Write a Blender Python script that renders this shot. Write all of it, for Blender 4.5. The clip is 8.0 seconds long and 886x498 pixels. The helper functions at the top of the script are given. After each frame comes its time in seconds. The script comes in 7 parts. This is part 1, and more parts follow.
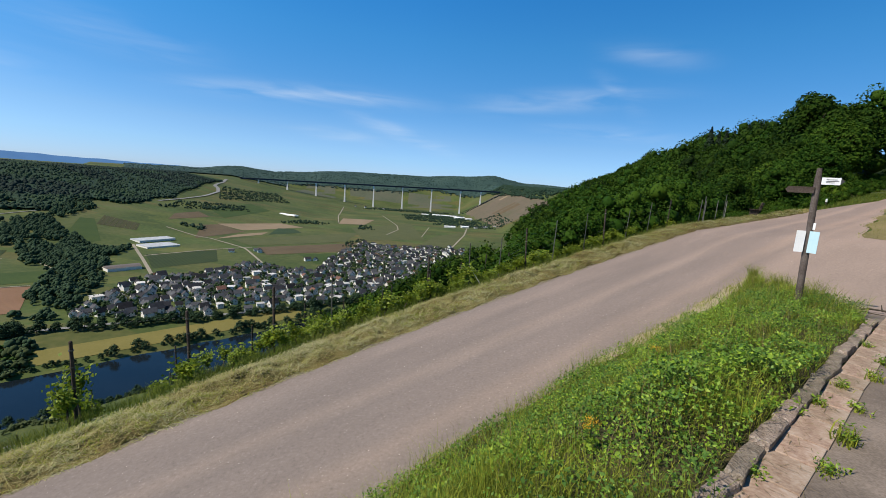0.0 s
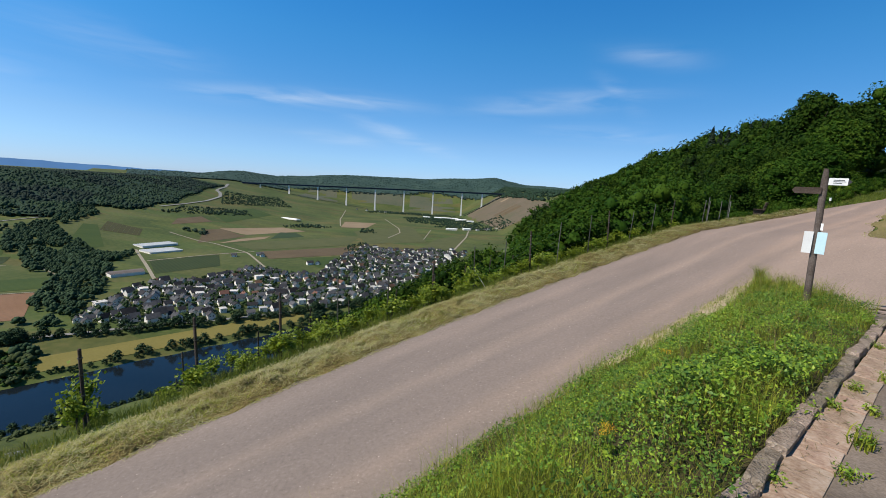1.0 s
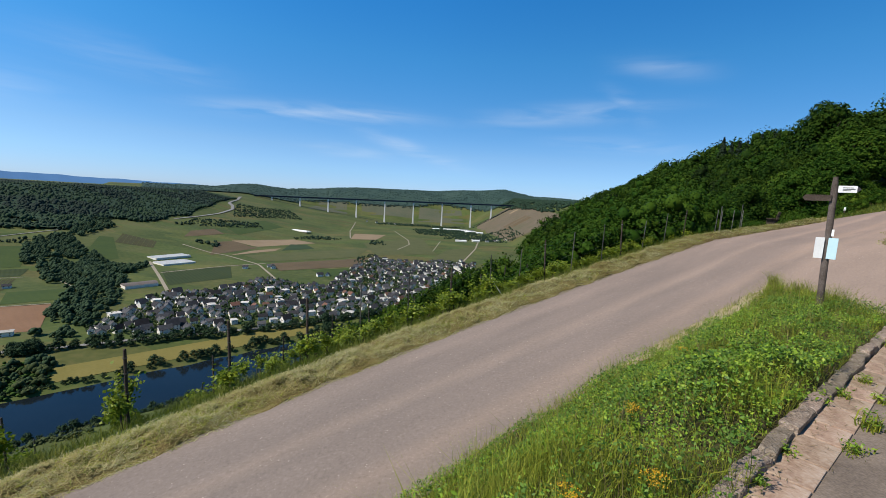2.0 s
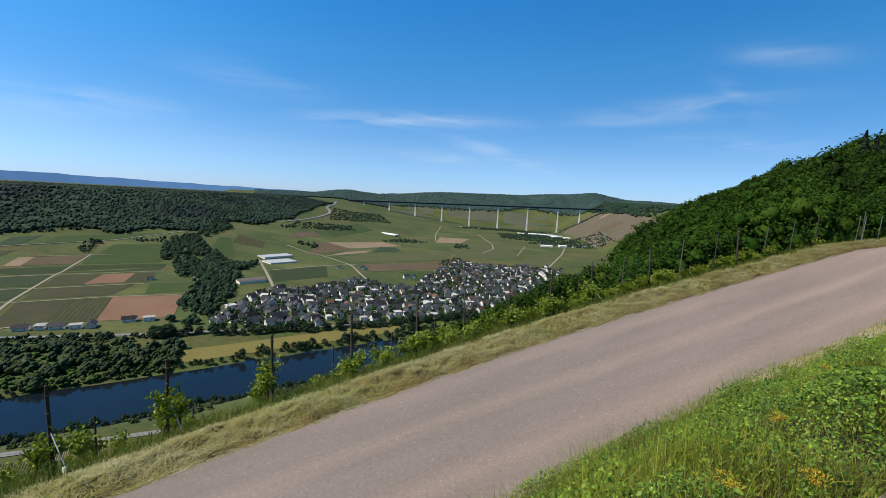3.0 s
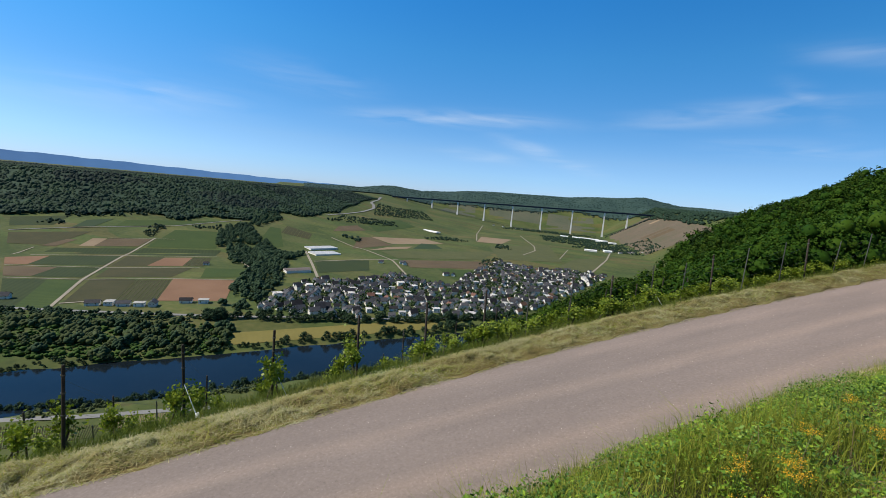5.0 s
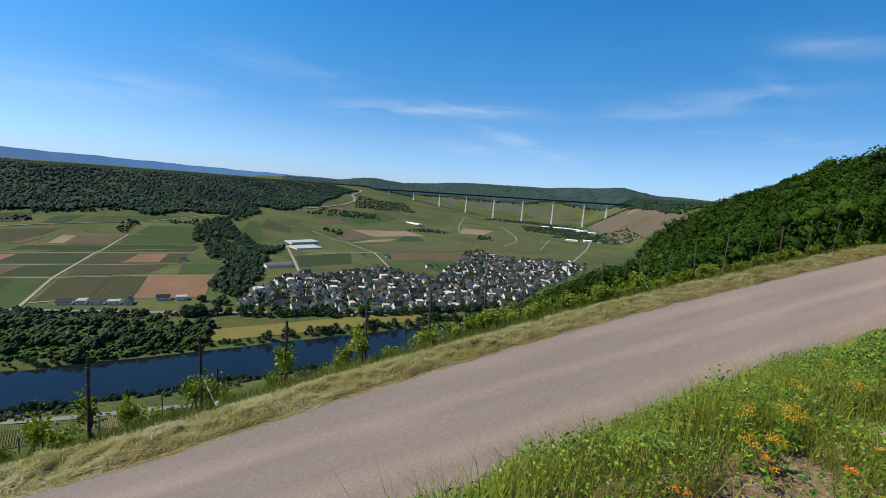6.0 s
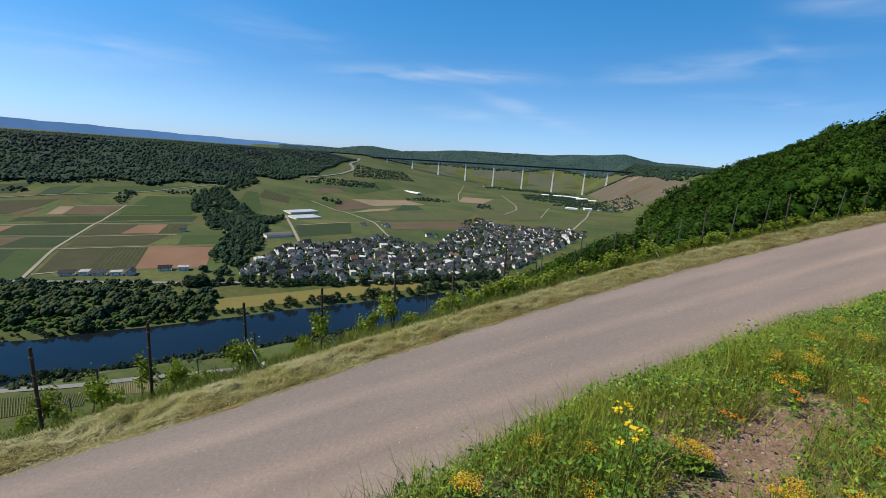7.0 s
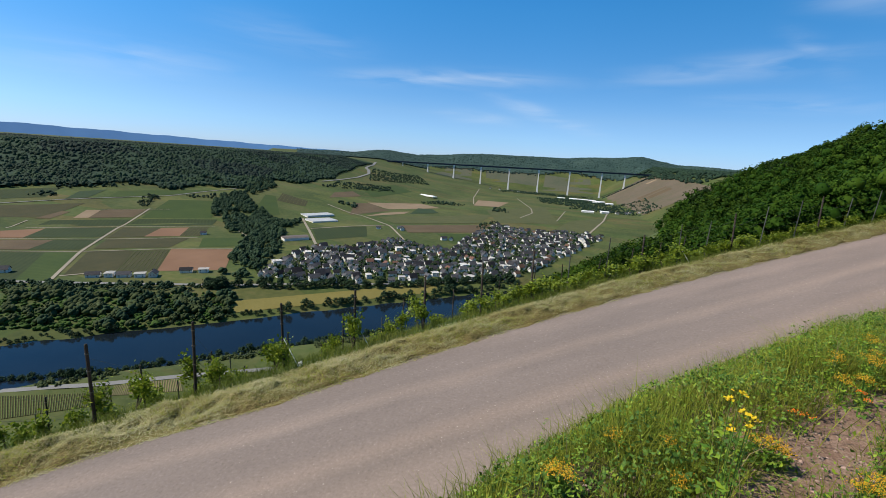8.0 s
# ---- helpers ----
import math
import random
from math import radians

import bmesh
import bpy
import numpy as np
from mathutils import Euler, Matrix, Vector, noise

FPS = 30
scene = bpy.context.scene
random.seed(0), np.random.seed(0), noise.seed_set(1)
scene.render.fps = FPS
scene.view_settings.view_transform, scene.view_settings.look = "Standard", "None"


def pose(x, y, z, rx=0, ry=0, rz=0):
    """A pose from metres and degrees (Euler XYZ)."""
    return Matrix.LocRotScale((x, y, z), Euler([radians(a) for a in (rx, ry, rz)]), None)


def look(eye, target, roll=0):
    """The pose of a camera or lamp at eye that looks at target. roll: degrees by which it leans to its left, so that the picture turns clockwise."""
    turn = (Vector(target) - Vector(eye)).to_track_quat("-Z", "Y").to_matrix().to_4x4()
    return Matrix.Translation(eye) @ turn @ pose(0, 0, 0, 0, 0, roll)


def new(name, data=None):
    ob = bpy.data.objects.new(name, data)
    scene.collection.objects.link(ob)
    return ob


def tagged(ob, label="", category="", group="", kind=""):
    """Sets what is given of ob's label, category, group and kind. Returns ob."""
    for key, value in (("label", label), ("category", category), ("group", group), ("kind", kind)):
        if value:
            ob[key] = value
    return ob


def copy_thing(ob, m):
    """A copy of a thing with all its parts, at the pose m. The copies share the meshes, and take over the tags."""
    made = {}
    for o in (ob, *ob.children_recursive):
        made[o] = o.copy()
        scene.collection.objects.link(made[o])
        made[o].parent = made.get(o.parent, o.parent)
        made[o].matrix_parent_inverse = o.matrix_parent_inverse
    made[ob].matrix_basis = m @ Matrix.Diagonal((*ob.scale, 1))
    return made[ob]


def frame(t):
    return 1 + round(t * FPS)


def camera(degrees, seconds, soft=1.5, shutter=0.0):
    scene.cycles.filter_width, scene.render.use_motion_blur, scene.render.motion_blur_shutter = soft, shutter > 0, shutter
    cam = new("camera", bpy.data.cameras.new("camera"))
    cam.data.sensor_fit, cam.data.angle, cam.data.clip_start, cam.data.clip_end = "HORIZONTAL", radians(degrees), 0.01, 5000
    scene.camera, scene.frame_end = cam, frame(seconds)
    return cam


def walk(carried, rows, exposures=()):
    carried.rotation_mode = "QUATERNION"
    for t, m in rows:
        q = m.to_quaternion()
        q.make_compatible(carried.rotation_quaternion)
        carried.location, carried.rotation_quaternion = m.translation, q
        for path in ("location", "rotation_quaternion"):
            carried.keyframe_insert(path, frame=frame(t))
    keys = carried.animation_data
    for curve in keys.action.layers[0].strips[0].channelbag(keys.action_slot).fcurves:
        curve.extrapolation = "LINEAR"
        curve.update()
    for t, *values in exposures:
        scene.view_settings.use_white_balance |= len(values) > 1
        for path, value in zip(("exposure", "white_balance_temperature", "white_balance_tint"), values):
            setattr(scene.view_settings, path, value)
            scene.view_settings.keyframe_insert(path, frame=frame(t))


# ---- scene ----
cam = camera(92.3, 8.0, soft=0.6)
PATH = [
    (0, (-0.037, 0.158, 1.52), (-0.037, 2.137, 1.229), 4.2),
    (0.5, (-0.061, 0.204, 1.545), (-0.062, 2.184, 1.264), 3.9),
    (1, (-0.12, 0.158, 1.548), (-0.13, 2.138, 1.268), 3.6),
    (2.3, (-0.489, -0.392, 1.472), (-0.598, 1.593, 1.255), 3.1),
    (2.5, (-0.59, -0.485, 1.491), (-0.831, 1.488, 1.273), 3.1),
    (3, (-0.81, -0.741, 1.517), (-1.256, 1.195, 1.286), 3.1),
    (3.5, (-0.881, -1.059, 1.521), (-1.34, 0.874, 1.295), 3.8),
    (4, (-1.024, -1.279, 1.485), (-1.506, 0.648, 1.261), 5.6),
    (4.5, (-1.212, -1.618, 1.527), (-1.812, 0.275, 1.29), 5.2),
    (4.7, (-1.279, -1.661, 1.499), (-1.913, 0.22, 1.258), 5.1),
    (5.8, (-1.591, -2.25, 1.474), (-2.153, -0.351, 1.195), 4.8),
    (6, (-1.715, -2.349, 1.477), (-2.259, -0.445, 1.196), 4.6),
    (6.5, (-1.969, -2.613, 1.496), (-2.494, -0.712, 1.16), 4.5),
    (7, (-2.194, -2.996, 1.534), (-2.718, -1.113, 1.11), 4.3),
    (7.5, (-2.385, -3.164, 1.494), (-2.948, -1.29, 1.079), 4.2),
    (8, (-2.535, -3.24, 1.514), (-3.128, -1.375, 1.1), 4.0),
]
walk(cam, [(t, look(eye, target, roll)) for t, eye, target, roll in PATH], exposures=[(0, 0.25), (8, 0.25)])

# ---- world, sun ----
SUN_AZ, SUN_EL = -114.0, 47.0
world = bpy.data.worlds.new("sky")
scene.world = world
world.use_nodes = True
wn, wl = world.node_tree.nodes, world.node_tree.links
sky = wn.new("ShaderNodeTexSky")
sky.sky_type = "NISHITA"
sky.sun_disc = False
sky.sun_elevation = radians(SUN_EL)
sky.sun_rotation = radians(SUN_AZ)
sky.altitude = 300
sky.air_density, sky.dust_density, sky.ozone_density = 1.0, 0.0, 3.0
wn["Background"].inputs["Strength"].default_value = 0.088
tone = wn.new("ShaderNodeHueSaturation")
tone.inputs["Saturation"].default_value = 1.28
wl.new(sky.outputs[0], tone.inputs["Color"])
tint = wn.new("ShaderNodeMix")
tint.data_type, tint.blend_type = "RGBA", "MULTIPLY"
tint.inputs["Factor"].default_value = 1.0
tint.inputs["B"].default_value = (0.60, 0.90, 1.20, 1)
wl.new(tone.outputs[0], tint.inputs["A"])
# the clear air is whiter towards the horizon, deeper blue above; unseen overhead, less blue to neutralise shadows
up = wn.new("ShaderNodeSeparateXYZ")
air = wn.new("ShaderNodeValToRGB")
stops = air.color_ramp.elements
for i, (pos, col) in enumerate(((0.0, (0.93, 0.92, 1.42)), (0.05, (1.14, 1.02, 1.19)), (0.1, (1.44, 1.13, 1.1)), (0.18, (1.36, 1.24, 1.11)), (0.3, (1.25, 1.5, 1.25)), (0.45, (0.95, 1.6, 1.42)), (0.65, (1.1, 1.2, 0.9)), (1.0, (1.0, 0.85, 0.55)))):
    if i >= 2:
        stops.new(pos)
    stops[i].position, stops[i].color = pos, (*col, 1)
clear = wn.new("ShaderNodeMix")
clear.data_type, clear.blend_type = "RGBA", "MULTIPLY"
clear.inputs["Factor"].default_value = 1.0
wl.new(air.outputs["Color"], clear.inputs["B"])
wl.new(tint.outputs["Result"], clear.inputs["A"])
# thin cirrus streaks: soft bands at a few places of the sky, broken up by stretched noise
tcw = wn.new("ShaderNodeTexCoord")
mp = wn.new("ShaderNodeMapping")
mp.inputs["Scale"].default_value = (2.2, 2.2, 16.0)
mp.inputs["Rotation"].default_value = (0.05, 0.04, 0.3)
cn = wn.new("ShaderNodeTexNoise")
cn.inputs["Scale"].default_value, cn.inputs["Detail"].default_value, cn.inputs["Distortion"].default_value = 2.6, 8, 0.5
wl.new(tcw.outputs["Generated"], mp.inputs["Vector"])
wl.new(tcw.outputs["Generated"], up.inputs[0])
wl.new(up.outputs["Z"], air.inputs["Fac"])
wl.new(mp.outputs[0], cn.inputs["Vector"])


def sky_math(op, a, b=None):
    n = wn.new("ShaderNodeMath")
    n.operation = op
    for i, v in enumerate((a, b)):
        if v is None:
            continue
        if isinstance(v, (int, float)):
            n.inputs[i].default_value = v
        else:
            wl.new(v, n.inputs[i])
    return n.outputs[0]


def sky_dot(vec):
    n = wn.new("ShaderNodeVectorMath")
    n.operation = "DOT_PRODUCT"
    wl.new(tcw.outputs["Generated"], n.inputs[0])
    n.inputs[1].default_value = vec
    return n.outputs["Value"]


def sky_dir(azd, eld):
    a, e = radians(azd), radians(eld)
    return Vector((math.sin(a) * math.cos(e), math.cos(a) * math.cos(e), math.sin(e)))


total = None
for a0, e0, a1, e1, thick, amount in ((-29, 9.3, -7, 10.1, 0.9, 1.0), (-12, 7.8, -1, 4.8, 0.8, 0.8), (4, 10.6, 23, 11.9, 1.1, 0.75), (19, 16.9, 28, 15.6, 1.0, 0.45), (-19, 5.6, -10, 5.2, 0.7, 0.5), (13, 8.1, 26, 7.3, 0.8, 0.6), (18, 14.0, 23, 10.2, 1.0, 0.5), (-62, 7.0, -45, 8.5, 1.6, 0.5), (-45, 13, -30, 12, 1.6, 0.3)):
    p, q = sky_dir(a0, e0), sky_dir(a1, e1)
    mid, along = (p + q).normalized(), (q - p)
    half = along.length / 2
    along.normalize()
    across = mid.cross(along).normalized()
    ta = sky_math("POWER", sky_math("ABSOLUTE", sky_math("DIVIDE", sky_math("SUBTRACT", sky_dot(along), mid.dot(along)), half * 1.05)), 2.5)
    tb = sky_math("POWER", sky_math("ABSOLUTE", sky_math("DIVIDE", sky_dot(across), radians(thick))), 2.0)
    g = sky_math("MULTIPLY", sky_math("EXPONENT", sky_math("MULTIPLY", sky_math("ADD", ta, tb), -1.0)), amount)
    g = sky_math("MULTIPLY", g, sky_math("GREATER_THAN", sky_dot(mid), 0.5))
    total = g if total is None else sky_math("MAXIMUM", total, g)
cr = wn.new("ShaderNodeMapRange")
cr.inputs["From Min"].default_value, cr.inputs["From Max"].default_value = 0.34, 0.66
cr.inputs["To Min"].default_value, cr.inputs["To Max"].default_value = 0.0, 0.42
wl.new(cn.outputs["Fac"], cr.inputs["Value"])
cover = sky_math("MULTIPLY", total, cr.outputs[0])
cl = wn.new("ShaderNodeMix")
cl.data_type = "RGBA"
cl.inputs["B"].default_value = (7.4, 8.2, 9.2, 1)
wl.new(cover, cl.inputs["Factor"])
# the sky is deeper away from the sun
away = wn.new("ShaderNodeMapRange")
away.inputs["From Min"].default_value, away.inputs["From Max"].default_value = -0.9, -0.3
away.inputs["To Min"].default_value, away.inputs["To Max"].default_value = 0.82, 1.0
wl.new(sky_dot((math.sin(radians(SUN_AZ)), math.cos(radians(SUN_AZ)), 0)), away.inputs["Value"])
deep_sky = wn.new("ShaderNodeVectorMath")
deep_sky.operation = "SCALE"
wl.new(clear.outputs["Result"], deep_sky.inputs[0])
wl.new(away.outputs[0], deep_sky.inputs["Scale"])
wl.new(deep_sky.outputs[0], cl.inputs["A"])
wl.new(cl.outputs["Result"], wn["Background"].inputs["Color"])
sun = new("sun", bpy.data.lights.new("sun", "SUN"))
sun.data.energy, sun.data.angle, sun.data.color = 5.0, radians(0.53), (1.0, 0.91, 0.77)
_d = Vector((math.sin(radians(SUN_AZ)) * math.cos(radians(SUN_EL)), math.cos(radians(SUN_AZ)) * math.cos(radians(SUN_EL)), math.sin(radians(SUN_EL))))
sun.matrix_world = look(_d * 50, (0, 0, 0))

# ---- height of the land ----
S_DIR, W_DIR = (0.787, 0.617), (-0.617, 0.787)


def sstep(a, b, v):
    t = np.clip((v - a) / (b - a), 0, 1)
    return t * t * (3 - 2 * t)


def smax(a, b, k):
    return 0.5 * (a + b + np.sqrt((a - b) ** 2 + k * k))


def to_sw(x, y):
    return S_DIR[0] * x + S_DIR[1] * y, W_DIR[0] * x + W_DIR[1] * y


def to_xy(s, w):
    return S_DIR[0] * s + W_DIR[0] * w, S_DIR[1] * s + W_DIR[1] * w


def far_edge(s):
    return 8.22 - np.where(s < 9, 0.006, 0.002) * (np.clip(s, -30, 45) - 9) ** 2


def hay_edge(s):
    """Where the mown hay that lies over the road's outer edge begins."""
    return far_edge(s) - np.interp(s, [-9, -6.5, -4.5, 12, 22, 28], [0.12, 0.25, 0.5, 0.44, 0.4, 0.1])


def hay_top(s):
    """Where the mown hay ends at the top of the slope."""
    return far_edge(s) + np.interp(s, [-7.5, -6, -5, 2, 8, 25], [1.1, 0.8, 0.58, 0.58, 0.78, 0.85])


def near_edge(s):
    return np.interp(s, [-25, -12, -6, -4, -3, -2, -1, 1, 4, 8, 13, 18, 25, 37, 60], [-3.5, -2.0, 0.3, 1.6, 2.35, 2.95, 3.35, 3.7, 3.9, 3.86, 3.74, 2.5, 3.4, 4.2, 4.0])


def bank_edge(s):
    """The bank's edge away from the road: along the kerb, then round the tip."""
    return np.where(s > 2, 0.93 + 0.03 * (s - 2), 0.25 + 0.1 * np.sin(s * 3)) + 2.6 * np.clip((s - 9.3) / 3.6, 0, 1) ** 2.2


def road_z(s, w):
    along = np.interp(s, [-200, 19, 29, 50, 110, 200, 900], [-31.6, 3.0, 3.7, 5.6, 10.5, 13.5, 16])
    return -2.03 + along - 0.068 * np.clip(w, -12, 14)


def noise2(x, y, scale, seed=0.0):
    """Cheap smooth noise of about -1 to 1 from sines."""
    a, b = x / scale + seed, y / scale - seed * 1.7
    return (np.sin(a * 1.7 + 1.3 * np.sin(b * 1.1 + seed)) + np.sin(b * 2.1 + 1.7 * np.sin(a * 0.9)) + np.sin((a + b) * 1.3 + 2 * np.sin((a - b) * 0.7))) / 3


def river_uv(x, y):
    return -0.731 * (x + 303) + 0.682 * (y - 434), 0.682 * (x + 303) + 0.731 * (y - 434)


def valley_z(x, y):
    u, v = river_uv(x, y)
    foot = -500 - 0.09 * (3100 - y)
    q = -smax(-(u - 600), -(foot - x), 150)
    q = np.maximum(q, 0)
    rise = 0.1 * q + 0.00004 * q * q
    rise = rise + 32 * sstep(480, 1050, q) * sstep(2700, 2300, y)
    rise = np.minimum(rise, 147 + 0.004 * q)
    floor = -188 + rise
    bank = np.interp(u, [-130, -103, -94, -4, 6, 30, 90], [-187, -193, -201, -201, -196, -193, -188])
    river = sstep(1100, 800, v) * sstep(200, 90, np.abs(u + 30))
    z = floor * (1 - river) + np.minimum(bank, floor) * river
    # the side of the valley on which the bridge lands, and the hills behind it
    xf = 110 + (3100 - y) * 0.13
    side = -190 + 0.58 * (x - xf)
    side = np.minimum(side, 10 + 25 * sstep(2500, 3600, y)) + 6 * noise2(x, y, 160, 3)
    side = np.where(y > 1200, side, -400)
    z = np.where(side > z, side, z)
    az, d = np.degrees(np.arctan2(x, y)), np.hypot(x, y)
    top = np.interp(az, [-60, -36, -30, -28.3, -25.5, -21.8, -13.6, -2.8, 6.2, 10, 15.5, 25, 40], [-5, 0, 8, 31, 45, 18, 71, 82, 132, 84, 75, 80, 80]) - 10
    hill = -195 + (top + 195) * sstep(3250, 4150, d) + 5 * noise2(x, y, 130, 1)
    hill = np.where((az > -40) & (az < 60) & (d > 3250), hill, -400)
    return np.maximum(z, hill)


def hill_z(x, y):
    s, w = to_sw(x, y)
    bulge = 112 * sstep(40, 220, s) * sstep(900, 400, s)
    edge = far_edge(s) + bulge
    z = road_z(s, np.minimum(w, edge))
    over = w - edge
    z = z + np.where(s > 45, 0.14 * np.clip(-over - 12, 0, 60), 0)
    inner = np.interp(s, [-5, -3, -1, 2, 9], [0.0, 0.45, 0.85, 1.2, 2.3])
    crest = sstep(0, 1, (near_edge(s) - 0.05 - w) / (near_edge(s) - 0.05 - inner)) * sstep(13.5, 9.8, s) + (w < 4) * sstep(15.5, 12.5, s) * sstep(0.5, -1.5, w)
    lay = np.maximum(-0.15 + 0.25 * np.clip(-w - 7, 0, 60), z)
    z = np.where(w < near_edge(s), z + (lay - z) * np.clip(crest, 0, 1), z)
    drop = 0.03 * np.clip(over, 0, 0.7) + 0.40 * np.clip(over - 0.7, 0, 1.3) + 0.60 * np.clip(over - 2.0, 0, None)
    back = 0.3 * np.clip(-w - 14, 0, 200)
    return z - drop + back


def height(x, y):
    x, y = np.asarray(x, float), np.asarray(y, float)
    h, v = hill_z(x, y), valley_z(x, y)
    return np.where(np.hypot(x, y) < 60, h, smax(h, v, 12))
# ---- end of heights ----

# ---- building helpers ----


def add_mesh(name, verts, faces, material=None, parent=None, smooth=False):
    me = bpy.data.meshes.new(name)
    verts = np.asarray(verts, float).reshape(-1, 3)
    if isinstance(faces, np.ndarray):
        n, k = faces.shape
        me.vertices.add(len(verts))
        me.vertices.foreach_set("co", verts.ravel())
        me.loops.add(n * k)
        me.loops.foreach_set("vertex_index", faces.astype(np.int32).ravel())
        me.polygons.add(n)
        me.polygons.foreach_set("loop_start", np.arange(0, n * k, k, dtype=np.int32))
        me.update(calc_edges=True)
    else:
        me.from_pydata([tuple(v) for v in verts], [], faces)
    if smooth:
        me.polygons.foreach_set("use_smooth", np.ones(len(me.polygons), bool))
    me.validate()
    if material:
        me.materials.append(material)
    ob = new(name, me)
    if parent:
        ob.parent = parent
    return ob


def part(name, bm, material, parent, label=""):
    me = bpy.data.meshes.new(name)
    bm.normal_update()
    bm.to_mesh(me)
    bm.free()
    me.materials.append(material)
    ob = new(name, me)
    if parent:
        ob.parent = parent
    return tagged(ob, label)


def bm_box(bm, m, sx, sy, sz, bevel=0.0):
    made = bmesh.ops.create_cube(bm, size=1.0, matrix=m @ Matrix.Diagonal((sx, sy, sz, 1)))["verts"]
    if bevel:
        edges = list({e for v in made for e in v.link_edges})
        bmesh.ops.bevel(bm, geom=edges, offset=bevel, segments=2, affect="EDGES", profile=0.6)


def bm_rod(bm, a, b, r0, r1, seg=8):
    a, b = Vector(a), Vector(b)
    d = b - a
    m = Matrix.Translation((a + b) / 2) @ d.to_track_quat("Z", "Y").to_matrix().to_4x4()
    bmesh.ops.create_cone(bm, cap_ends=True, segments=seg, radius1=r0, radius2=r1, depth=d.length, matrix=m)


def empty(name, m=None):
    ob = new(name)
    ob.empty_display_size = 0.3
    if m is not None:
        ob.matrix_basis = m
    return ob


def leaf_tris(centres, normals, sizes, rng, aspect=0.75):
    """Pointed single leaves or sprays, one triangle each, facing roughly along the normals."""
    n = len(centres)
    normals = normals / (np.linalg.norm(normals, axis=1, keepdims=True) + 1e-9)
    t = rng.normal(size=(n, 3))
    t -= normals * np.sum(t * normals, axis=1, keepdims=True)
    t /= np.linalg.norm(t, axis=1, keepdims=True) + 1e-9
    b = np.cross(normals, t)
    s = sizes[:, None]
    v = np.stack([centres - t * s, centres + t * s * 0.7 + b * s * aspect, centres + t * s * 0.7 - b * s * aspect], 1)
    return v.reshape(-1, 3), np.arange(n * 3).reshape(n, 3)


def cards(centres, normals, sizes, rng, aspect=0.7, bend=0.25):
    """Leaf-like quads, folded a little along the middle, facing roughly along the normals."""
    n = len(centres)
    normals = normals / (np.linalg.norm(normals, axis=1, keepdims=True) + 1e-9)
    t = rng.normal(size=(n, 3))
    t -= normals * np.sum(t * normals, axis=1, keepdims=True)
    t /= np.linalg.norm(t, axis=1, keepdims=True) + 1e-9
    b = np.cross(normals, t)
    s = sizes[:, None]
    v = np.empty((n, 4, 3))
    v[:, 0] = centres - t * s
    v[:, 1] = centres + b * s * aspect - normals * s * bend
    v[:, 2] = centres + t * s
    v[:, 3] = centres - b * s * aspect - normals * s * bend
    return v.reshape(-1, 3), np.arange(n * 4).reshape(n, 4)


# ---- materials ----


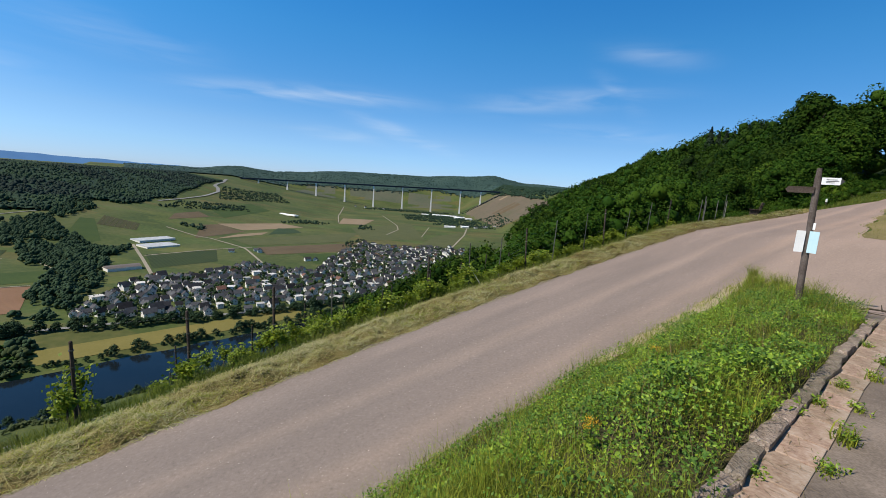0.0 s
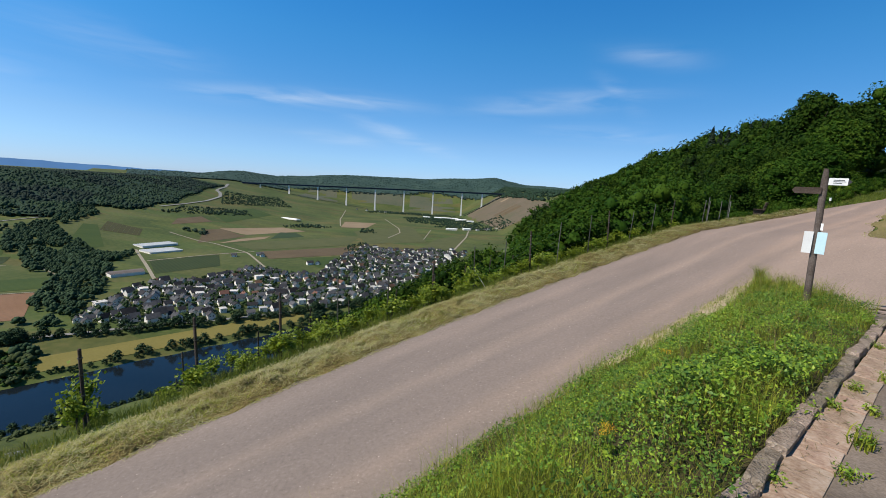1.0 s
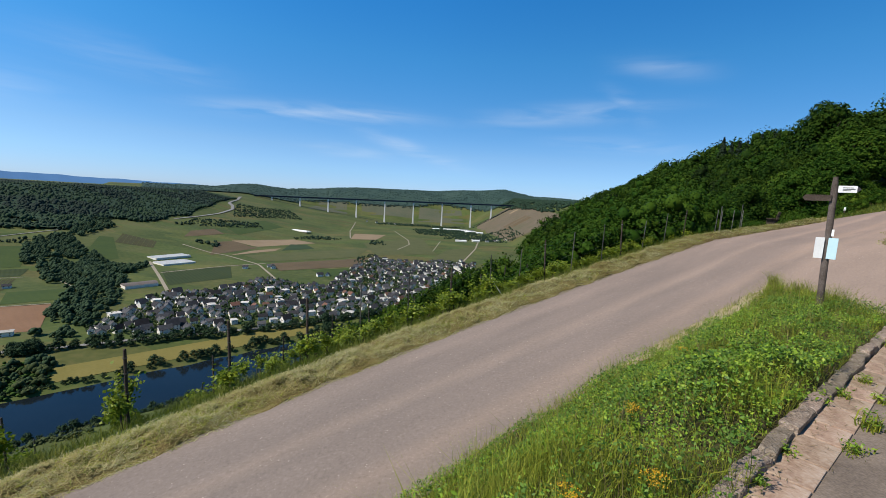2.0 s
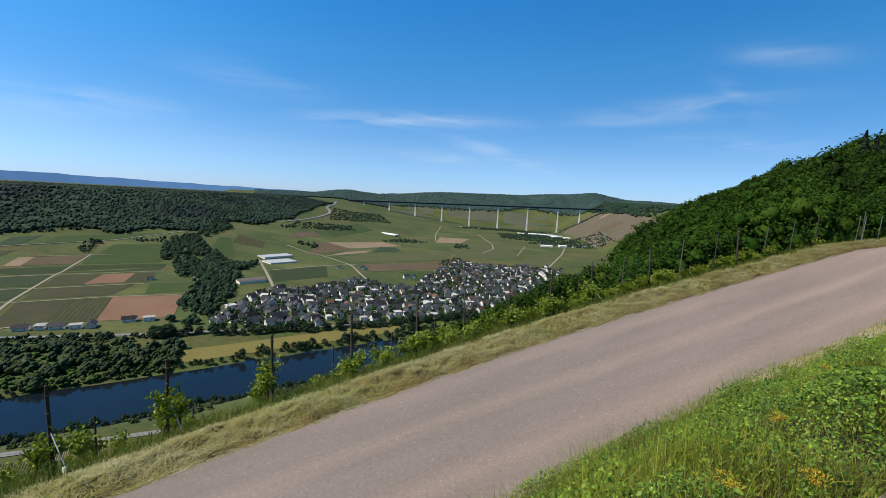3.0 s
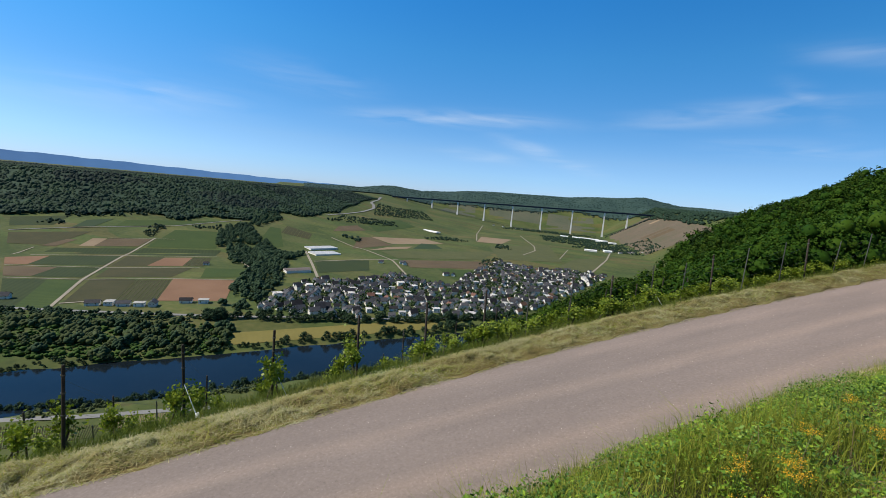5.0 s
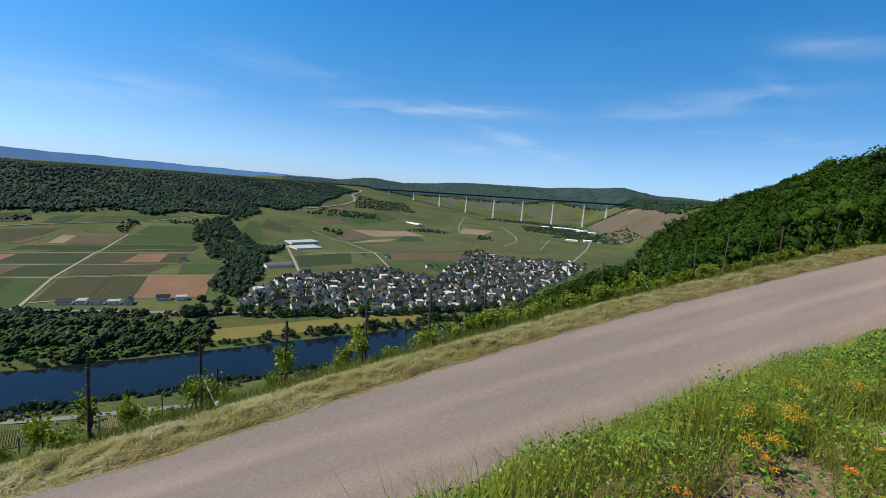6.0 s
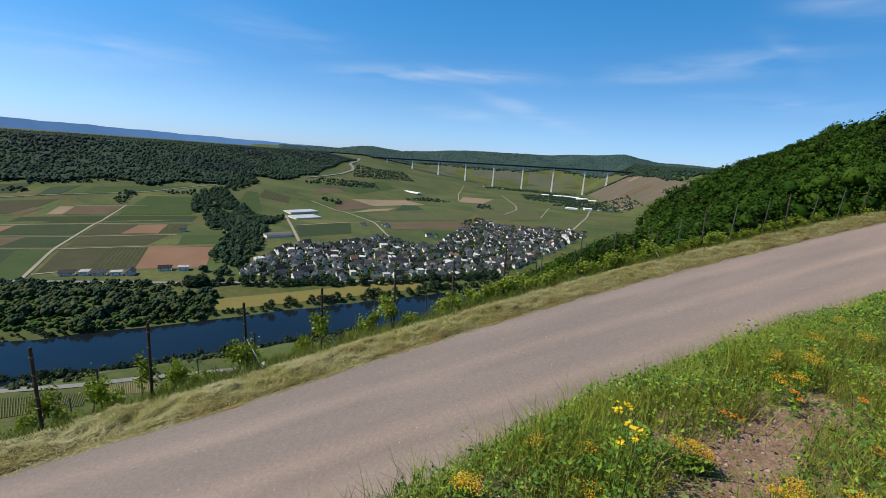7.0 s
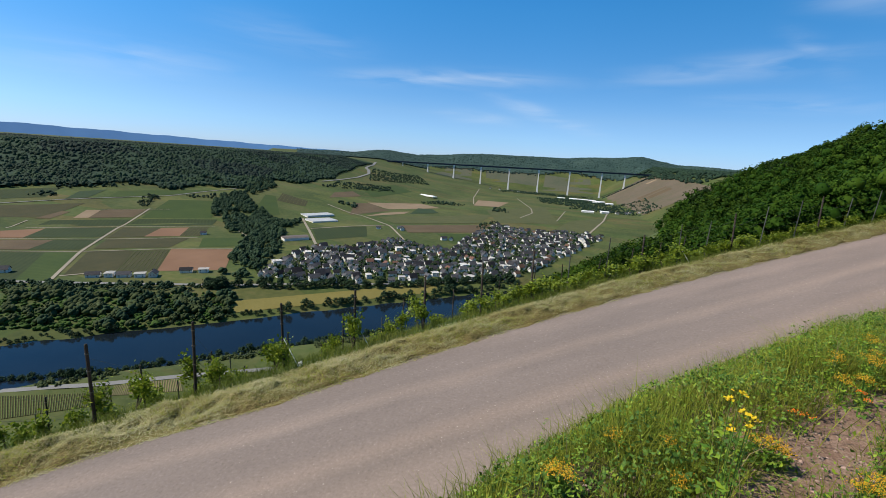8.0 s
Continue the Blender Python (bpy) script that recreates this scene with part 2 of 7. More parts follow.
def mat(name, cols, scale=1.0, fine=12.0, rough=0.85, bump=0.3, dist=0.02, spec=0.25, vary=0.0, island=0.0, metal=0.0, contrast=0.5, trans=0.0):
    """A surface of noise at two scales through a ramp of colours, with relief and, at will, variation from piece to piece."""
    m = bpy.data.materials.new(name)
    m.use_nodes = True
    nt = m.node_tree
    N, L = nt.nodes, nt.links
    bsdf = N["Principled BSDF"]
    tc = N.new("ShaderNodeTexCoord")
    n1 = N.new("ShaderNodeTexNoise")
    n1.inputs["Scale"].default_value, n1.inputs["Detail"].default_value = scale, 5
    n2 = N.new("ShaderNodeTexNoise")
    n2.inputs["Scale"].default_value, n2.inputs["Detail"].default_value = fine, 6
    L.new(tc.outputs["Object"], n1.inputs["Vector"])
    L.new(tc.outputs["Object"], n2.inputs["Vector"])
    mix = N.new("ShaderNodeMath")
    mix.operation = "MULTIPLY_ADD"
    mix.inputs[1].default_value = 0.55
    L.new(n1.outputs["Fac"], mix.inputs[0])
    half = N.new("ShaderNodeMath")
    half.operation = "MULTIPLY"
    half.inputs[1].default_value = 0.45
    L.new(n2.outputs["Fac"], half.inputs[0])
    L.new(half.outputs[0], mix.inputs[2])
    ramp = N.new("ShaderNodeValToRGB")
    lo, hi = 0.5 - 0.5 * contrast * 0.55, 0.5 + 0.5 * contrast * 0.55
    els = ramp.color_ramp.elements
    while len(els) < len(cols):
        els.new(0.5)
    for i, c in enumerate(cols):
        els[i].position = lo + (hi - lo) * i / max(1, len(cols) - 1)
        els[i].color = (*c, 1)
    L.new(mix.outputs[0], ramp.inputs["Fac"])
    out = ramp.outputs["Color"]
    for amount, node, sock in ((vary, "ShaderNodeObjectInfo", "Random"), (island, "ShaderNodeNewGeometry", "Random Per Island")):
        if amount:
            src = N.new(node)
            rng = N.new("ShaderNodeMapRange")
            rng.inputs["To Min"].default_value, rng.inputs["To Max"].default_value = 1 - amount, 1 + amount
            L.new(src.outputs[sock], rng.inputs["Value"])
            hsv = N.new("ShaderNodeHueSaturation")
            L.new(rng.outputs[0], hsv.inputs["Value"])
            hue = N.new("ShaderNodeMapRange")
            hue.inputs["To Min"].default_value, hue.inputs["To Max"].default_value = 0.5 + 0.06 * amount, 0.5 - 0.06 * amount
            L.new(src.outputs[sock], hue.inputs["Value"])
            L.new(hue.outputs[0], hsv.inputs["Hue"])
            L.new(out, hsv.inputs["Color"])
            out = hsv.outputs["Color"]
    L.new(out, bsdf.inputs["Base Color"])
    bsdf.inputs["Roughness"].default_value = rough
    bsdf.inputs["Specular IOR Level"].default_value = spec
    bsdf.inputs["Metallic"].default_value = metal
    if bump:
        b = N.new("ShaderNodeBump")
        b.inputs["Strength"].default_value, b.inputs["Distance"].default_value = bump, dist
        L.new(n2.outputs["Fac"], b.inputs["Height"])
        L.new(b.outputs[0], bsdf.inputs["Normal"])
    if trans:
        tr = N.new("ShaderNodeBsdfTranslucent")
        L.new(out, tr.inputs["Color"])
        ms = N.new("ShaderNodeMixShader")
        ms.inputs[0].default_value = trans
        L.new(bsdf.outputs[0], ms.inputs[1])
        L.new(tr.outputs[0], ms.inputs[2])
        L.new(ms.outputs[0], N["Material Output"].inputs["Surface"])
    return m


M = {}
M["ground"] = mat("ground_grass", [(0.044, 0.0626, 0.0165), (0.066, 0.0832, 0.0231), (0.0946, 0.0994, 0.0341)], 0.006, 0.11, 0.95, 0.3, 0.4)


def patchwork(m):
    """Long narrow plots of slightly different crops over the whole valley."""
    N, L = m.node_tree.nodes, m.node_tree.links
    bsdf = N["Principled BSDF"]
    old = bsdf.inputs["Base Color"].links[0].from_socket
    tc, mp, vo = N.new("ShaderNodeTexCoord"), N.new("ShaderNodeMapping"), N.new("ShaderNodeTexVoronoi")
    mp.inputs["Rotation"].default_value = (0, 0, radians(38))
    mp.inputs["Scale"].default_value = (0.0062, 0.017, 0)
    vo.inputs["Scale"].default_value = 1.0
    vo.inputs["Randomness"].default_value = 0.75
    vo.distance = "CHEBYCHEV"
    L.new(tc.outputs["Object"], mp.inputs["Vector"])
    L.new(mp.outputs[0], vo.inputs["Vector"])
    sep = N.new("ShaderNodeSeparateColor")
    L.new(vo.outputs["Color"], sep.inputs[0])
    rp = N.new("ShaderNodeValToRGB")
    rp.color_ramp.interpolation = "CONSTANT"
    e = rp.color_ramp.elements
    e[0].position, e[0].color = 0.0, (0.84, 0.92, 0.82, 1)
    e[1].position, e[1].color = 0.25, (1.0, 1.0, 1.0, 1)
    for pos, col in ((0.45, (1.12, 1.0, 1.0)), (0.62, (0.92, 1.04, 0.9)), (0.78, (1.16, 1.14, 1.0)), (0.9, (1.3, 1.02, 1.1))):
        e.new(pos).color = (*col, 1)
    L.new(sep.outputs[0], rp.inputs["Fac"])
    mx = N.new("ShaderNodeMix")
    mx.data_type, mx.blend_type = "RGBA", "MULTIPLY"
    mx.inputs["Factor"].default_value = 1.0
    L.new(old, mx.inputs["A"])
    L.new(rp.outputs["Color"], mx.inputs["B"])
    L.new(mx.outputs["Result"], bsdf.inputs["Base Color"])


patchwork(M["ground"])
M["asphalt"] = mat("pale_asphalt", [(0.1006, 0.0837, 0.074), (0.1721, 0.1439, 0.1288), (0.1975, 0.1656, 0.149), (0.303, 0.2586, 0.2356)], 22, 75, 0.9, 0.6, 0.005, contrast=0.9)
M["water"] = mat("river_water", [(0.006, 0.010, 0.014), (0.009, 0.014, 0.019)], 0.02, 0.35, 0.1, 0.1, 0.3, 0.13)
M["concrete"] = mat("grey_concrete", [(0.56, 0.55, 0.53), (0.66, 0.65, 0.63)], 0.05, 2, 0.8, 0.1)
M["deck"] = mat("dark_blue_steel", [(0.015, 0.0263, 0.0525), (0.0225, 0.0338, 0.0638)], 0.05, 2, 0.6, 0.1)
# blue is raised in this green to stand for haze over the distance
M["forest"] = mat("far_foliage", [(0.008, 0.0237, 0.0142), (0.0151, 0.036, 0.019), (0.0236, 0.0484, 0.0256)], 0.012, 0.12, 0.9, 0, 0.1, island=0.14)
M["forest_light"] = mat("far_young_foliage", [(0.0155, 0.037, 0.0162), (0.0237, 0.0506, 0.0216), (0.032, 0.0607, 0.027)], 0.012, 0.12, 0.9, 0, 0.1, island=0.14)
M["forest_dark"] = mat("far_conifer", [(0.0095, 0.0224, 0.0168), (0.015, 0.0306, 0.0224)], 0.012, 0.12, 0.9, 0, 0.1, island=0.12)
# far hill leaves: the blue of distance haze is mixed into the green
M["hazed_hill_leaf"] = mat("hill_foliage", [(0.017, 0.0405, 0.0361), (0.0272, 0.0558, 0.0475), (0.0382, 0.0693, 0.0551)], 0.008, 0.1, 0.9, 0, 0.1, island=0.08)
# the ridge's blue is aerial haze put into the base colour
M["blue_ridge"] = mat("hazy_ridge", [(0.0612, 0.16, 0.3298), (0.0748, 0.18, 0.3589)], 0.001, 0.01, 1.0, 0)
M["track"] = mat("pale_track", [(0.232, 0.206, 0.155), (0.292, 0.258, 0.198)], 0.02, 0.3, 0.9, 0)
M["slate"] = mat("slate_roof", [(0.038, 0.039, 0.044), (0.072, 0.072, 0.080)], 0.3, 3, 0.85, 0.3, spec=0.12, vary=0.6)
M["render"] = mat("white_render", [(0.684, 0.657, 0.603), (0.774, 0.756, 0.711)], 0.2, 2, 0.9, 0.1, vary=0.16)
M["red_roof"] = mat("brown_tiles", [(0.103, 0.056, 0.039), (0.138, 0.077, 0.052)], 0.3, 3, 0.8, 0.3, vary=0.3)
M["flat_roof"] = mat("pale_flat_roof", [(0.4, 0.39, 0.37), (0.5, 0.49, 0.47)], 0.2, 2, 0.85, 0.1, vary=0.3)
M["greenhouse"] = mat("greenhouse_film", [(0.42, 0.44, 0.45), (0.56, 0.57, 0.57)], 0.15, 1, 0.5, 0.1)
M["grey_roof"] = mat("grey_sheet_roof", [(0.12, 0.102, 0.0957), (0.165, 0.1428, 0.132)], 0.1, 1, 0.8, 0.1)
M["white_roof"] = mat("white_sheet", [(0.75, 0.76, 0.76), (0.82, 0.83, 0.83)], 0.1, 1, 0.5, 0.1)

# ---- ground: one sheet to the horizon ----


def build_ground():
    az = np.concatenate([np.arange(-80, 66, 0.6), np.arange(66, 280, 6.0)])
    rad = np.concatenate([[0.05], np.geomspace(0.6, 4960, 330)])
    A, R = np.meshgrid(np.radians(az), rad)
    X, Y = R * np.sin(A), R * np.cos(A)
    Z = height(X, Y)
    s, w = to_sw(X, Y)
    on_road = (w > near_edge(s) + 0.1) & (w < far_edge(s) - 0.1) & (s > -60) & (s < 60)
    Z = Z - np.where(on_road, 0.08, 0.0)
    n, k = len(rad), len(az)
    idx = np.arange(n * k).reshape(n, k)
    nxt = np.roll(idx, -1, axis=1)
    faces = np.stack([idx[:-1], idx[1:], nxt[1:], nxt[:-1]], -1).reshape(-1, 4)
    ob = add_mesh("ground", np.stack([X, Y, Z], -1).reshape(-1, 3), faces, M["ground"], smooth=True)
    return tagged(ob, "green grassy valley floor and hillsides", "ground", kind="structure")


build_ground()


def sheet(name, s0, s1, ns, lo, hi, nw, lift, material):
    """A draped strip along the road between two edges that are functions of s."""
    S = np.linspace(s0, s1, ns)
    T = np.linspace(0, 1, nw)
    A, B = lo(S), hi(S)
    W = A[:, None] + (B - A)[:, None] * T[None]
    SS = np.repeat(S[:, None], nw, 1)
    X, Y = to_xy(SS, W)
    Z = height(X, Y) + lift
    idx = np.arange(ns * nw).reshape(ns, nw)
    f = np.stack([idx[:-1, :-1], idx[1:, :-1], idx[1:, 1:], idx[:-1, 1:]], -1).reshape(-1, 4)
    return add_mesh(name, np.stack([X, Y, Z], -1).reshape(-1, 3), f, material, smooth=True)


road = sheet("road", -45, 60, 420, lambda s: near_edge(s) + 0.03 * np.sin(s * 2.1) + 0.02 * np.sin(s * 5.3) - 0.05, lambda s: far_edge(s) + 0.14, 24, 0.02, M["asphalt"])
tagged(road, "pale worn asphalt farm road climbing along the hillside", "road", kind="structure")

# water
V = np.linspace(-1400, 1300, 60)
wx, wy = [], []
for uu in (-104.0, 8.0):
    wx.append(-303 - 0.731 * uu + 0.682 * V)
    wy.append(434 + 0.682 * uu + 0.731 * V)
P = np.stack([np.stack([wx[0], wy[0], np.full(60, -198.0)], -1), np.stack([wx[1], wy[1], np.full(60, -198.0)], -1)])
idx = np.arange(120).reshape(2, 60)
water = add_mesh("water", P.reshape(-1, 3), np.stack([idx[0, :-1], idx[0, 1:], idx[1, 1:], idx[1, :-1]], -1), M["water"])
tagged(water, "calm dark blue river", "river", kind="structure")

# blue ridge on the horizon, its distance haze painted as colour
az = np.radians(np.arange(-85, -20, 0.5))
deg = np.degrees(az)
el = np.interp(deg, [-85, -63.6, -55.4, -44.9, -31.9, -27, -20], [0.75, 0.6, 0.5, 0.30, 0.12, 0.02, -0.3]) + 0.03 * np.sin(deg * 1.1) + 0.02 * np.sin(deg * 2.7)
vv = []
for d, lift in ((4650, None), (4850, 0.0)):
    z = np.full(len(az), -60.0) if lift is None else 4850 * np.tan(np.radians(el)) + 1.5
    vv.append(np.stack([d * np.sin(az), d * np.cos(az), z], -1))
n = len(az)
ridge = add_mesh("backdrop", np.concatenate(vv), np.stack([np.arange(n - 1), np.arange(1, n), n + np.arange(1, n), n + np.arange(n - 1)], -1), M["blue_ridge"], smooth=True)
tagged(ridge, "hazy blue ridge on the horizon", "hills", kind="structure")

# ---- bridge ----


def build_bridge():
    top = empty("bridge")
    tagged(top, "very long steel viaduct on tall slender concrete piers", "bridge")
    y0, zr, slope = 3105.0, -14.4, 0.018
    deck_z = lambda x: zr + slope * x
    bm = bmesh.new()
    tilt = Matrix.Rotation(-math.atan(slope), 4, "Y")
    bm_box(bm, Matrix.Translation((-535, y0, deck_z(-535) - 4.6)) @ tilt, 1930.3, 12, 9.0)
    part("girder", bm, M["deck"], top, "dark blue steel box girder")
    bm = bmesh.new()
    bm_box(bm, Matrix.Translation((-535, y0, deck_z(-535) + 0.4)) @ tilt, 1930.3, 29, 1.2)
    part("deck", bm, M["deck"], top)
    for x in (-1368, -1158, -949, -740, -531, -322, -112, 97, 243):
        z0, z1 = float(height(x, y0)) - 4, deck_z(x) - 9.0
        bm = bmesh.new()
        m = len(range(9))
        rings = []
        for i in range(9):
            t = i / 8
            k = 1.0 - 0.42 * math.sin(min(1, t / 0.75) * math.pi / 2) + (0.22 * max(0, t - 0.75) / 0.25)
            hw, hd = 6.4 * k, 4.2 * k
            z = z0 + (z1 - z0) * t
            rings.append([bm.verts.new((x + sx * hw, y0 + sy * hd, z)) for sx, sy in ((-1, -1), (1, -1), (1, 1), (-1, 1))])
        for a, b in zip(rings[:-1], rings[1:]):
            for i in range(4):
                bm.faces.new((a[i], a[(i + 1) % 4], b[(i + 1) % 4], b[i]))
        bm.faces.new(rings[-1])
        part("pier", bm, M["concrete"], top)


build_bridge()

# ---- woods ----


PHI = (1 + 5 ** 0.5) / 2
ICO_V = np.array([(-1, PHI, 0), (1, PHI, 0), (-1, -PHI, 0), (1, -PHI, 0), (0, -1, PHI), (0, 1, PHI), (0, -1, -PHI), (0, 1, -PHI), (PHI, 0, -1), (PHI, 0, 1), (-PHI, 0, -1), (-PHI, 0, 1)]) / math.hypot(1, PHI)
ICO_F = np.array([(0, 11, 5), (0, 5, 1), (0, 1, 7), (0, 7, 10), (0, 10, 11), (1, 5, 9), (5, 11, 4), (11, 10, 2), (10, 7, 6), (7, 1, 8), (3, 9, 4), (3, 4, 2), (3, 2, 6), (3, 6, 8), (3, 8, 9), (4, 9, 5), (2, 4, 11), (6, 2, 10), (8, 6, 7), (9, 8, 1)])


def finer(v, f):
    """Each triangle of a unit ball in four."""
    v, seen, out = [tuple(p) for p in v], {}, []

    def mid(a, b):
        k = (min(a, b), max(a, b))
        if k not in seen:
            m = np.array(v[a]) + np.array(v[b])
            seen[k] = len(v)
            v.append(tuple(m / np.linalg.norm(m)))
        return seen[k]

    for a, b, c in f:
        ab, bc, ca = mid(a, b), mid(b, c), mid(c, a)
        out += [(a, ab, ca), (b, bc, ab), (c, ca, bc), (ab, bc, ca)]
    return np.array(v), np.array(out)


CLUMP = {1: (ICO_V, ICO_F), 2: finer(ICO_V, ICO_F)}


def clumps(centres, radii, rng, detail, rough):
    """Uneven clumps of foliage, one round each centre."""
    u, f = CLUMP[detail]
    n, k = len(centres), len(u)
    v = centres[:, None] + u[None] * radii[:, None] * rng.uniform(1 - rough, 1 + rough, (n, k, 1))
    return v.reshape(-1, 3), (np.arange(n)[:, None, None] * k + f[None]).reshape(-1, 3)


def crown_lumps(rng, h, r, lumps):
    """Centres and radii of the boughs that make up a crown: some low and wide, some high and narrow."""
    a = np.arange(lumps) * 2.4 + rng.uniform(0, 6.28)
    t = (np.arange(lumps) + rng.uniform(0.1, 0.9, lumps)) / lumps
    out = r * 0.68 * np.sqrt(np.clip(1 - t ** 2.2, 0, 1)) * rng.uniform(0.7, 1.15, lumps)
    rad = r * (0.56 - 0.16 * t) * rng.uniform(0.82, 1.15, lumps)
    z = h * (0.3 + 0.52 * t)
    c = np.column_stack([np.cos(a) * out, np.sin(a) * out, z])
    return c, np.column_stack([rad, rad, rad * rng.uniform(0.85, 1.15, lumps)])


def crown(rng, h, r, lumps, sprays, leaf, detail=1, rough=0.25):
    """A crown of boughs, closed inside and leafy outside: sprays of leaves lie over each bough."""
    c, rad = crown_lumps(rng, h, r, lumps)
    v, f = clumps(c, rad * 0.52, rng, detail, rough)
    which = rng.integers(0, lumps, sprays)
    d = rng.normal(size=(sprays, 3))
    d[:, 2] = np.abs(d[:, 2]) * 1.1 - 0.35
    d /= np.linalg.norm(d, axis=1, keepdims=True)
    p = c[which] + d * rad[which] * (rng.uniform(0.5, 1.0, sprays) ** 0.6 * 1.02)[:, None]
    nrm = d + rng.normal(size=(sprays, 3)) * 0.5 + np.array([0, 0, 0.2])
    lv, lf = leaf_tris(p, nrm, leaf * rng.uniform(0.6, 1.35, sprays), rng)
    return np.concatenate([v, lv]), np.concatenate([f, lf + len(v)])


def clump_wood(name, xs, ys, hs, rng, material, label, lumps=2, detail=1, spread=1.0, rough=0.2):
    """Many distant trees as one body of foliage: each crown of a few uneven clumps."""
    C, R = [], []
    for x, y, z, h in zip(xs, ys, height(xs, ys), hs):
        r = h * rng.uniform(0.4, 0.56) * spread
        if lumps <= 2:
            k = np.arange(lumps)[:, None]
            c = np.column_stack([rng.normal(size=(lumps, 2)) * r * 0.38 * (lumps > 1), np.full(lumps, h * 0.5) - k[:, 0] * h * 0.12])
            q = np.column_stack([np.full(lumps, r), np.full(lumps, r), np.full(lumps, h * 0.5)]) * (1 - 0.18 * k) * rng.uniform(0.85, 1.1, (lumps, 1))
        else:
            c, q = crown_lumps(rng, h, r, lumps)
        C.append(c + np.array([x, y, z]))
        R.append(q)
    v, f = clumps(np.concatenate(C), np.concatenate(R), rng, detail, rough)
    return tagged(add_mesh(name, v, f, material), label, "woods", kind="stuff")


def polar_points(rng, n, az0, az1, d0, d1):
    a = np.radians(rng.uniform(az0, az1, n))
    d = np.sqrt(rng.uniform(d0 ** 2, d1 ** 2, n))
    return d * np.sin(a), d * np.cos(a)


def hill_floor():
    """Dark undergrowth below the trees of the far hills, in the same haze-tinted colour."""
    az, d = np.radians(np.arange(-37, 22, 0.35)), np.linspace(3480, 4420, 34)
    A, D = np.meshgrid(az, d)
    X, Y = D * np.sin(A), D * np.cos(A)
    Z = height(X, Y)
    idx = np.arange(X.size).reshape(X.shape)
    f = np.stack([idx[:-1, :-1], idx[1:, :-1], idx[1:, 1:], idx[:-1, 1:]], -1).reshape(-1, 4)
    woody = (Z > -70 + 30 * noise2(X, Y, 170, 2)).ravel()
    f = f[woody[f].all(axis=1)]
    tagged(add_mesh("hill_floor", np.stack([X, Y, Z + 8], -1).reshape(-1, 3), f, M["hazed_hill_leaf"], smooth=True), "dark undergrowth of the wooded hills, tinted with haze", "ground", kind="structure")


WOOD_EDGE = ([-72, -58, -50, -46, -42, -37.7, -35.2, -32.5, -31.5, -30, -28.5, -27], [1560, 1590, 1570, 1560, 1700, 1850, 1950, 2110, 2330, 2560, 2900, 3200])


def wood_floor():
    """Undergrowth and lower boughs that close the plateau wood between its crowns."""
    az, d = np.radians(np.arange(-73, -27, 0.3)), np.linspace(1400, 3060, 130)
    A, D = np.meshgrid(az, d)
    X, Y = D * np.sin(A), D * np.cos(A)
    deg = np.degrees(A)
    inner = np.interp(deg, WOOD_EDGE[0], WOOD_EDGE[1]) + 30 * np.sin(deg * 0.9) + 40 * noise2(X, Y, 90)
    Z = height(X, Y) + 6.5 + 1.5 * noise2(X, Y, 14, 2)
    idx = np.arange(X.size).reshape(X.shape)
    f = np.stack([idx[:-1, :-1], idx[1:, :-1], idx[1:, 1:], idx[:-1, 1:]], -1).reshape(-1, 4)
    woody = ((D > inner + 8) & ((noise2(X, Y, 120, 9) > -0.7) | (D > 1750))).ravel()
    f = f[woody[f].all(axis=1)]
    tagged(add_mesh("wood_floor", np.stack([X, Y, Z], -1).reshape(-1, 3), f, M["forest"]), "dark undergrowth of the plateau wood", "ground", kind="structure")


def build_far_woods():
    rng = np.random.default_rng(11)
    # plateau woods across the valley
    x, y = polar_points(rng, 26000, -72, -27.5, 1350, 3050)
    az, d = np.degrees(np.arctan2(x, y)), np.hypot(x, y)
    inner = np.interp(az, WOOD_EDGE[0], WOOD_EDGE[1]) + 30 * np.sin(az * 0.9) + 40 * noise2(x, y, 90)
    keep = (d > inner) & ((noise2(x, y, 120, 9) > -0.72) | (d > 1750))
    x, y, d = x[keep], y[keep], d[keep]
    con = (noise2(x, y, 190, 5) > 0.46) | ((d > 2450) & (noise2(x, y, 120, 8) > -0.1))
    light = ~con & (noise2(x, y, 60, 14) + rng.normal(size=len(x)) * 0.45 > 0.25)
    h = rng.uniform(8, 16, len(x)) * np.interp(d, [1900, 2500], [1.0, 0.85])
    for k, name, m, label in ((~con & ~light, "deciduous_wood", M["forest"], "dense green deciduous wood on the plateau slope"), (light, "young_wood", M["forest_light"], "lighter green trees among the plateau wood"), (con, "conifer_wood", M["forest_dark"], "dark conifer stands within the plateau wood")):
        for part_of, lumps in ((k & (d < 2100), 2), (k & (d >= 2100), 1)):
            clump_wood(name, x[part_of], y[part_of], h[part_of] * (1.1 if m is M["forest_dark"] else 1.0), rng, m, label, lumps, 1, 0.8, 0.3)
    wood_floor()
    # hills behind the bridge
    x, y = polar_points(rng, 10000, -37, 22, 3500, 4300)
    hz = height(x, y)
    keep = hz > -75 + 30 * noise2(x, y, 170, 2)
    x, y = x[keep], y[keep]
    clump_wood("hill_wood", x, y, rng.uniform(9, 14, len(x)), rng, M["hazed_hill_leaf"], "dark wooded hills behind the viaduct, tinted with haze", 1, 1, 1.3, 0.3)
    hill_floor()
    # wood on the valley side beyond the viaduct
    x, y = polar_points(rng, 4200, 5, 20, 2300, 3500)
    keep = height(x, y) > -34 + 9 * noise2(x, y, 90, 6)
    clump_wood("ridge_wood", x[keep], y[keep], rng.uniform(10, 18, keep.sum()), rng, M["forest"], "wood along the top of the vineyard slope", 2)


build_far_woods()


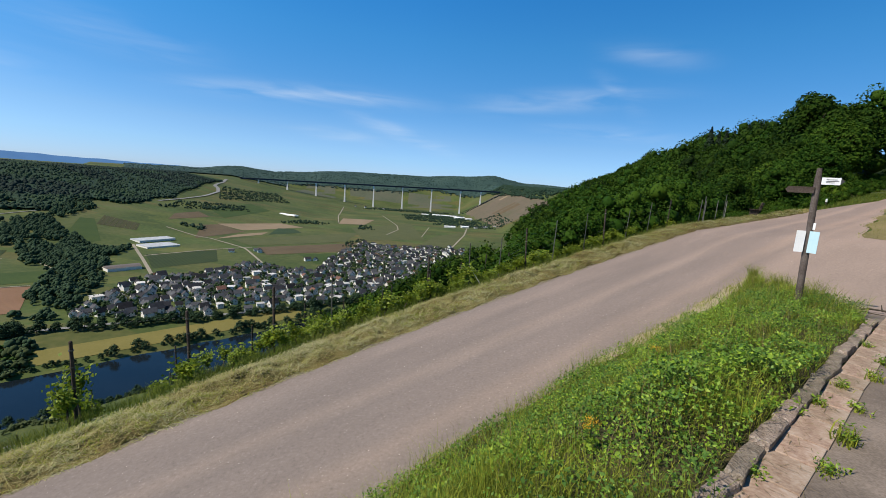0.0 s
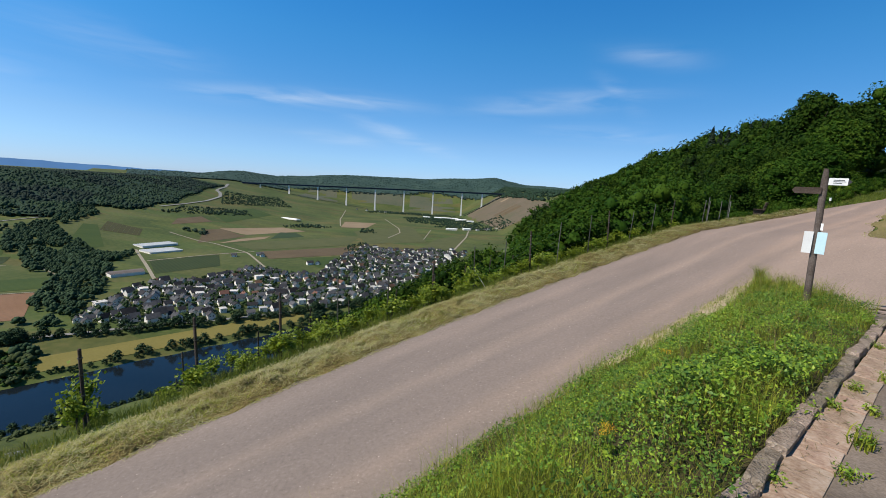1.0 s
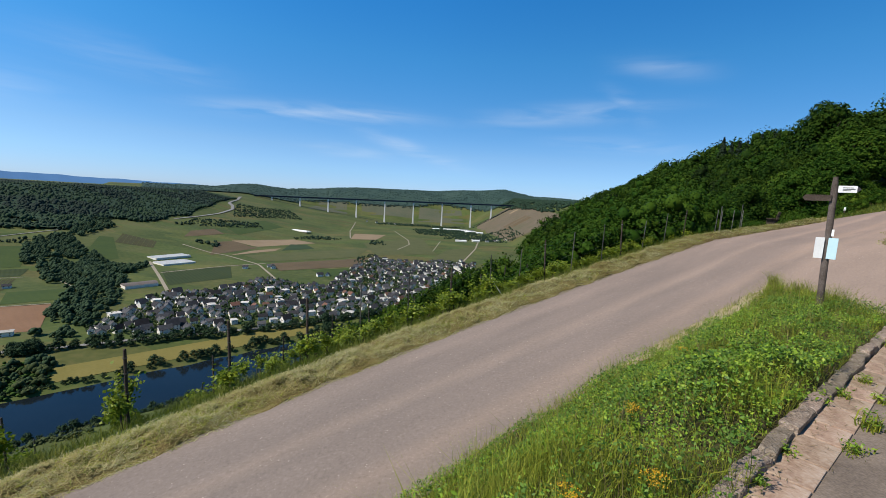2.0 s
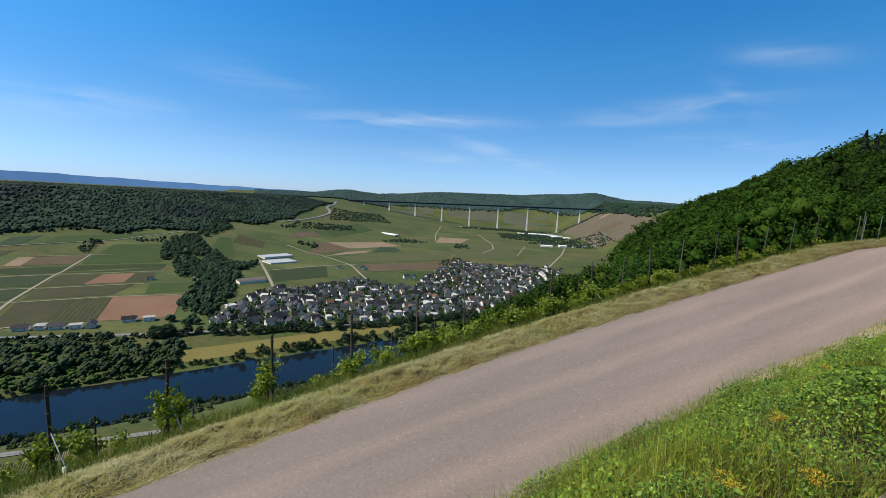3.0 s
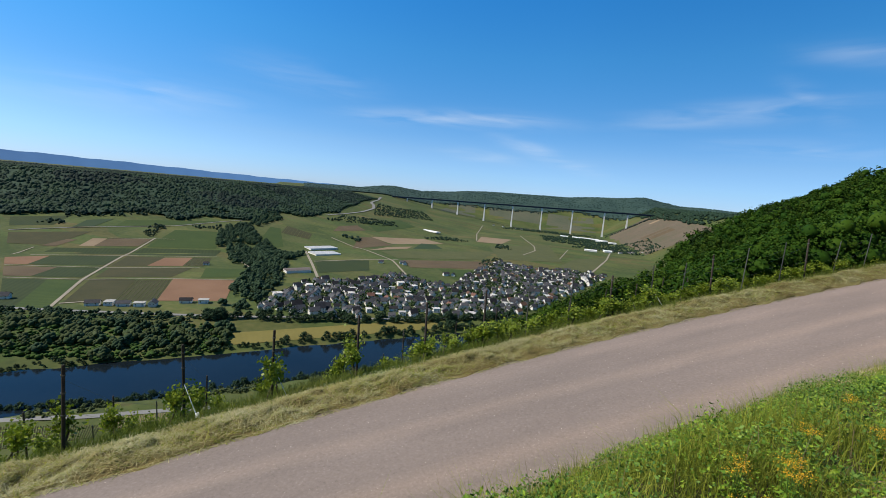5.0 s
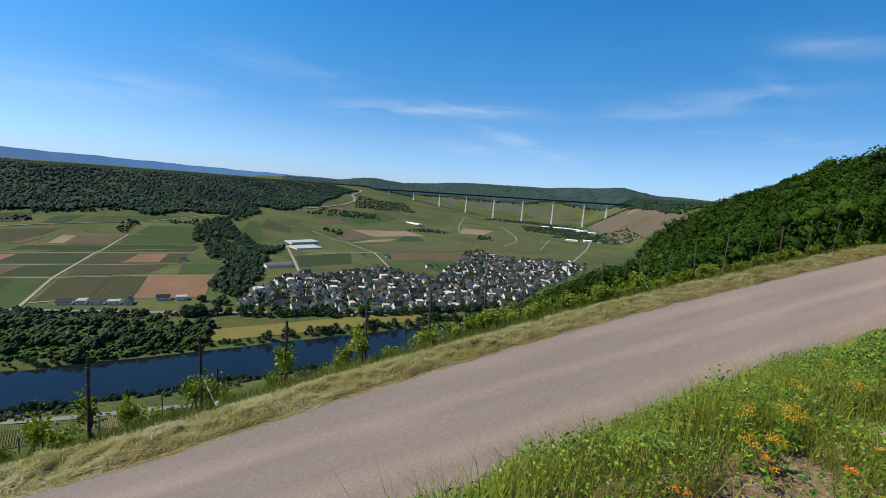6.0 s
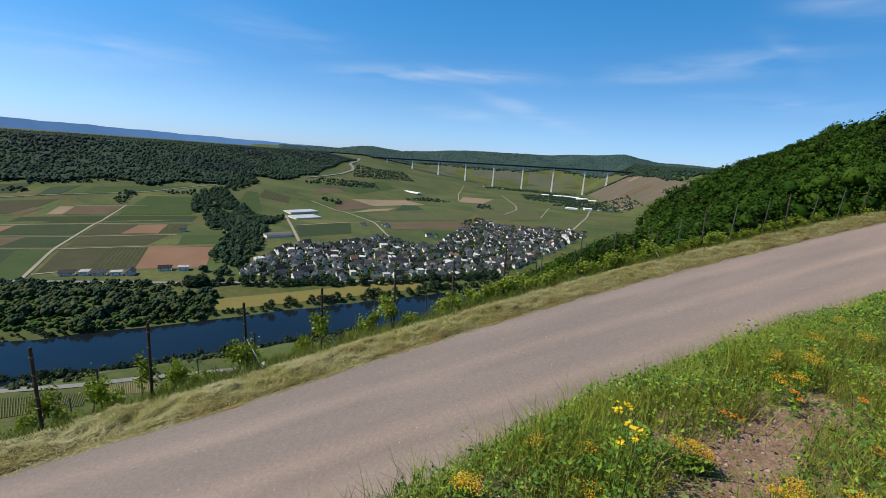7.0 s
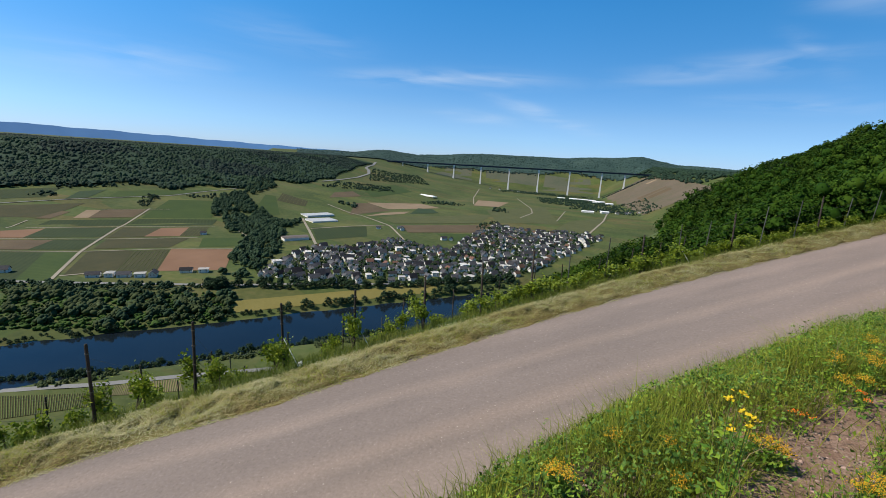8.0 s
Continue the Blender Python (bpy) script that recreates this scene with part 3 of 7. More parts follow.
def build_abutment_hedge():
    """A dark line of trees that climbs the slope to the end of the viaduct."""
    rng = np.random.default_rng(13)
    t = np.sort(rng.uniform(0, 1, 110))
    x, y = np.interp(t, [0, 0.35, 0.7, 1], [118, 235, 332, 420]) + rng.normal(size=110) * 3, np.interp(t, [0, 0.35, 0.7, 1], [3060, 3060, 3055, 3040]) + rng.normal(size=110) * 4
    clump_wood("hedge", x, y, rng.uniform(6, 11, 110), rng, M["forest_dark"], "dark line of trees climbing to the viaduct", 2)


build_abutment_hedge()

# ---- fields, lanes ----
FIELD = {
    "grass": (mat("bright_meadow", [(0.0295, 0.0538, 0.0099), (0.0431, 0.0681, 0.0136)], 0.02, 0.3, 0.95, 0.2, 0.3), "bright green meadow"),
    "crop": (mat("green_crop", [(0.0224, 0.0370, 0.0103), (0.0327, 0.0464, 0.0129)], 0.02, 0.3, 0.95, 0.2, 0.3), "green crop field"),
    "olive": (mat("olive_vines", [(0.0387, 0.0396, 0.0146), (0.0559, 0.0516, 0.0206)], 0.03, 0.3, 0.95, 0.2, 0.3), "olive green vineyard plot"),
    "pale_olive": (mat("pale_vines", [(0.062, 0.072, 0.025), (0.084, 0.088, 0.034)], 0.03, 0.3, 0.95, 0.2, 0.3), "pale green vineyard plot"),
    "soil": (mat("reddish_soil", [(0.163, 0.09, 0.052), (0.202, 0.116, 0.069)], 0.02, 0.4, 0.95, 0.2, 0.2), "bare reddish ploughed field"),
    "brown": (mat("brown_soil", [(0.082, 0.058, 0.034), (0.112, 0.082, 0.048)], 0.02, 0.4, 0.95, 0.2, 0.2), "brown vineyard soil plot"),
    "tan": (mat("tan_soil", [(0.198, 0.146, 0.09), (0.241, 0.181, 0.116)], 0.02, 0.4, 0.95, 0.2, 0.2), "pale tan bare field"),
    "dark": (mat("dark_crop", [(0.022, 0.043, 0.015), (0.034, 0.056, 0.022)], 0.02, 0.4, 0.95, 0.2, 0.3), "dark green plot"),
    "meadow": (mat("yellow_meadow", [(0.1434, 0.1285, 0.0343), (0.1813, 0.1549, 0.0458)], 0.03, 0.4, 0.95, 0.2, 0.3), "yellow mown riverside meadow"),
    "vine_slope": (mat("far_vineyard", [(0.056, 0.070, 0.045), (0.076, 0.084, 0.055), (0.098, 0.088, 0.062)], 0.008, 0.06, 0.95, 0.2, 0.3, contrast=0.8), "terraced green vineyard slope"),
    "bare_slope": (mat("bare_vineyard", [(0.072, 0.078, 0.042), (0.108, 0.086, 0.060), (0.125, 0.098, 0.072)], 0.008, 0.06, 0.95, 0.2, 0.3, contrast=0.8), "brownish terraced vineyard slope"),
}
M["vine_row"] = mat("vine_row", [(0.073, 0.103, 0.022), (0.112, 0.142, 0.039)], 0.5, 3, 0.9, 0.3, 0.1)
M["road_far"] = mat("far_asphalt", [(0.172, 0.172, 0.168), (0.215, 0.215, 0.206)], 0.05, 1, 0.9, 0)


def crop_rows(m, angle, wide, depth):
    """Faint rows across a plot: bands of leaf and bare soil."""
    N, L = m.node_tree.nodes, m.node_tree.links
    bsdf = N["Principled BSDF"]
    old = bsdf.inputs["Base Color"].links[0].from_socket
    tc, mp, wv = N.new("ShaderNodeTexCoord"), N.new("ShaderNodeMapping"), N.new("ShaderNodeTexWave")
    mp.inputs["Rotation"].default_value = (0, 0, radians(angle))
    wv.inputs["Scale"].default_value, wv.inputs["Distortion"].default_value, wv.inputs["Detail"].default_value = 0.314 / wide, 1.2, 3
    L.new(tc.outputs["Object"], mp.inputs["Vector"])
    L.new(mp.outputs[0], wv.inputs["Vector"])
    rp = N.new("ShaderNodeValToRGB")
    rp.color_ramp.elements[0].color = (1 + depth, 1 + depth * 0.8, 1 + depth * 0.6, 1)
    rp.color_ramp.elements[1].color = (1 - depth, 1 - depth * 0.6, 1 - depth, 1)
    L.new(wv.outputs["Fac"], rp.inputs["Fac"])
    mx = N.new("ShaderNodeMix")
    mx.data_type, mx.blend_type = "RGBA", "MULTIPLY"
    mx.inputs["Factor"].default_value = 1.0
    L.new(old, mx.inputs["A"])
    L.new(rp.outputs["Color"], mx.inputs["B"])
    L.new(mx.outputs["Result"], bsdf.inputs["Base Color"])


for kind, angle, wide, depth in (("olive", 43, 5.0, 0.22), ("pale_olive", 48, 8.0, 0.12), ("brown", 47, 6.0, 0.2), ("crop", -45, 7.0, 0.14), ("vine_slope", 80, 14.0, 0.16), ("bare_slope", 70, 16.0, 0.12), ("grass", 40, 9.0, 0.1), ("soil", 45, 6.0, 0.08)):
    crop_rows(FIELD[kind][0], angle, wide, depth)

FIELD_LIFT = {}


def field(kind, rows, a, b, c, d):
    """A plot between four corners, laid over the land, with rows of vines where they show."""
    material, label = FIELD[kind]
    n = 14
    T, U = np.meshgrid(np.linspace(0, 1, n), np.linspace(0, 1, n))
    a, b, c, d = (np.array(p, float) for p in (a, b, c, d))
    P = (1 - U)[..., None] * ((1 - T)[..., None] * a + T[..., None] * b) + U[..., None] * ((1 - T)[..., None] * d + T[..., None] * c)
    X, Y = P[..., 0], P[..., 1]
    lift = 0.12 + 0.0002 * np.hypot(X, Y) + FIELD_LIFT.setdefault(kind, 0.02 * len(FIELD_LIFT))
    idx = np.arange(n * n).reshape(n, n)
    f = np.stack([idx[:-1, :-1], idx[:-1, 1:], idx[1:, 1:], idx[1:, :-1]], -1).reshape(-1, 4)
    ob = add_mesh("field", np.stack([X, Y, height(X, Y) + lift], -1).reshape(-1, 3), f, material, smooth=True)
    tagged(ob, label, "field", kind="structure")
    if rows:
        V, Fc = [], []
        side = (b - a) / np.linalg.norm(b - a)
        for i in range(rows):
            t = (i + 0.5) / rows
            p, q = a + (b - a) * t, d + (c - d) * t
            k = np.linspace(0, 1, 8)[:, None]
            line = p + (q - p) * k
            z = height(line[:, 0], line[:, 1]) + lift.mean()
            for j, (off, up) in enumerate(((-0.28, 0), (-0.2, 0.3), (0.2, 0.3), (0.28, 0))):
                V.append(np.column_stack([line + side * off, z + up]))
            o = i * 32
            g = o + np.arange(32).reshape(4, 8)
            Fc.append(np.stack([g[:-1, :-1], g[:-1, 1:], g[1:, 1:], g[1:, :-1]], -1).reshape(-1, 4))
        tagged(add_mesh("vine_rows", np.concatenate(V), np.concatenate(Fc), M["vine_row"]), "rows of green vines in a plot", "vineyard", kind="stuff")


field("grass", 0, (-676, 323), (-643, 341), (-769, 454), (-804, 428))
field("crop", 0, (-689, 315), (-676, 323), (-804, 428), (-851, 395))
field("olive", 0, (-657, 366), (-618, 404), (-716, 507), (-763, 464))
field("olive", 9, (-618, 404), (-580, 440), (-678, 541), (-715, 508))
field("soil", 0, (-580, 440), (-508, 494), (-600, 604), (-683, 549))
field("olive", 0, (-776, 481), (-696, 556), (-736, 632), (-832, 541))
field("grass", 0, (-659, 584), (-606, 636), (-657, 702), (-721, 651))
field("crop", 0, (-842, 426), (-787, 466), (-837, 530), (-889, 489))
field("brown", 0, (-871, 405), (-842, 426), (-889, 489), (-948, 443))
field("soil", 0, (-809, 595), (-767, 637), (-830, 715), (-864, 675))
field("olive", 0, (-846, 551), (-809, 595), (-864, 675), (-921, 634))
field("olive", 6, (-767, 637), (-738, 661), (-801, 741), (-830, 715))
field("crop", 0, (-943, 473), (-859, 548), (-929, 628), (-1006, 542))
field("soil", 0, (-968, 453), (-943, 473), (-1006, 542), (-1033, 485))
field("crop", 0, (-1043, 544), (-944, 643), (-973, 697), (-1069, 588))
field("crop", 0, (-936, 650), (-819, 766), (-859, 822), (-972, 705))
field("brown", 0, (-1047, 640), (-991, 707), (-1035, 775), (-1086, 705))
field("tan", 0, (-1060, 625), (-1042, 644), (-1088, 703), (-1106, 682))
field("brown", 0, (-1100, 576), (-1082, 595), (-1111, 652), (-1126, 643))
field("grass", 0, (-976, 715), (-879, 824), (-1010, 970), (-1088, 881))
field("olive", 0, (-1149, 544), (-1095, 595), (-1166, 717), (-1241, 591))
field("crop", 0, (-1301, 622), (-1268, 693), (-1345, 776), (-1388, 666))
field("dark", 0, (-1230, 713), (-1214, 754), (-1268, 840), (-1284, 779))
field("grass", 0, (-1190, 787), (-1119, 962), (-1122, 1068), (-1242, 853))
field("olive", 8, (-931, 1128), (-830, 1136), (-880, 1220), (-1002, 1244))
field("grass", 0, (-829, 894), (-803, 983), (-980, 1182), (-1006, 1164))
field("crop", 0, (-535, 769), (-468, 872), (-538, 997), (-632, 891))
field("tan", 0, (-764, 1421), (-639, 1654), (-523, 1570), (-650, 1377))
field("brown", 0, (-679, 1148), (-636, 1348), (-753, 1422), (-781, 1358))
field("tan", 0, (-633, 1161), (-563, 1305), (-573, 1375), (-624, 1279))
field("dark", 0, (-549, 1320), (-476, 1418), (-536, 1507), (-588, 1495))
field("pale_olive", 0, (-499, 1096), (-299, 1282), (-309, 1533), (-598, 1179))
field("brown", 0, (-413, 985), (-262, 1111), (-261, 1274), (-476, 1078))
field("grass", 0, (-274, 916), (-244, 955), (-268, 1085), (-348, 1018))
field("tan", 0, (-450, 1798), (-347, 1833), (-348, 2097), (-494, 2058))
field("brown", 0, (-884, 1351), (-843, 1519), (-921, 1587), (-936, 1469))
field("pale_olive", 0, (-96, 1195), (26, 1355), (112, 1857), (-34, 1596))
field("pale_olive", 0, (-253, 1340), (-67, 1481), (-166, 2049), (-366, 1675))
field("grass", 0, (-809, 1551), (-800, 1948), (-938, 2048), (-938, 1690))
field("meadow", 0, (-379, 376), (-185, 584), (-210, 607), (-404, 398))
field("olive", 44, (-349, 147), (-307, 186), (-319, 198), (-381, 163))
field("tan", 40, (-316, 194), (-275, 220), (-293, 233), (-327, 205))
field("vine_slope", 0, (-767, 3420), (-360, 3442), (-399, 3690), (-830, 3654))
field("vine_slope", 0, (-305, 3353), (64, 3350), (32, 3638), (-325, 3665))
field("vine_slope", 0, (-1097, 3083), (-837, 3235), (-946, 3620), (-1155, 3556))


field("bare_slope", 0, (250, 2050), (520, 2000), (420, 3260), (130, 3060))
field("brown", 0, (300, 2120), (430, 2100), (395, 2700), (260, 2700))
field("tan", 0, (330, 2750), (420, 2740), (400, 2900), (300, 2900))


def lane(kind, width, *points):
    """A lane along a few points, laid over the land."""
    P = np.array(points, float)
    seg = np.linalg.norm(np.diff(P, axis=0), axis=1)
    along = np.concatenate([[0], np.cumsum(seg)])
    t = np.linspace(0, along[-1], max(8, int(along[-1] / 12)))
    X, Y = np.interp(t, along, P[:, 0]), np.interp(t, along, P[:, 1])
    for _ in range(3):
        X[1:-1], Y[1:-1] = (X[:-2] + 2 * X[1:-1] + X[2:]) / 4, (Y[:-2] + 2 * Y[1:-1] + Y[2:]) / 4
    dx, dy = np.gradient(X), np.gradient(Y)
    L = np.hypot(dx, dy)
    nx, ny = -dy / L * width / 2, dx / L * width / 2
    lift = 0.42 + 0.0003 * np.hypot(X, Y)
    Z = height(X, Y) + lift
    V = np.concatenate([np.column_stack([X - nx, Y - ny, Z]), np.column_stack([X + nx, Y + ny, Z])])
    n = len(X)
    i = np.arange(n - 1)
    ob = add_mesh("lane", V, np.stack([i, i + 1, n + i + 1, n + i], -1), M[kind], smooth=True)
    tagged(ob, "pale farm track between plots" if kind == "track" else "grey paved country road", "lane", kind="structure")


lane("track", 4.5, (-638, 338), (-771, 458), (-932, 634), (-1036, 783))
lane("track", 3, (-859, 399), (-772, 457), (-685, 547), (-603, 607))
lane("track", 3, (-957, 448), (-838, 536), (-729, 645))
lane("track", 3, (-1056, 506), (-1094, 562))
lane("track", 3, (-1034, 525), (-929, 636), (-803, 759))
lane("track", 3, (-1092, 706), (-1004, 812))
lane("track", 4, (-656, 361), (-642, 383))
lane("track", 6, (-502, 721), (-604, 842), (-736, 994))
lane("track", 5, (-815, 1239), (-645, 1165), (-494, 1049), (-382, 889))
lane("track", 6, (23, 1293), (81, 1707), (114, 2102))
lane("track", 5, (-351, 2391), (-214, 1902), (-188, 1726), (-209, 1535))
lane("track", 4, (-285, 1238), (-204, 1096))
lane("track", 5, (-462, 1846), (-552, 2194), (-653, 2732))
lane("road_far", 20, (-1110, 1640), (-1116, 1803), (-1134, 1995), (-1182, 2206), (-1241, 2316), (-1288, 2366), (-1396, 2664), (-1478, 2865))
lane("road_far", 7, (-1261, 601), (-1222, 714), (-1125, 912), (-1111, 1177))
lane("road_far", 8, (-686, 314), (-617, 348), (-450, 437), (-256, 570), (-105, 703))
lane("road_far", 6, (-395, 169), (-345, 195), (-302, 231), (-250, 268), (-210, 299))
lane("road_far", 8, (-470, 600), (-360, 610), (-240, 700), (-150, 830), (-90, 1000), (-40, 1200))
lane("road_far", 7, (-480, 690), (-380, 700), (-300, 770), (-220, 900), (-180, 1060), (-150, 1210))
lane("road_far", 6, (-390, 540), (-370, 640), (-400, 740))
lane("road_far", 6, (-250, 600), (-260, 700), (-310, 800))
lane("road_far", 6, (-130, 720), (-170, 830), (-250, 900))
lane("road_far", 6, (-60, 830), (-110, 930), (-220, 980))
lane("road_far", 6, (20, 1080), (-80, 1100), (-200, 1100))
lane("track", 4, (-81, 1551), (-70, 1928))
lane("track", 4, (-820, 810), (-660, 708))
lane("track", 5, (-625, 876), (-552, 997), (-486, 1069))

# ---- woods and scrub in the valley ----


def inside(poly, x, y):
    poly = np.array(poly, float)
    r = np.zeros(len(x), bool)
    for (x0, y0), (x1, y1) in zip(poly, np.roll(poly, -1, axis=0)):
        if y0 != y1:
            r ^= ((y0 > y) != (y1 > y)) & (x < (x1 - x0) * (y - y0) / (y1 - y0) + x0)
    return r


WOODS = {"valley_wood": (0.012, 6, 14, 8, "dense dark green wood between the fields"), "willow": (0.005, 4, 10, 8, "rounded grey-green willows on the river bank"), "bank_shrub": (0.036, 1.5, 4, 2, "low green shrubs and reeds between the willows"), "hedge": (0.006, 6, 11, 5, "clump of dark trees in the fields"), "grove": (0.0028, 7, 13, 7, "dark green trees among the willows"), "hedge_row": (0.022, 4, 9, 5, "row of dark trees along the riverside road"), "orchard": (0.0022, 4, 7, 3, "scattered fruit trees below the wood"), "scrub": (0.0042, 4, 9, 4, "scattered bushes and trees between plots")}
M["willow"] = mat("willow_foliage", [(0.0468, 0.0702, 0.0244), (0.0669, 0.0936, 0.0348), (0.0869, 0.1136, 0.0463)], 0.03, 0.3, 0.9, 0, island=0.15, trans=0.3)
M["garden"] = mat("garden_foliage", [(0.0126, 0.0306, 0.009), (0.0234, 0.0486, 0.0135), (0.0378, 0.0684, 0.018)], 0.03, 0.3, 0.9, 0, island=0.2)
M["shrub"] = mat("bank_shrub", [(0.0338, 0.0801, 0.0132), (0.054, 0.1092, 0.0198), (0.0743, 0.1383, 0.0264)], 0.03, 0.3, 0.9, 0, island=0.15, trans=0.3)


def wood(kind, *poly):
    density, lo, hi, per, label = WOODS[kind]
    rng = np.random.default_rng(abs(int(poly[0][0] * 7 + poly[0][1] * 3)) % 9999)
    P = np.array(poly, float)
    area = 0.5 * abs(np.dot(P[:, 0], np.roll(P[:, 1], 1)) - np.dot(P[:, 1], np.roll(P[:, 0], 1)))
    n = int((np.ptp(P[:, 0]) * np.ptp(P[:, 1])) * density)
    x, y = rng.uniform(P[:, 0].min(), P[:, 0].max(), n), rng.uniform(P[:, 1].min(), P[:, 1].max(), n)
    k = inside(poly, x, y)
    if kind == "valley_wood":
        k &= noise2(x, y, 45, 3) > -0.62
    far = float(np.hypot(*P.mean(axis=0))) > 1400
    clump_wood(kind, x[k], y[k], rng.uniform(lo, hi, k.sum()), rng, {"willow": M["willow"], "bank_shrub": M["shrub"], "valley_wood": M["forest_light"], "grove": M["forest_light"], "hedge_row": M["forest_light"], "orchard": M["forest_light"]}.get(kind, M["forest"]), label, 2 if far else per, 1, {"willow": 1.5, "bank_shrub": 1.6}.get(kind, 1.0), 0.36)


wood("valley_wood", (-1057, 1014), (-903, 844), (-865, 849), (-706, 692), (-656, 700), (-553, 550), (-503, 470), (-452, 478), (-481, 550), (-527, 638), (-618, 768), (-706, 944), (-758, 911), (-826, 966), (-900, 1004), (-1007, 1086), (-1095, 1330), (-1170, 1393), (-1173, 1290), (-1060, 1125))
wood("hedge", (-1073, 769), (-1050, 790), (-1129, 890), (-1161, 877))
wood("orchard", (-1387, 820), (-1321, 937), (-1178, 1059), (-1256, 1090), (-1447, 900))
wood("willow", (-530, 235), (-451, 281), (-400, 332), (-371, 371), (-415, 416), (-652, 297))
wood("grove", (-530, 245), (-451, 290), (-400, 340), (-378, 375), (-415, 416), (-652, 297))
wood("hedge_row", (-705, 300), (-470, 420), (-452, 405), (-690, 280))
wood("bank_shrub", (-530, 235), (-451, 281), (-400, 332), (-371, 371), (-415, 416), (-652, 297))
wood("scrub", (-60, 2080), (330, 2020), (300, 2420), (60, 2600))
wood("scrub", (-560, 2850), (-120, 2860), (100, 3000), (-500, 3080))
wood("scrub", (-150, 2560), (120, 2480), (110, 2800), (-160, 2830))
wood("hedge", (-797, 1279), (-723, 1274), (-779, 1363), (-825, 1325))
wood("scrub", (-1044, 1504), (-821, 1795), (-913, 1927), (-1082, 1737))
wood("scrub", (-652, 1654), (-453, 1735), (-564, 1850), (-648, 1780))
wood("scrub", (-1315, 672), (-1244, 715), (-1298, 748), (-1330, 704))
wood("scrub", (-1067, 763), (-1074, 813), (-1120, 882), (-1128, 848))
wood("scrub", (-1063, 1972), (-866, 2366), (-1071, 2697), (-1258, 2404))
wood("scrub", (-335, 1636), (-269, 1639), (-308, 1794), (-366, 1782))
wood("scrub", (-198, 2253), (76, 2175), (24, 2723), (-267, 2616))
wood("scrub", (-278, 1143), (-205, 1182), (-253, 1340), (-299, 1297))
wood("scrub", (-1333, 756), (-1152, 1195), (-1223, 1270), (-1412, 803))
wood("scrub", (-1075, 924), (-1031, 991), (-1065, 1024), (-1107, 952))
VILLAGE = [(-447, 481), (-491, 636), (-495, 712), (-434, 738), (-397, 876), (-300, 837), (-250, 839), (-263, 1028), (-241, 1278), (-131, 1222), (-40, 1298), (60, 1238), (10, 1051), (-58, 805), (-113, 694), (-259, 577), (-356, 510)]

# ---- trees as things ----
M["bark"] = mat("bark", [(0.043, 0.034, 0.026), (0.077, 0.065, 0.047)], 3, 20, 0.95, 0.6, 0.03)
M["leaf"] = mat("tree_leaves", [(0.0111, 0.0299, 0.0026), (0.019, 0.0449, 0.0038), (0.0301, 0.0624, 0.0058)], 0.05, 0.9, 0.75, 0, spec=0.08, island=0.35, vary=0.2, trans=0.15, contrast=0.9)
M["leaf_bright"] = mat("young_tree_leaves", [(0.0203, 0.0501, 0.0041), (0.0345, 0.0756, 0.0065), (0.0528, 0.1001, 0.0098)], 0.05, 0.9, 0.75, 0, spec=0.08, island=0.35, vary=0.2, trans=0.2, contrast=0.9)
M["leaf_dark"] = mat("old_tree_leaves", [(0.0069, 0.0166, 0.0028), (0.0115, 0.0244, 0.0038), (0.0173, 0.0333, 0.0057)], 0.05, 0.9, 0.75, 0, spec=0.08, island=0.35, vary=0.2, trans=0.1, contrast=0.9)
M["needle"] = mat("conifer_needles", [(0.009, 0.021, 0.01), (0.017, 0.034, 0.015)], 0.2, 2, 0.85, 0, island=0.25, vary=0.2)


def make_tree(seed, h, spread, n, leaf, material, lumps=11):
    rng = np.random.default_rng(seed)
    top = empty("tree")
    tagged(top, "leafy deciduous tree with a rounded uneven crown", "tree")
    bm = bmesh.new()
    lean = rng.normal(size=2) * 0.04 * h
    bm_rod(bm, (0, 0, -0.6), (lean[0], lean[1], h * 0.5), h * 0.022, h * 0.012, 7)
    for i in range(6):
        a = i * 1.05 + rng.uniform(-0.3, 0.3)
        z0 = h * rng.uniform(0.25, 0.48)
        r = spread * rng.uniform(0.45, 0.75)
        bm_rod(bm, (lean[0] * z0 / (h * 0.5), lean[1] * z0 / (h * 0.5), z0), (math.cos(a) * r, math.sin(a) * r, z0 + h * rng.uniform(0.15, 0.35)), h * 0.009, h * 0.003, 5)
    part("trunk", bm, M["bark"], top)
    v, f = crown(rng, h, spread, lumps, n, leaf)
    add_mesh("crown", v, f, material, top)
    return top


def make_bush(seed):
    rng = np.random.default_rng(seed)
    top = tagged(empty("bush"), "dense bright green bush at the edge of the wood", "bush", group="bushes at the wood edge")
    bm = bmesh.new()
    for i in range(5):
        a = i * 1.26 + rng.uniform(-0.3, 0.3)
        bm_rod(bm, (0, 0, -0.3), (math.cos(a) * 0.7, math.sin(a) * 0.7, rng.uniform(1.0, 1.7)), 0.03, 0.01, 5)
    part("trunk", bm, M["bark"], top)
    v, f = crown(rng, 1.9, 1.25, 9, 1700, 0.055)
    add_mesh("crown", v, f, M["leaf_bright"], top)
    return top


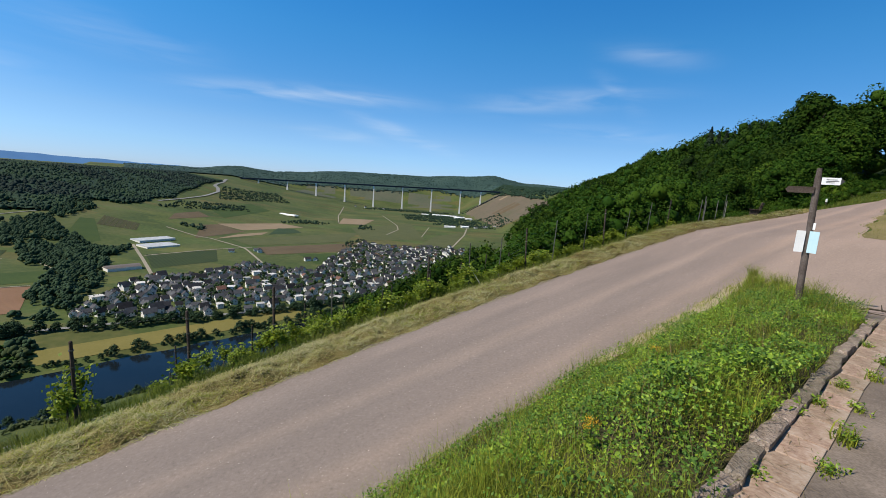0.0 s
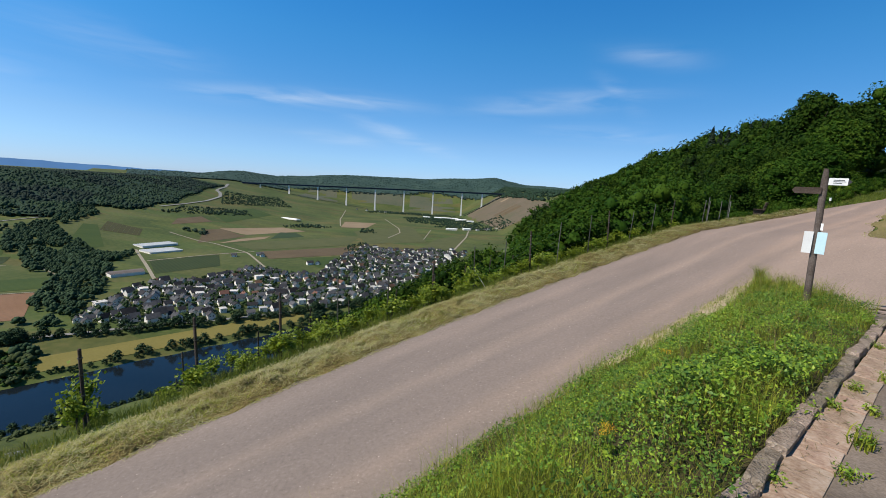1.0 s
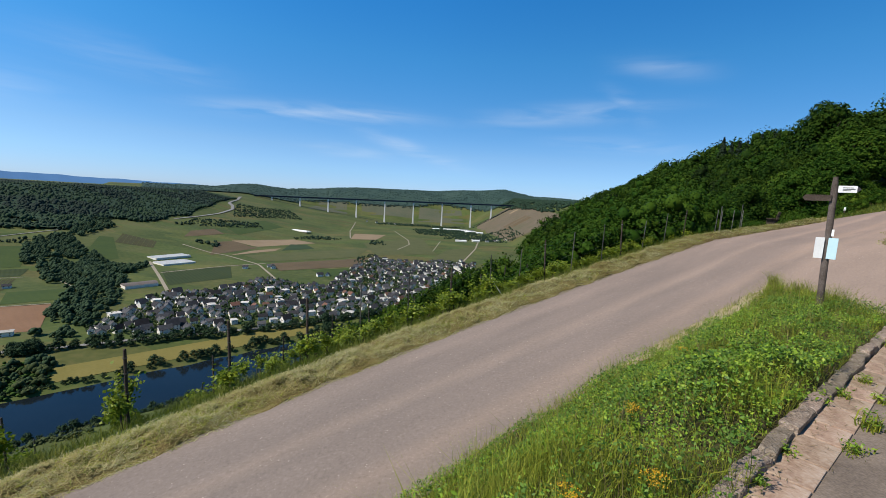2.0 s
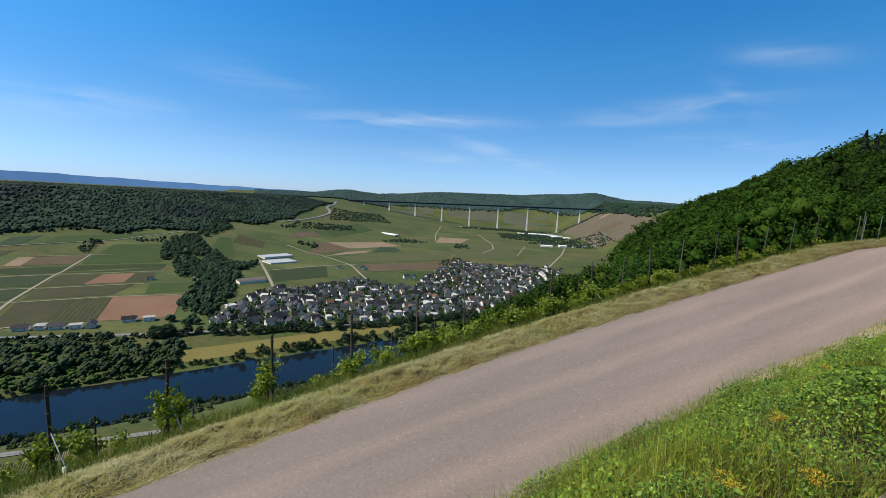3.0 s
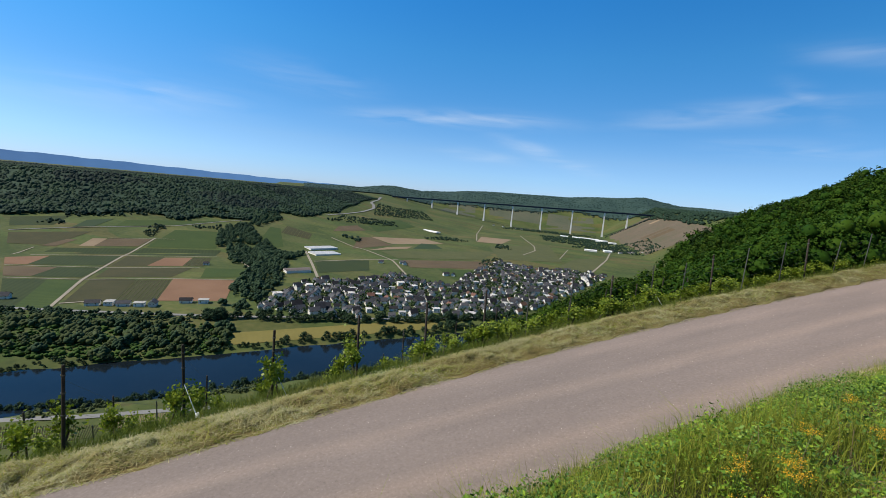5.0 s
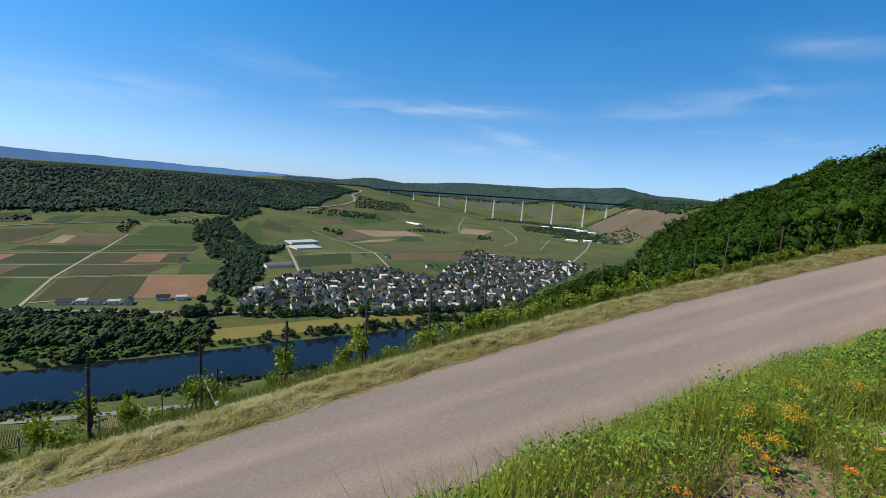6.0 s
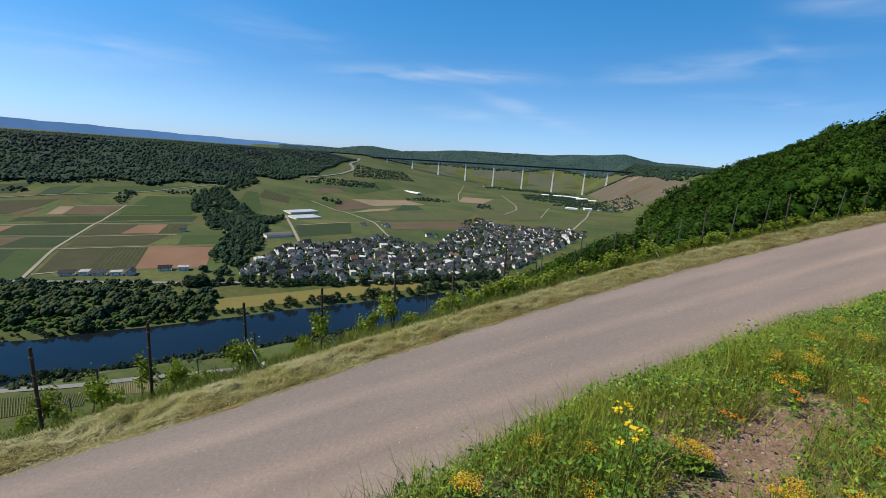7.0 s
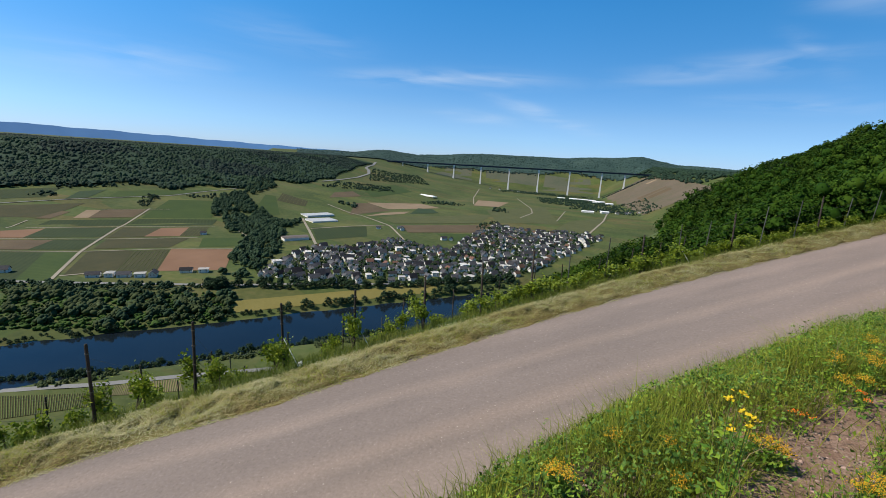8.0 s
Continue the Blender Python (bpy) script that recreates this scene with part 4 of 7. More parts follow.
def make_conifer(seed, h):
    rng = np.random.default_rng(seed)
    top = empty("conifer")
    tagged(top, "dark spruce with a ragged pointed crown", "tree")
    bm = bmesh.new()
    bm_rod(bm, (0, 0, -0.6), (0, 0, h * 0.97), h * 0.016, h * 0.003, 7)
    part("trunk", bm, M["bark"], top)
    n = 1500
    t = rng.uniform(0.15, 1.0, n) ** 0.8
    whorl = t + 0.012 * np.sin(t * 70) + rng.normal(size=n) * 0.01
    r = (1.03 - whorl) * h * 0.27 * np.sqrt(rng.uniform(0.05, 1, n)) * rng.uniform(0.75, 1.15, n)
    a = rng.uniform(0, 2 * math.pi, n)
    p = np.column_stack([np.cos(a) * r, np.sin(a) * r, whorl * h - r * 0.25])
    nr = np.column_stack([np.cos(a) * 0.6, np.sin(a) * 0.6, np.ones(n)]) + rng.normal(size=(n, 3)) * 0.25
    v, f = cards(p, nr, h * 0.026 * rng.uniform(0.7, 1.4, n), rng, 0.55, 0.25)
    add_mesh("crown", v, f, M["needle"], top)
    return top


def plant(protos, xs, ys, scales, rng, sink=0.0):
    zs = height(xs, ys)
    for x, y, z, k in zip(xs, ys, zs, scales):
        o = protos[rng.integers(0, len(protos))]
        m = Matrix.Translation((x, y, z - sink)) @ Matrix.Rotation(rng.uniform(0, 6.28), 4, "Z") @ Matrix.Diagonal((k, k, k * rng.uniform(0.88, 1.12), 1))
        copy_thing(o, m)


def drop_proto(o):
    for c in list(o.children_recursive) + [o]:
        bpy.data.objects.remove(c)


# dark green floor: the shade under the trees is put into its colour
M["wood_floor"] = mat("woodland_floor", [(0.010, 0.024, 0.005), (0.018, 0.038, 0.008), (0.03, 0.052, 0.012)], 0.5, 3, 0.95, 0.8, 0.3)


def build_spur_woods():
    rng = np.random.default_rng(21)
    edge = lambda s: far_edge(s) + 112 * sstep(40, 220, s) * sstep(900, 400, s)
    tagged(sheet("woodland_floor", 17, 300, 130, lambda s: np.maximum(edge(s) - 80, far_edge(s) + 6.5), lambda s: edge(s) + np.interp(s, [17, 40, 60, 300], [9, 32, 50, 78]), 60, 0.25, M["wood_floor"]), "floor of the hillside wood, shade put into its dark green", "ground", kind="structure")
    kinds = (M["leaf"], M["leaf_bright"], M["leaf_dark"])
    protos = [make_tree(100 + i, 12.0, 3.9, 7600, 0.19, kinds[i % 3], 16) for i in range(6)]
    for o in protos:
        tagged(o, group="trees of the hillside wood")
    n = 30000
    s, w = rng.uniform(17, 300, n), rng.uniform(-45, 200, n)
    x, y = to_xy(s, w)
    over = w - edge(s)
    az, d = np.degrees(np.arctan2(x, y)), np.hypot(x, y)
    # the slope below the road is wooded down to a slanting edge; rows of vines lie between
    foot = np.interp(s, [17, 20, 40, 60, 80, 120, 180, 220, 300], [7, 9, 28, 42, 48, 58, 56, 70, 75])
    head = np.interp(s, [17, 24, 36, 60], [6.5, 8.5, 7.5, 6.0])
    keep = (az < 58) & (over < foot) & (over > -75) & ((w > far_edge(s) + head) | (w < -6))
    keep &= ~((s < 58) & (w < far_edge(s) + 6.0) & (w > -14))
    x, y, over, az, d, s = x[keep], y[keep], over[keep], az[keep], d[keep], s[keep]
    # tall on the upper slope, stunted on the rocky crest, low where the wood thins out towards the vines
    tall = np.interp(over, [-60, -15, 5, 30, 60], [20, 17, 12.5, 15, 16]) - 6.5 * np.exp(-((s - 165) / 45) ** 2 - ((over - 2) / 14) ** 2)
    tall = np.minimum(tall, np.interp(s, [17, 22, 30, 45, 60, 80, 105], [1.8, 2.8, 4.6, 7.5, 10.5, 14.0, 20.0]) + np.clip(-over - 14, 0, 8)) * np.clip(rng.normal(0.92, 0.12, len(s)), 0.55, 1.12)
    chosen, cell = [], {}
    for i in range(len(x)):
        gap = 0.36 * tall[i] + 0.8
        cx, cy = int(x[i] // 6), int(y[i] // 6)
        if all((x[i] - x[j]) ** 2 + (y[i] - y[j]) ** 2 > gap ** 2 for u in (-1, 0, 1) for v in (-1, 0, 1) for j in cell.get((cx + u, cy + v), ())):
            chosen.append(i)
            cell.setdefault((cx, cy), []).append(i)
    chosen = sorted(chosen, key=lambda i: d[i])
    x, y, over, az, tall = x[chosen], y[chosen], over[chosen], az[chosen], tall[chosen]
    z = height(x, y) - 0.06 * tall
    # trees deep in the wood stand behind others and carry coarser foliage
    deep, crest = np.zeros(len(x), bool), np.full(320, -90.0)
    for i in range(len(x)):
        dist = math.hypot(x[i], y[i])
        top = math.degrees(math.atan2(z[i] + tall[i] - 1.5, dist))
        half = math.degrees(0.25 * tall[i] / dist)
        b = np.arange(max(0, math.ceil((az[i] - half) * 4)), min(319, int((az[i] + half) * 4)) + 1)
        deep[i] = len(b) > 0 and bool((crest[b] > top + 1.0).all())
        crest[b] = np.maximum(crest[b], top - 0.5)
    sort = np.clip((noise2(x, y, 9, 3) + rng.normal(size=len(x)) * 0.5) * 1.1 + 1.1, 0, 2.99).astype(int)
    front = np.where(~deep & (tall > 3.5))[0][:64]
    for i in front:
        k = tall[i] / 12
        m = Matrix.Translation((x[i], y[i], z[i])) @ Matrix.Rotation(rng.uniform(0, 6.28), 4, "Z") @ Matrix.Diagonal((k, k, k, 1))
        copy_thing(protos[(0, 1, 2)[sort[i]] + 3 * int(rng.integers(0, 2))], m)
    V, Fc, count = ([], [], []), ([], [], []), [0, 0, 0]
    for i in range(len(x)):
        if i in front:
            continue
        dist = math.hypot(x[i], y[i])
        many, leaf, lumps = (240, 0.4, 8) if deep[i] else (520, 0.1, 8) if tall[i] < 3.5 else (1500, 0.17, 14) if dist < 80 else (1200, 0.22, 14) if dist < 130 else (600, 0.32, 11) if dist < 190 else (240, 0.45, 8)
        v, f = crown(rng, tall[i], tall[i] * rng.uniform(0.29, 0.37), lumps, many, leaf)
        j = sort[i]
        V[j].append(v + np.array([x[i], y[i], z[i]]))
        Fc[j].append(f + count[j])
        count[j] += len(v)
    for j, label in enumerate(("green deciduous wood further along the hillside", "bright green young trees further along the hillside", "dark older trees further along the hillside")):
        tagged(add_mesh("hillside_wood", np.concatenate(V[j]), np.concatenate(Fc[j]), kinds[j]), label, "woods", kind="stuff")
    # bushes at the edge of the wood and along the road
    bushes = [make_bush(350 + i) for i in range(4)]
    bs = np.concatenate([rng.uniform(30.5, 62, 80), rng.uniform(60, 100, 30)])
    bo = np.concatenate([rng.uniform(2.6, 7.5, 80), rng.uniform(3.0, 7.5, 30)])
    bx, by = to_xy(bs, far_edge(bs) + bo)
    cs, co = rng.uniform(11, 27, 560), rng.uniform(3.4, 15, 560)
    tall = np.interp(cs, [11, 14, 16, 20, 27], [1.2, 2.0, 2.9, 3.9, 4.8]) * rng.uniform(0.7, 1.0, 560)
    low = co < np.interp(cs, [11, 12, 14, 16, 20, 27], [4.0, 4.6, 6.4, 7.8, 10.8, 16])
    cs, co, tall = cs[low], co[low], tall[low]
    cx, cy = to_xy(cs, far_edge(cs) + co)
    cz = height(cx, cy)
    V, Fc, count = [], [], 0
    for i in range(len(cx)):
        v, f = crown(rng, tall[i], tall[i] * rng.uniform(0.4, 0.5), 9, int(260 + 170 * tall[i]), 0.075)
        V.append(v + np.array([cx[i], cy[i], cz[i] - 0.12 * tall[i]]))
        Fc.append(f + count)
        count += len(v)
    tagged(add_mesh("slope_scrub", np.concatenate(V), np.concatenate(Fc), M["leaf_bright"]), "dense green scrub on the slope below the vines", "scrub", kind="stuff")
    # lower scrub that runs on below the vine rows
    for many, material, label in ((130, kinds[0], "dark green scrub below the vine rows"), (150, kinds[1], "bright green scrub below the vine rows")):
        ls, lo = rng.uniform(4.4, 12.4, many), rng.uniform(3.9, 9.5, many)
        tall = np.interp(ls, [4, 5, 6, 7, 8, 9, 10, 11, 12], [0.55, 0.9, 1.2, 1.4, 1.7, 2.0, 2.3, 2.5, 2.8]) * rng.uniform(0.72, 1.0, many)
        lx, ly = to_xy(ls, far_edge(ls) + lo)
        lz = height(lx, ly)
        V, Fc, count = [], [], 0
        for i in range(many):
            v, f = crown(rng, tall[i], 0.34 + tall[i] * rng.uniform(0.22, 0.32), 9, int(260 + 190 * tall[i]), 0.06)
            V.append(v + np.array([lx[i], ly[i], lz[i] - 0.1 * tall[i]]))
            Fc.append(f + count)
            count += len(v)
        tagged(add_mesh("low_scrub", np.concatenate(V), np.concatenate(Fc), material), label, "scrub", kind="stuff")
    plant(bushes, bx, by, rng.uniform(0.5, 1.2, 110) * np.interp(bo, [2.5, 7], [0.6, 1.4]), rng, 0.15)
    for o in bushes:
        drop_proto(o)
    cons = [make_conifer(300 + i, 15.0) for i in range(2)]
    for a, dd in ((30.4, 120), (31.2, 124), (31.9, 119), (32.6, 122), (33.3, 120), (34.2, 117), (34.9, 121), (41.9, 100), (42.6, 103), (33.8, 116), (35.3, 119)):
        plant(cons, np.array([dd * math.sin(radians(a))]), np.array([dd * math.cos(radians(a))]), np.array([rng.uniform(0.66, 0.86)]), rng)
    for o in protos + cons:
        drop_proto(o)


build_spur_woods()


def build_valley_trees():
    rng = np.random.default_rng(31)
    protos = [make_tree(200 + i, 10.0, 4.4, 460, 0.42, M["forest_light"]) for i in range(4)]
    for o in protos:
        tagged(o, "dark green tree beside the riverside road", group="riverside trees")
    road_pts = np.array([(-470, 425), (-450, 437), (-256, 570), (-105, 703)], float)
    t = np.linspace(0, 3, 120) + rng.uniform(-0.02, 0.02, 120)
    x, y = np.interp(t, range(4), road_pts[:, 0]), np.interp(t, range(4), road_pts[:, 1])
    off = -11 + rng.normal(size=120) * 4.0
    x, y = x - 0.731 * off, y + 0.682 * off
    plant(protos, x, y, rng.uniform(1.0, 1.75, 120), rng, 1.6)
    V = np.arange(-60, 330, 5.5)
    u = 9 + rng.normal(size=len(V)) * 3
    x, y = -303 - 0.731 * u + 0.682 * V, 434 + 0.682 * u + 0.731 * V
    use = rng.uniform(size=len(V)) < 0.8
    plant(protos, x[use], y[use], rng.uniform(0.6, 1.5, use.sum()), rng, 1.6)
    V = np.arange(-420, -60, 5.0)
    u = 7 + rng.normal(size=len(V)) * 2.5
    x, y = -303 - 0.731 * u + 0.682 * V, 434 + 0.682 * u + 0.731 * V
    plant(protos, x, y, rng.uniform(0.3, 0.75, len(V)), rng, 1.2)
    # low bushes on the near bank
    V = np.arange(-300, 60, 6.5)
    u = np.interp(V, [-300, -250, -170, 60], [-72, -80, -99, -102]) + rng.normal(size=len(V)) * 1.5
    x, y = -303 - 0.731 * u + 0.682 * V, 434 + 0.682 * u + 0.731 * V
    plant(protos, x, y, rng.uniform(0.75, 1.25, len(V)), rng, 2.2)
    V = rng.uniform(-430, 70, 420)
    u = rng.uniform(-124, -105, 420)
    k = noise2(V, u, 30, 5) > -0.35
    x, y = -303 - 0.731 * u + 0.682 * V, 434 + 0.682 * u + 0.731 * V
    clump_wood("bank_shrub", x[k], y[k], rng.uniform(1.5, 4.0, k.sum()), rng, M["willow"], "grey-green shrubs between the river and the lower road", 4, 1, 1.4, 0.35)
    # gardens of the village
    n = 4600
    P = np.array(VILLAGE, float)
    x, y = rng.uniform(P[:, 0].min(), P[:, 0].max(), n), rng.uniform(P[:, 1].min(), P[:, 1].max(), n)
    k = inside(VILLAGE, x, y)
    clump_wood("garden_trees", x[k], y[k], 3.5 + 8.5 * rng.uniform(0, 1, k.sum()) ** 1.3, rng, M["garden"], "garden trees and shrubs among the houses", 4, 1, 0.9, 0.24)
    for o in protos:
        drop_proto(o)


build_valley_trees()

# ---- village ----
M["glass"] = mat("dark_window", [(0.02, 0.025, 0.03), (0.04, 0.045, 0.05)], 1, 5, 0.15, 0, spec=0.6)


def make_house(w, d, eaves, pitch, wall, roof, label, windows=True):
    top = empty("house")
    tagged(top, label, "house", group="houses of the village")
    rise = d / 2 * math.tan(radians(pitch))
    bm = bmesh.new()
    q = [bm.verts.new(p) for p in ((-w / 2, -d / 2, -2), (w / 2, -d / 2, -2), (w / 2, d / 2, -2), (-w / 2, d / 2, -2), (-w / 2, -d / 2, eaves), (w / 2, -d / 2, eaves), (w / 2, d / 2, eaves), (-w / 2, d / 2, eaves), (-w / 2, 0, eaves + rise), (w / 2, 0, eaves + rise))]
    for f in ((0, 1, 5, 4), (2, 3, 7, 6), (1, 2, 6, 9, 5), (3, 0, 4, 8, 7)):
        bm.faces.new([q[i] for i in f])
    part("wall", bm, wall, top)
    bm = bmesh.new()
    o, t = 0.8, 0.35
    for sy in (-1, 1):
        e = (sy * (d / 2 + o), eaves - o * math.tan(radians(pitch)))
        lo = [(-w / 2 - o, e[0], e[1] + 0.05), (w / 2 + o, e[0], e[1] + 0.05), (w / 2 + o, 0, eaves + rise + 0.05), (-w / 2 - o, 0, eaves + rise + 0.05)]
        vs = [bm.verts.new(p) for p in lo] + [bm.verts.new((p[0], p[1], p[2] + t)) for p in lo]
        for f in ((4, 5, 6, 7), (0, 1, 5, 4), (1, 2, 6, 5), (3, 0, 4, 7), (0, 3, 2, 1)):
            bm.faces.new([vs[i] for i in f])
    part("roof", bm, roof, top)
    bm = bmesh.new()
    bm_box(bm, Matrix.Translation((w * 0.2, d * 0.12, eaves + rise)), 0.8, 0.8, 2.0)
    part("chimney", bm, roof, top)
    if not windows:
        return top
    win = bmesh.new()
    bm_box(win, Matrix.Identity(4), 1.2, 0.12, 1.5)
    first = part("window", win, M["glass"], top)
    spots = [(x, sy * (d / 2 + 0.02), z, 0) for x in (-w * 0.3, w * 0.3) for sy in (-1, 1) for z in (1.6, 4.3) if z < eaves] + [(sx * (w / 2 + 0.02), y, 4.4, 90) for sx in (-1, 1) for y in (-d * 0.2, d * 0.2)]
    for i, (x, y, z, r) in enumerate(spots):
        ob = first if i == 0 else new("window", first.data)
        ob.parent = top
        ob.matrix_basis = pose(x, y, z, 0, 0, r)
    return top


HOUSES = ((11, 8.5, 5.4, 45, M["slate"], "white rendered village house with a steep dark slate roof"),
          (13, 9.5, 6.4, 46, M["slate"], "large white house with a steep dark slate roof"),
          (10, 9, 5.2, 36, M["slate"], "pale village house with a dark slate roof"),
          (15, 10, 5.4, 38, M["slate"], "long pale farmhouse with a grey slate roof"),
          (11, 9, 6.2, 40, M["red_roof"], "white village house with a brown tiled roof"),
          (12, 10, 6.6, 5, M["flat_roof"], "white modern village house with a low pale roof"))


def build_village():
    rng = np.random.default_rng(41)
    W = M["render"]
    protos = [make_house(w, d, e, p, W, r, lab) for w, d, e, p, r, lab in HOUSES]
    plain = [make_house(w, d, e, p, W, r, lab, False) for w, d, e, p, r, lab in HOUSES]
    P = np.array(VILLAGE, float)
    n = 9000
    x, y = rng.uniform(P[:, 0].min(), P[:, 0].max(), n), rng.uniform(P[:, 1].min(), P[:, 1].max(), n)
    k = inside(VILLAGE, x, y)
    x, y = x[k], y[k]
    got = []
    for i in range(len(x)):
        gap = 13.0 + 6 * max(0, -noise2(x[i], y[i], 80, 2))
        if all((x[i] - a) ** 2 + (y[i] - b) ** 2 > gap ** 2 for a, b in got):
            got.append((x[i], y[i]))
        if len(got) >= 560:
            break
    got.sort(key=lambda p: p[0] ** 2 + p[1] ** 2)
    rest = {}
    for j, (a, b) in enumerate(got):
        i = int(rng.choice(6, p=[0.29, 0.2, 0.24, 0.14, 0.05, 0.08]))
        ang = 47 + 25 * float(noise2(a, b, 140, 4)) + (90 if rng.uniform() < 0.45 else 0) + rng.normal() * 8
        kk = rng.uniform(0.78, 1.12)
        m = Matrix.Translation((a, b, float(height(a, b)))) @ Matrix.Rotation(radians(ang), 4, "Z") @ Matrix.Diagonal((kk, kk, kk * rng.uniform(0.9, 1.15), 1))
        if j < 270:
            copy_thing(protos[i] if j < 150 else plain[i], m)
        else:
            for c in plain[i].children:
                rest.setdefault((c.name.split(".")[0], c.data.materials[0].name), []).append((c.data, m))
    top = tagged(empty("far_houses"), "far houses of the village, white with dark slate roofs", "houses", kind="stuff")
    for (kind, mname), items in rest.items():
        bm = bmesh.new()
        for me, m in items:
            tmp = me.copy()
            tmp.transform(m)
            bm.from_mesh(tmp)
            bpy.data.meshes.remove(tmp)
        part(kind, bm, bpy.data.materials[mname], top)
    # single houses and farms outside the village
    for a, b, i, ang in ((-453, 1026, 3, 30), (-497, 987, 0, 20), (-305, 949, 1, 40), (-290, 958, 0, 100), (-620, 380, 3, 42), (-606, 392, 5, 130), (-590, 400, 3, 42), (-573, 410, 5, 42), (-561, 420, 1, 130), (-543, 457, 3, 40), (-524, 470, 5, 40), (-728, 338, 1, 40), (-748, 677, 2, 40), (-440, 1010, 1, 120), (60, 1290, 0, 10), (20, 1330, 2, 60), (150, 2050, 3, 20), (190, 2080, 1, 0), (120, 2120, 0, 40), (80, 2080, 1, 80), (40, 2040, 3, 10), (210, 2140, 0, 20), (250, 2120, 2, 60), (-480, 3000, 0, 10), (-430, 2960, 1, 50), (-380, 2940, 2, 10), (-620, 2920, 0, 10), (-560, 2960, 1, 40)):
        copy_thing(protos[i], Matrix.Translation((a, b, float(height(a, b)) + 0.3)) @ Matrix.Rotation(radians(ang), 4, "Z") @ Matrix.Diagonal((1.05, 1.0, 0.78, 1)))
    for o in protos + plain:
        drop_proto(o)


build_village()


def hall(x, y, ang, w, d, h, roof, label, ridges=1):
    """A low long hall or row of greenhouse bays: walls with a shallow ridged roof over each bay."""
    top = empty("hall", Matrix.Translation((x, y, float(height(x, y)) + 0.5)) @ Matrix.Rotation(radians(ang), 4, "Z"))
    tagged(top, label, "hall")
    bm = bmesh.new()
    bm_box(bm, Matrix.Translation((0, 0, h / 2 - 1)), w, d, h)
    part("wall", bm, M["render"], top)
    bay = d / ridges
    for i in range(ridges):
        y0 = -d / 2 + bay * i
        bm = bmesh.new()
        prof = [(y0 + bay * t, h - 1 + 0.05 + bay * 0.16 * math.sin(math.pi * t)) for t in (0, 0.25, 0.5, 0.75, 1)]
        a = [bm.verts.new((-w / 2 - 0.3, p, z)) for p, z in prof]
        b = [bm.verts.new((w / 2 + 0.3, p, z)) for p, z in prof]
        for j in range(4):
            bm.faces.new((a[j], b[j], b[j + 1], a[j + 1]))
        bm.faces.new(a[::-1])
        bm.faces.new(b)
        part("roof", bm, roof, top)


hall(-735, 1064, 64, 86, 42, 5, M["greenhouse"], "white greenhouse bays beside a track", 6)
hall(-676, 996, 60, 72, 52, 4, M["greenhouse"], "row of pale polytunnels beside the greenhouse", 8)
hall(-572, 746, 56, 52, 24, 6, M["grey_roof"], "long low hall with a grey roof")
hall(-714, 1919, -28, 120, 26, 4, M["white_roof"], "white covered rows in the far fields", 3)
for hx, hy, ang, hw, hd in ((-60, 2700, 5, 46, 24), (-6, 2716, 5, 60, 30), (48, 2690, 8, 40, 24), (92, 2660, 12, 52, 26), (-130, 2690, 5, 44, 20), (70, 2590, 10, 36, 22), (140, 2560, 15, 40, 20), (24, 1990, 5, 52, 20), (96, 2030, 20, 34, 20)):
    hall(hx, hy, ang, hw, hd, 7, M["white_roof"], "white flat-roofed works hall near the viaduct", 1 if hw < 50 else 2)

# ================= the roadside =================
M["hay"] = mat("mown_hay", [(0.0848, 0.0552, 0.0223), (0.1393, 0.1058, 0.0371), (0.1817, 0.161, 0.0593), (0.2786, 0.2668, 0.1422)], 1.1, 40, 0.9, 0.8, 0.03, contrast=0.8)
M["straw"] = mat("straw_strand", [(0.2005, 0.1435, 0.0497), (0.2681, 0.2399, 0.091), (0.3515, 0.3433, 0.1811), (0.4529, 0.4387, 0.2961)], 1.1, 30, 0.8, 0, island=0.35, contrast=0.9)
M["blade"] = mat("grass_blade", [(0.1135, 0.1555, 0.0161), (0.196, 0.2357, 0.0286), (0.3095, 0.311, 0.0625)], 0.8, 6, 0.7, 0, island=0.35, trans=0.28, spec=0.12, contrast=0.8)
# darker copy of the bank's grass, with shade put into the colour
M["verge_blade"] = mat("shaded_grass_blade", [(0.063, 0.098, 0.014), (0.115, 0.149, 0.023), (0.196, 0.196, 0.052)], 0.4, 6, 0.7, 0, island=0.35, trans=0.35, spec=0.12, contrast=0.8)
M["dry_blade"] = mat("dry_stalk", [(0.138, 0.107, 0.052), (0.206, 0.163, 0.077)], 3, 30, 0.8, 0, island=0.3)
M["herb"] = mat("herb_leaf", [(0.0761, 0.1583, 0.0112), (0.1396, 0.2441, 0.0192), (0.22, 0.3255, 0.0362)], 1.5, 12, 0.55, 0, spec=0.3, contrast=0.8, island=0.4, trans=0.15)
M["dark_herb"] = mat("dark_herb_leaf", [(0.0598, 0.1344, 0.0187), (0.0989, 0.186, 0.0286)], 1.5, 12, 0.75, 0, spec=0.3, contrast=0.8, island=0.3, trans=0.2)
M["vine_leaf"] = mat("vine_leaf", [(0.1058, 0.1552, 0.0101), (0.1619, 0.225, 0.0161), (0.2346, 0.2874, 0.0322)], 3, 20, 0.5, 0, island=0.3, trans=0.35)
M["old_wood"] = mat("weathered_wood", [(0.026, 0.02, 0.015), (0.047, 0.037, 0.029), (0.073, 0.06, 0.048)], 3, 45, 0.9, 0.5, 0.01, vary=0.3)
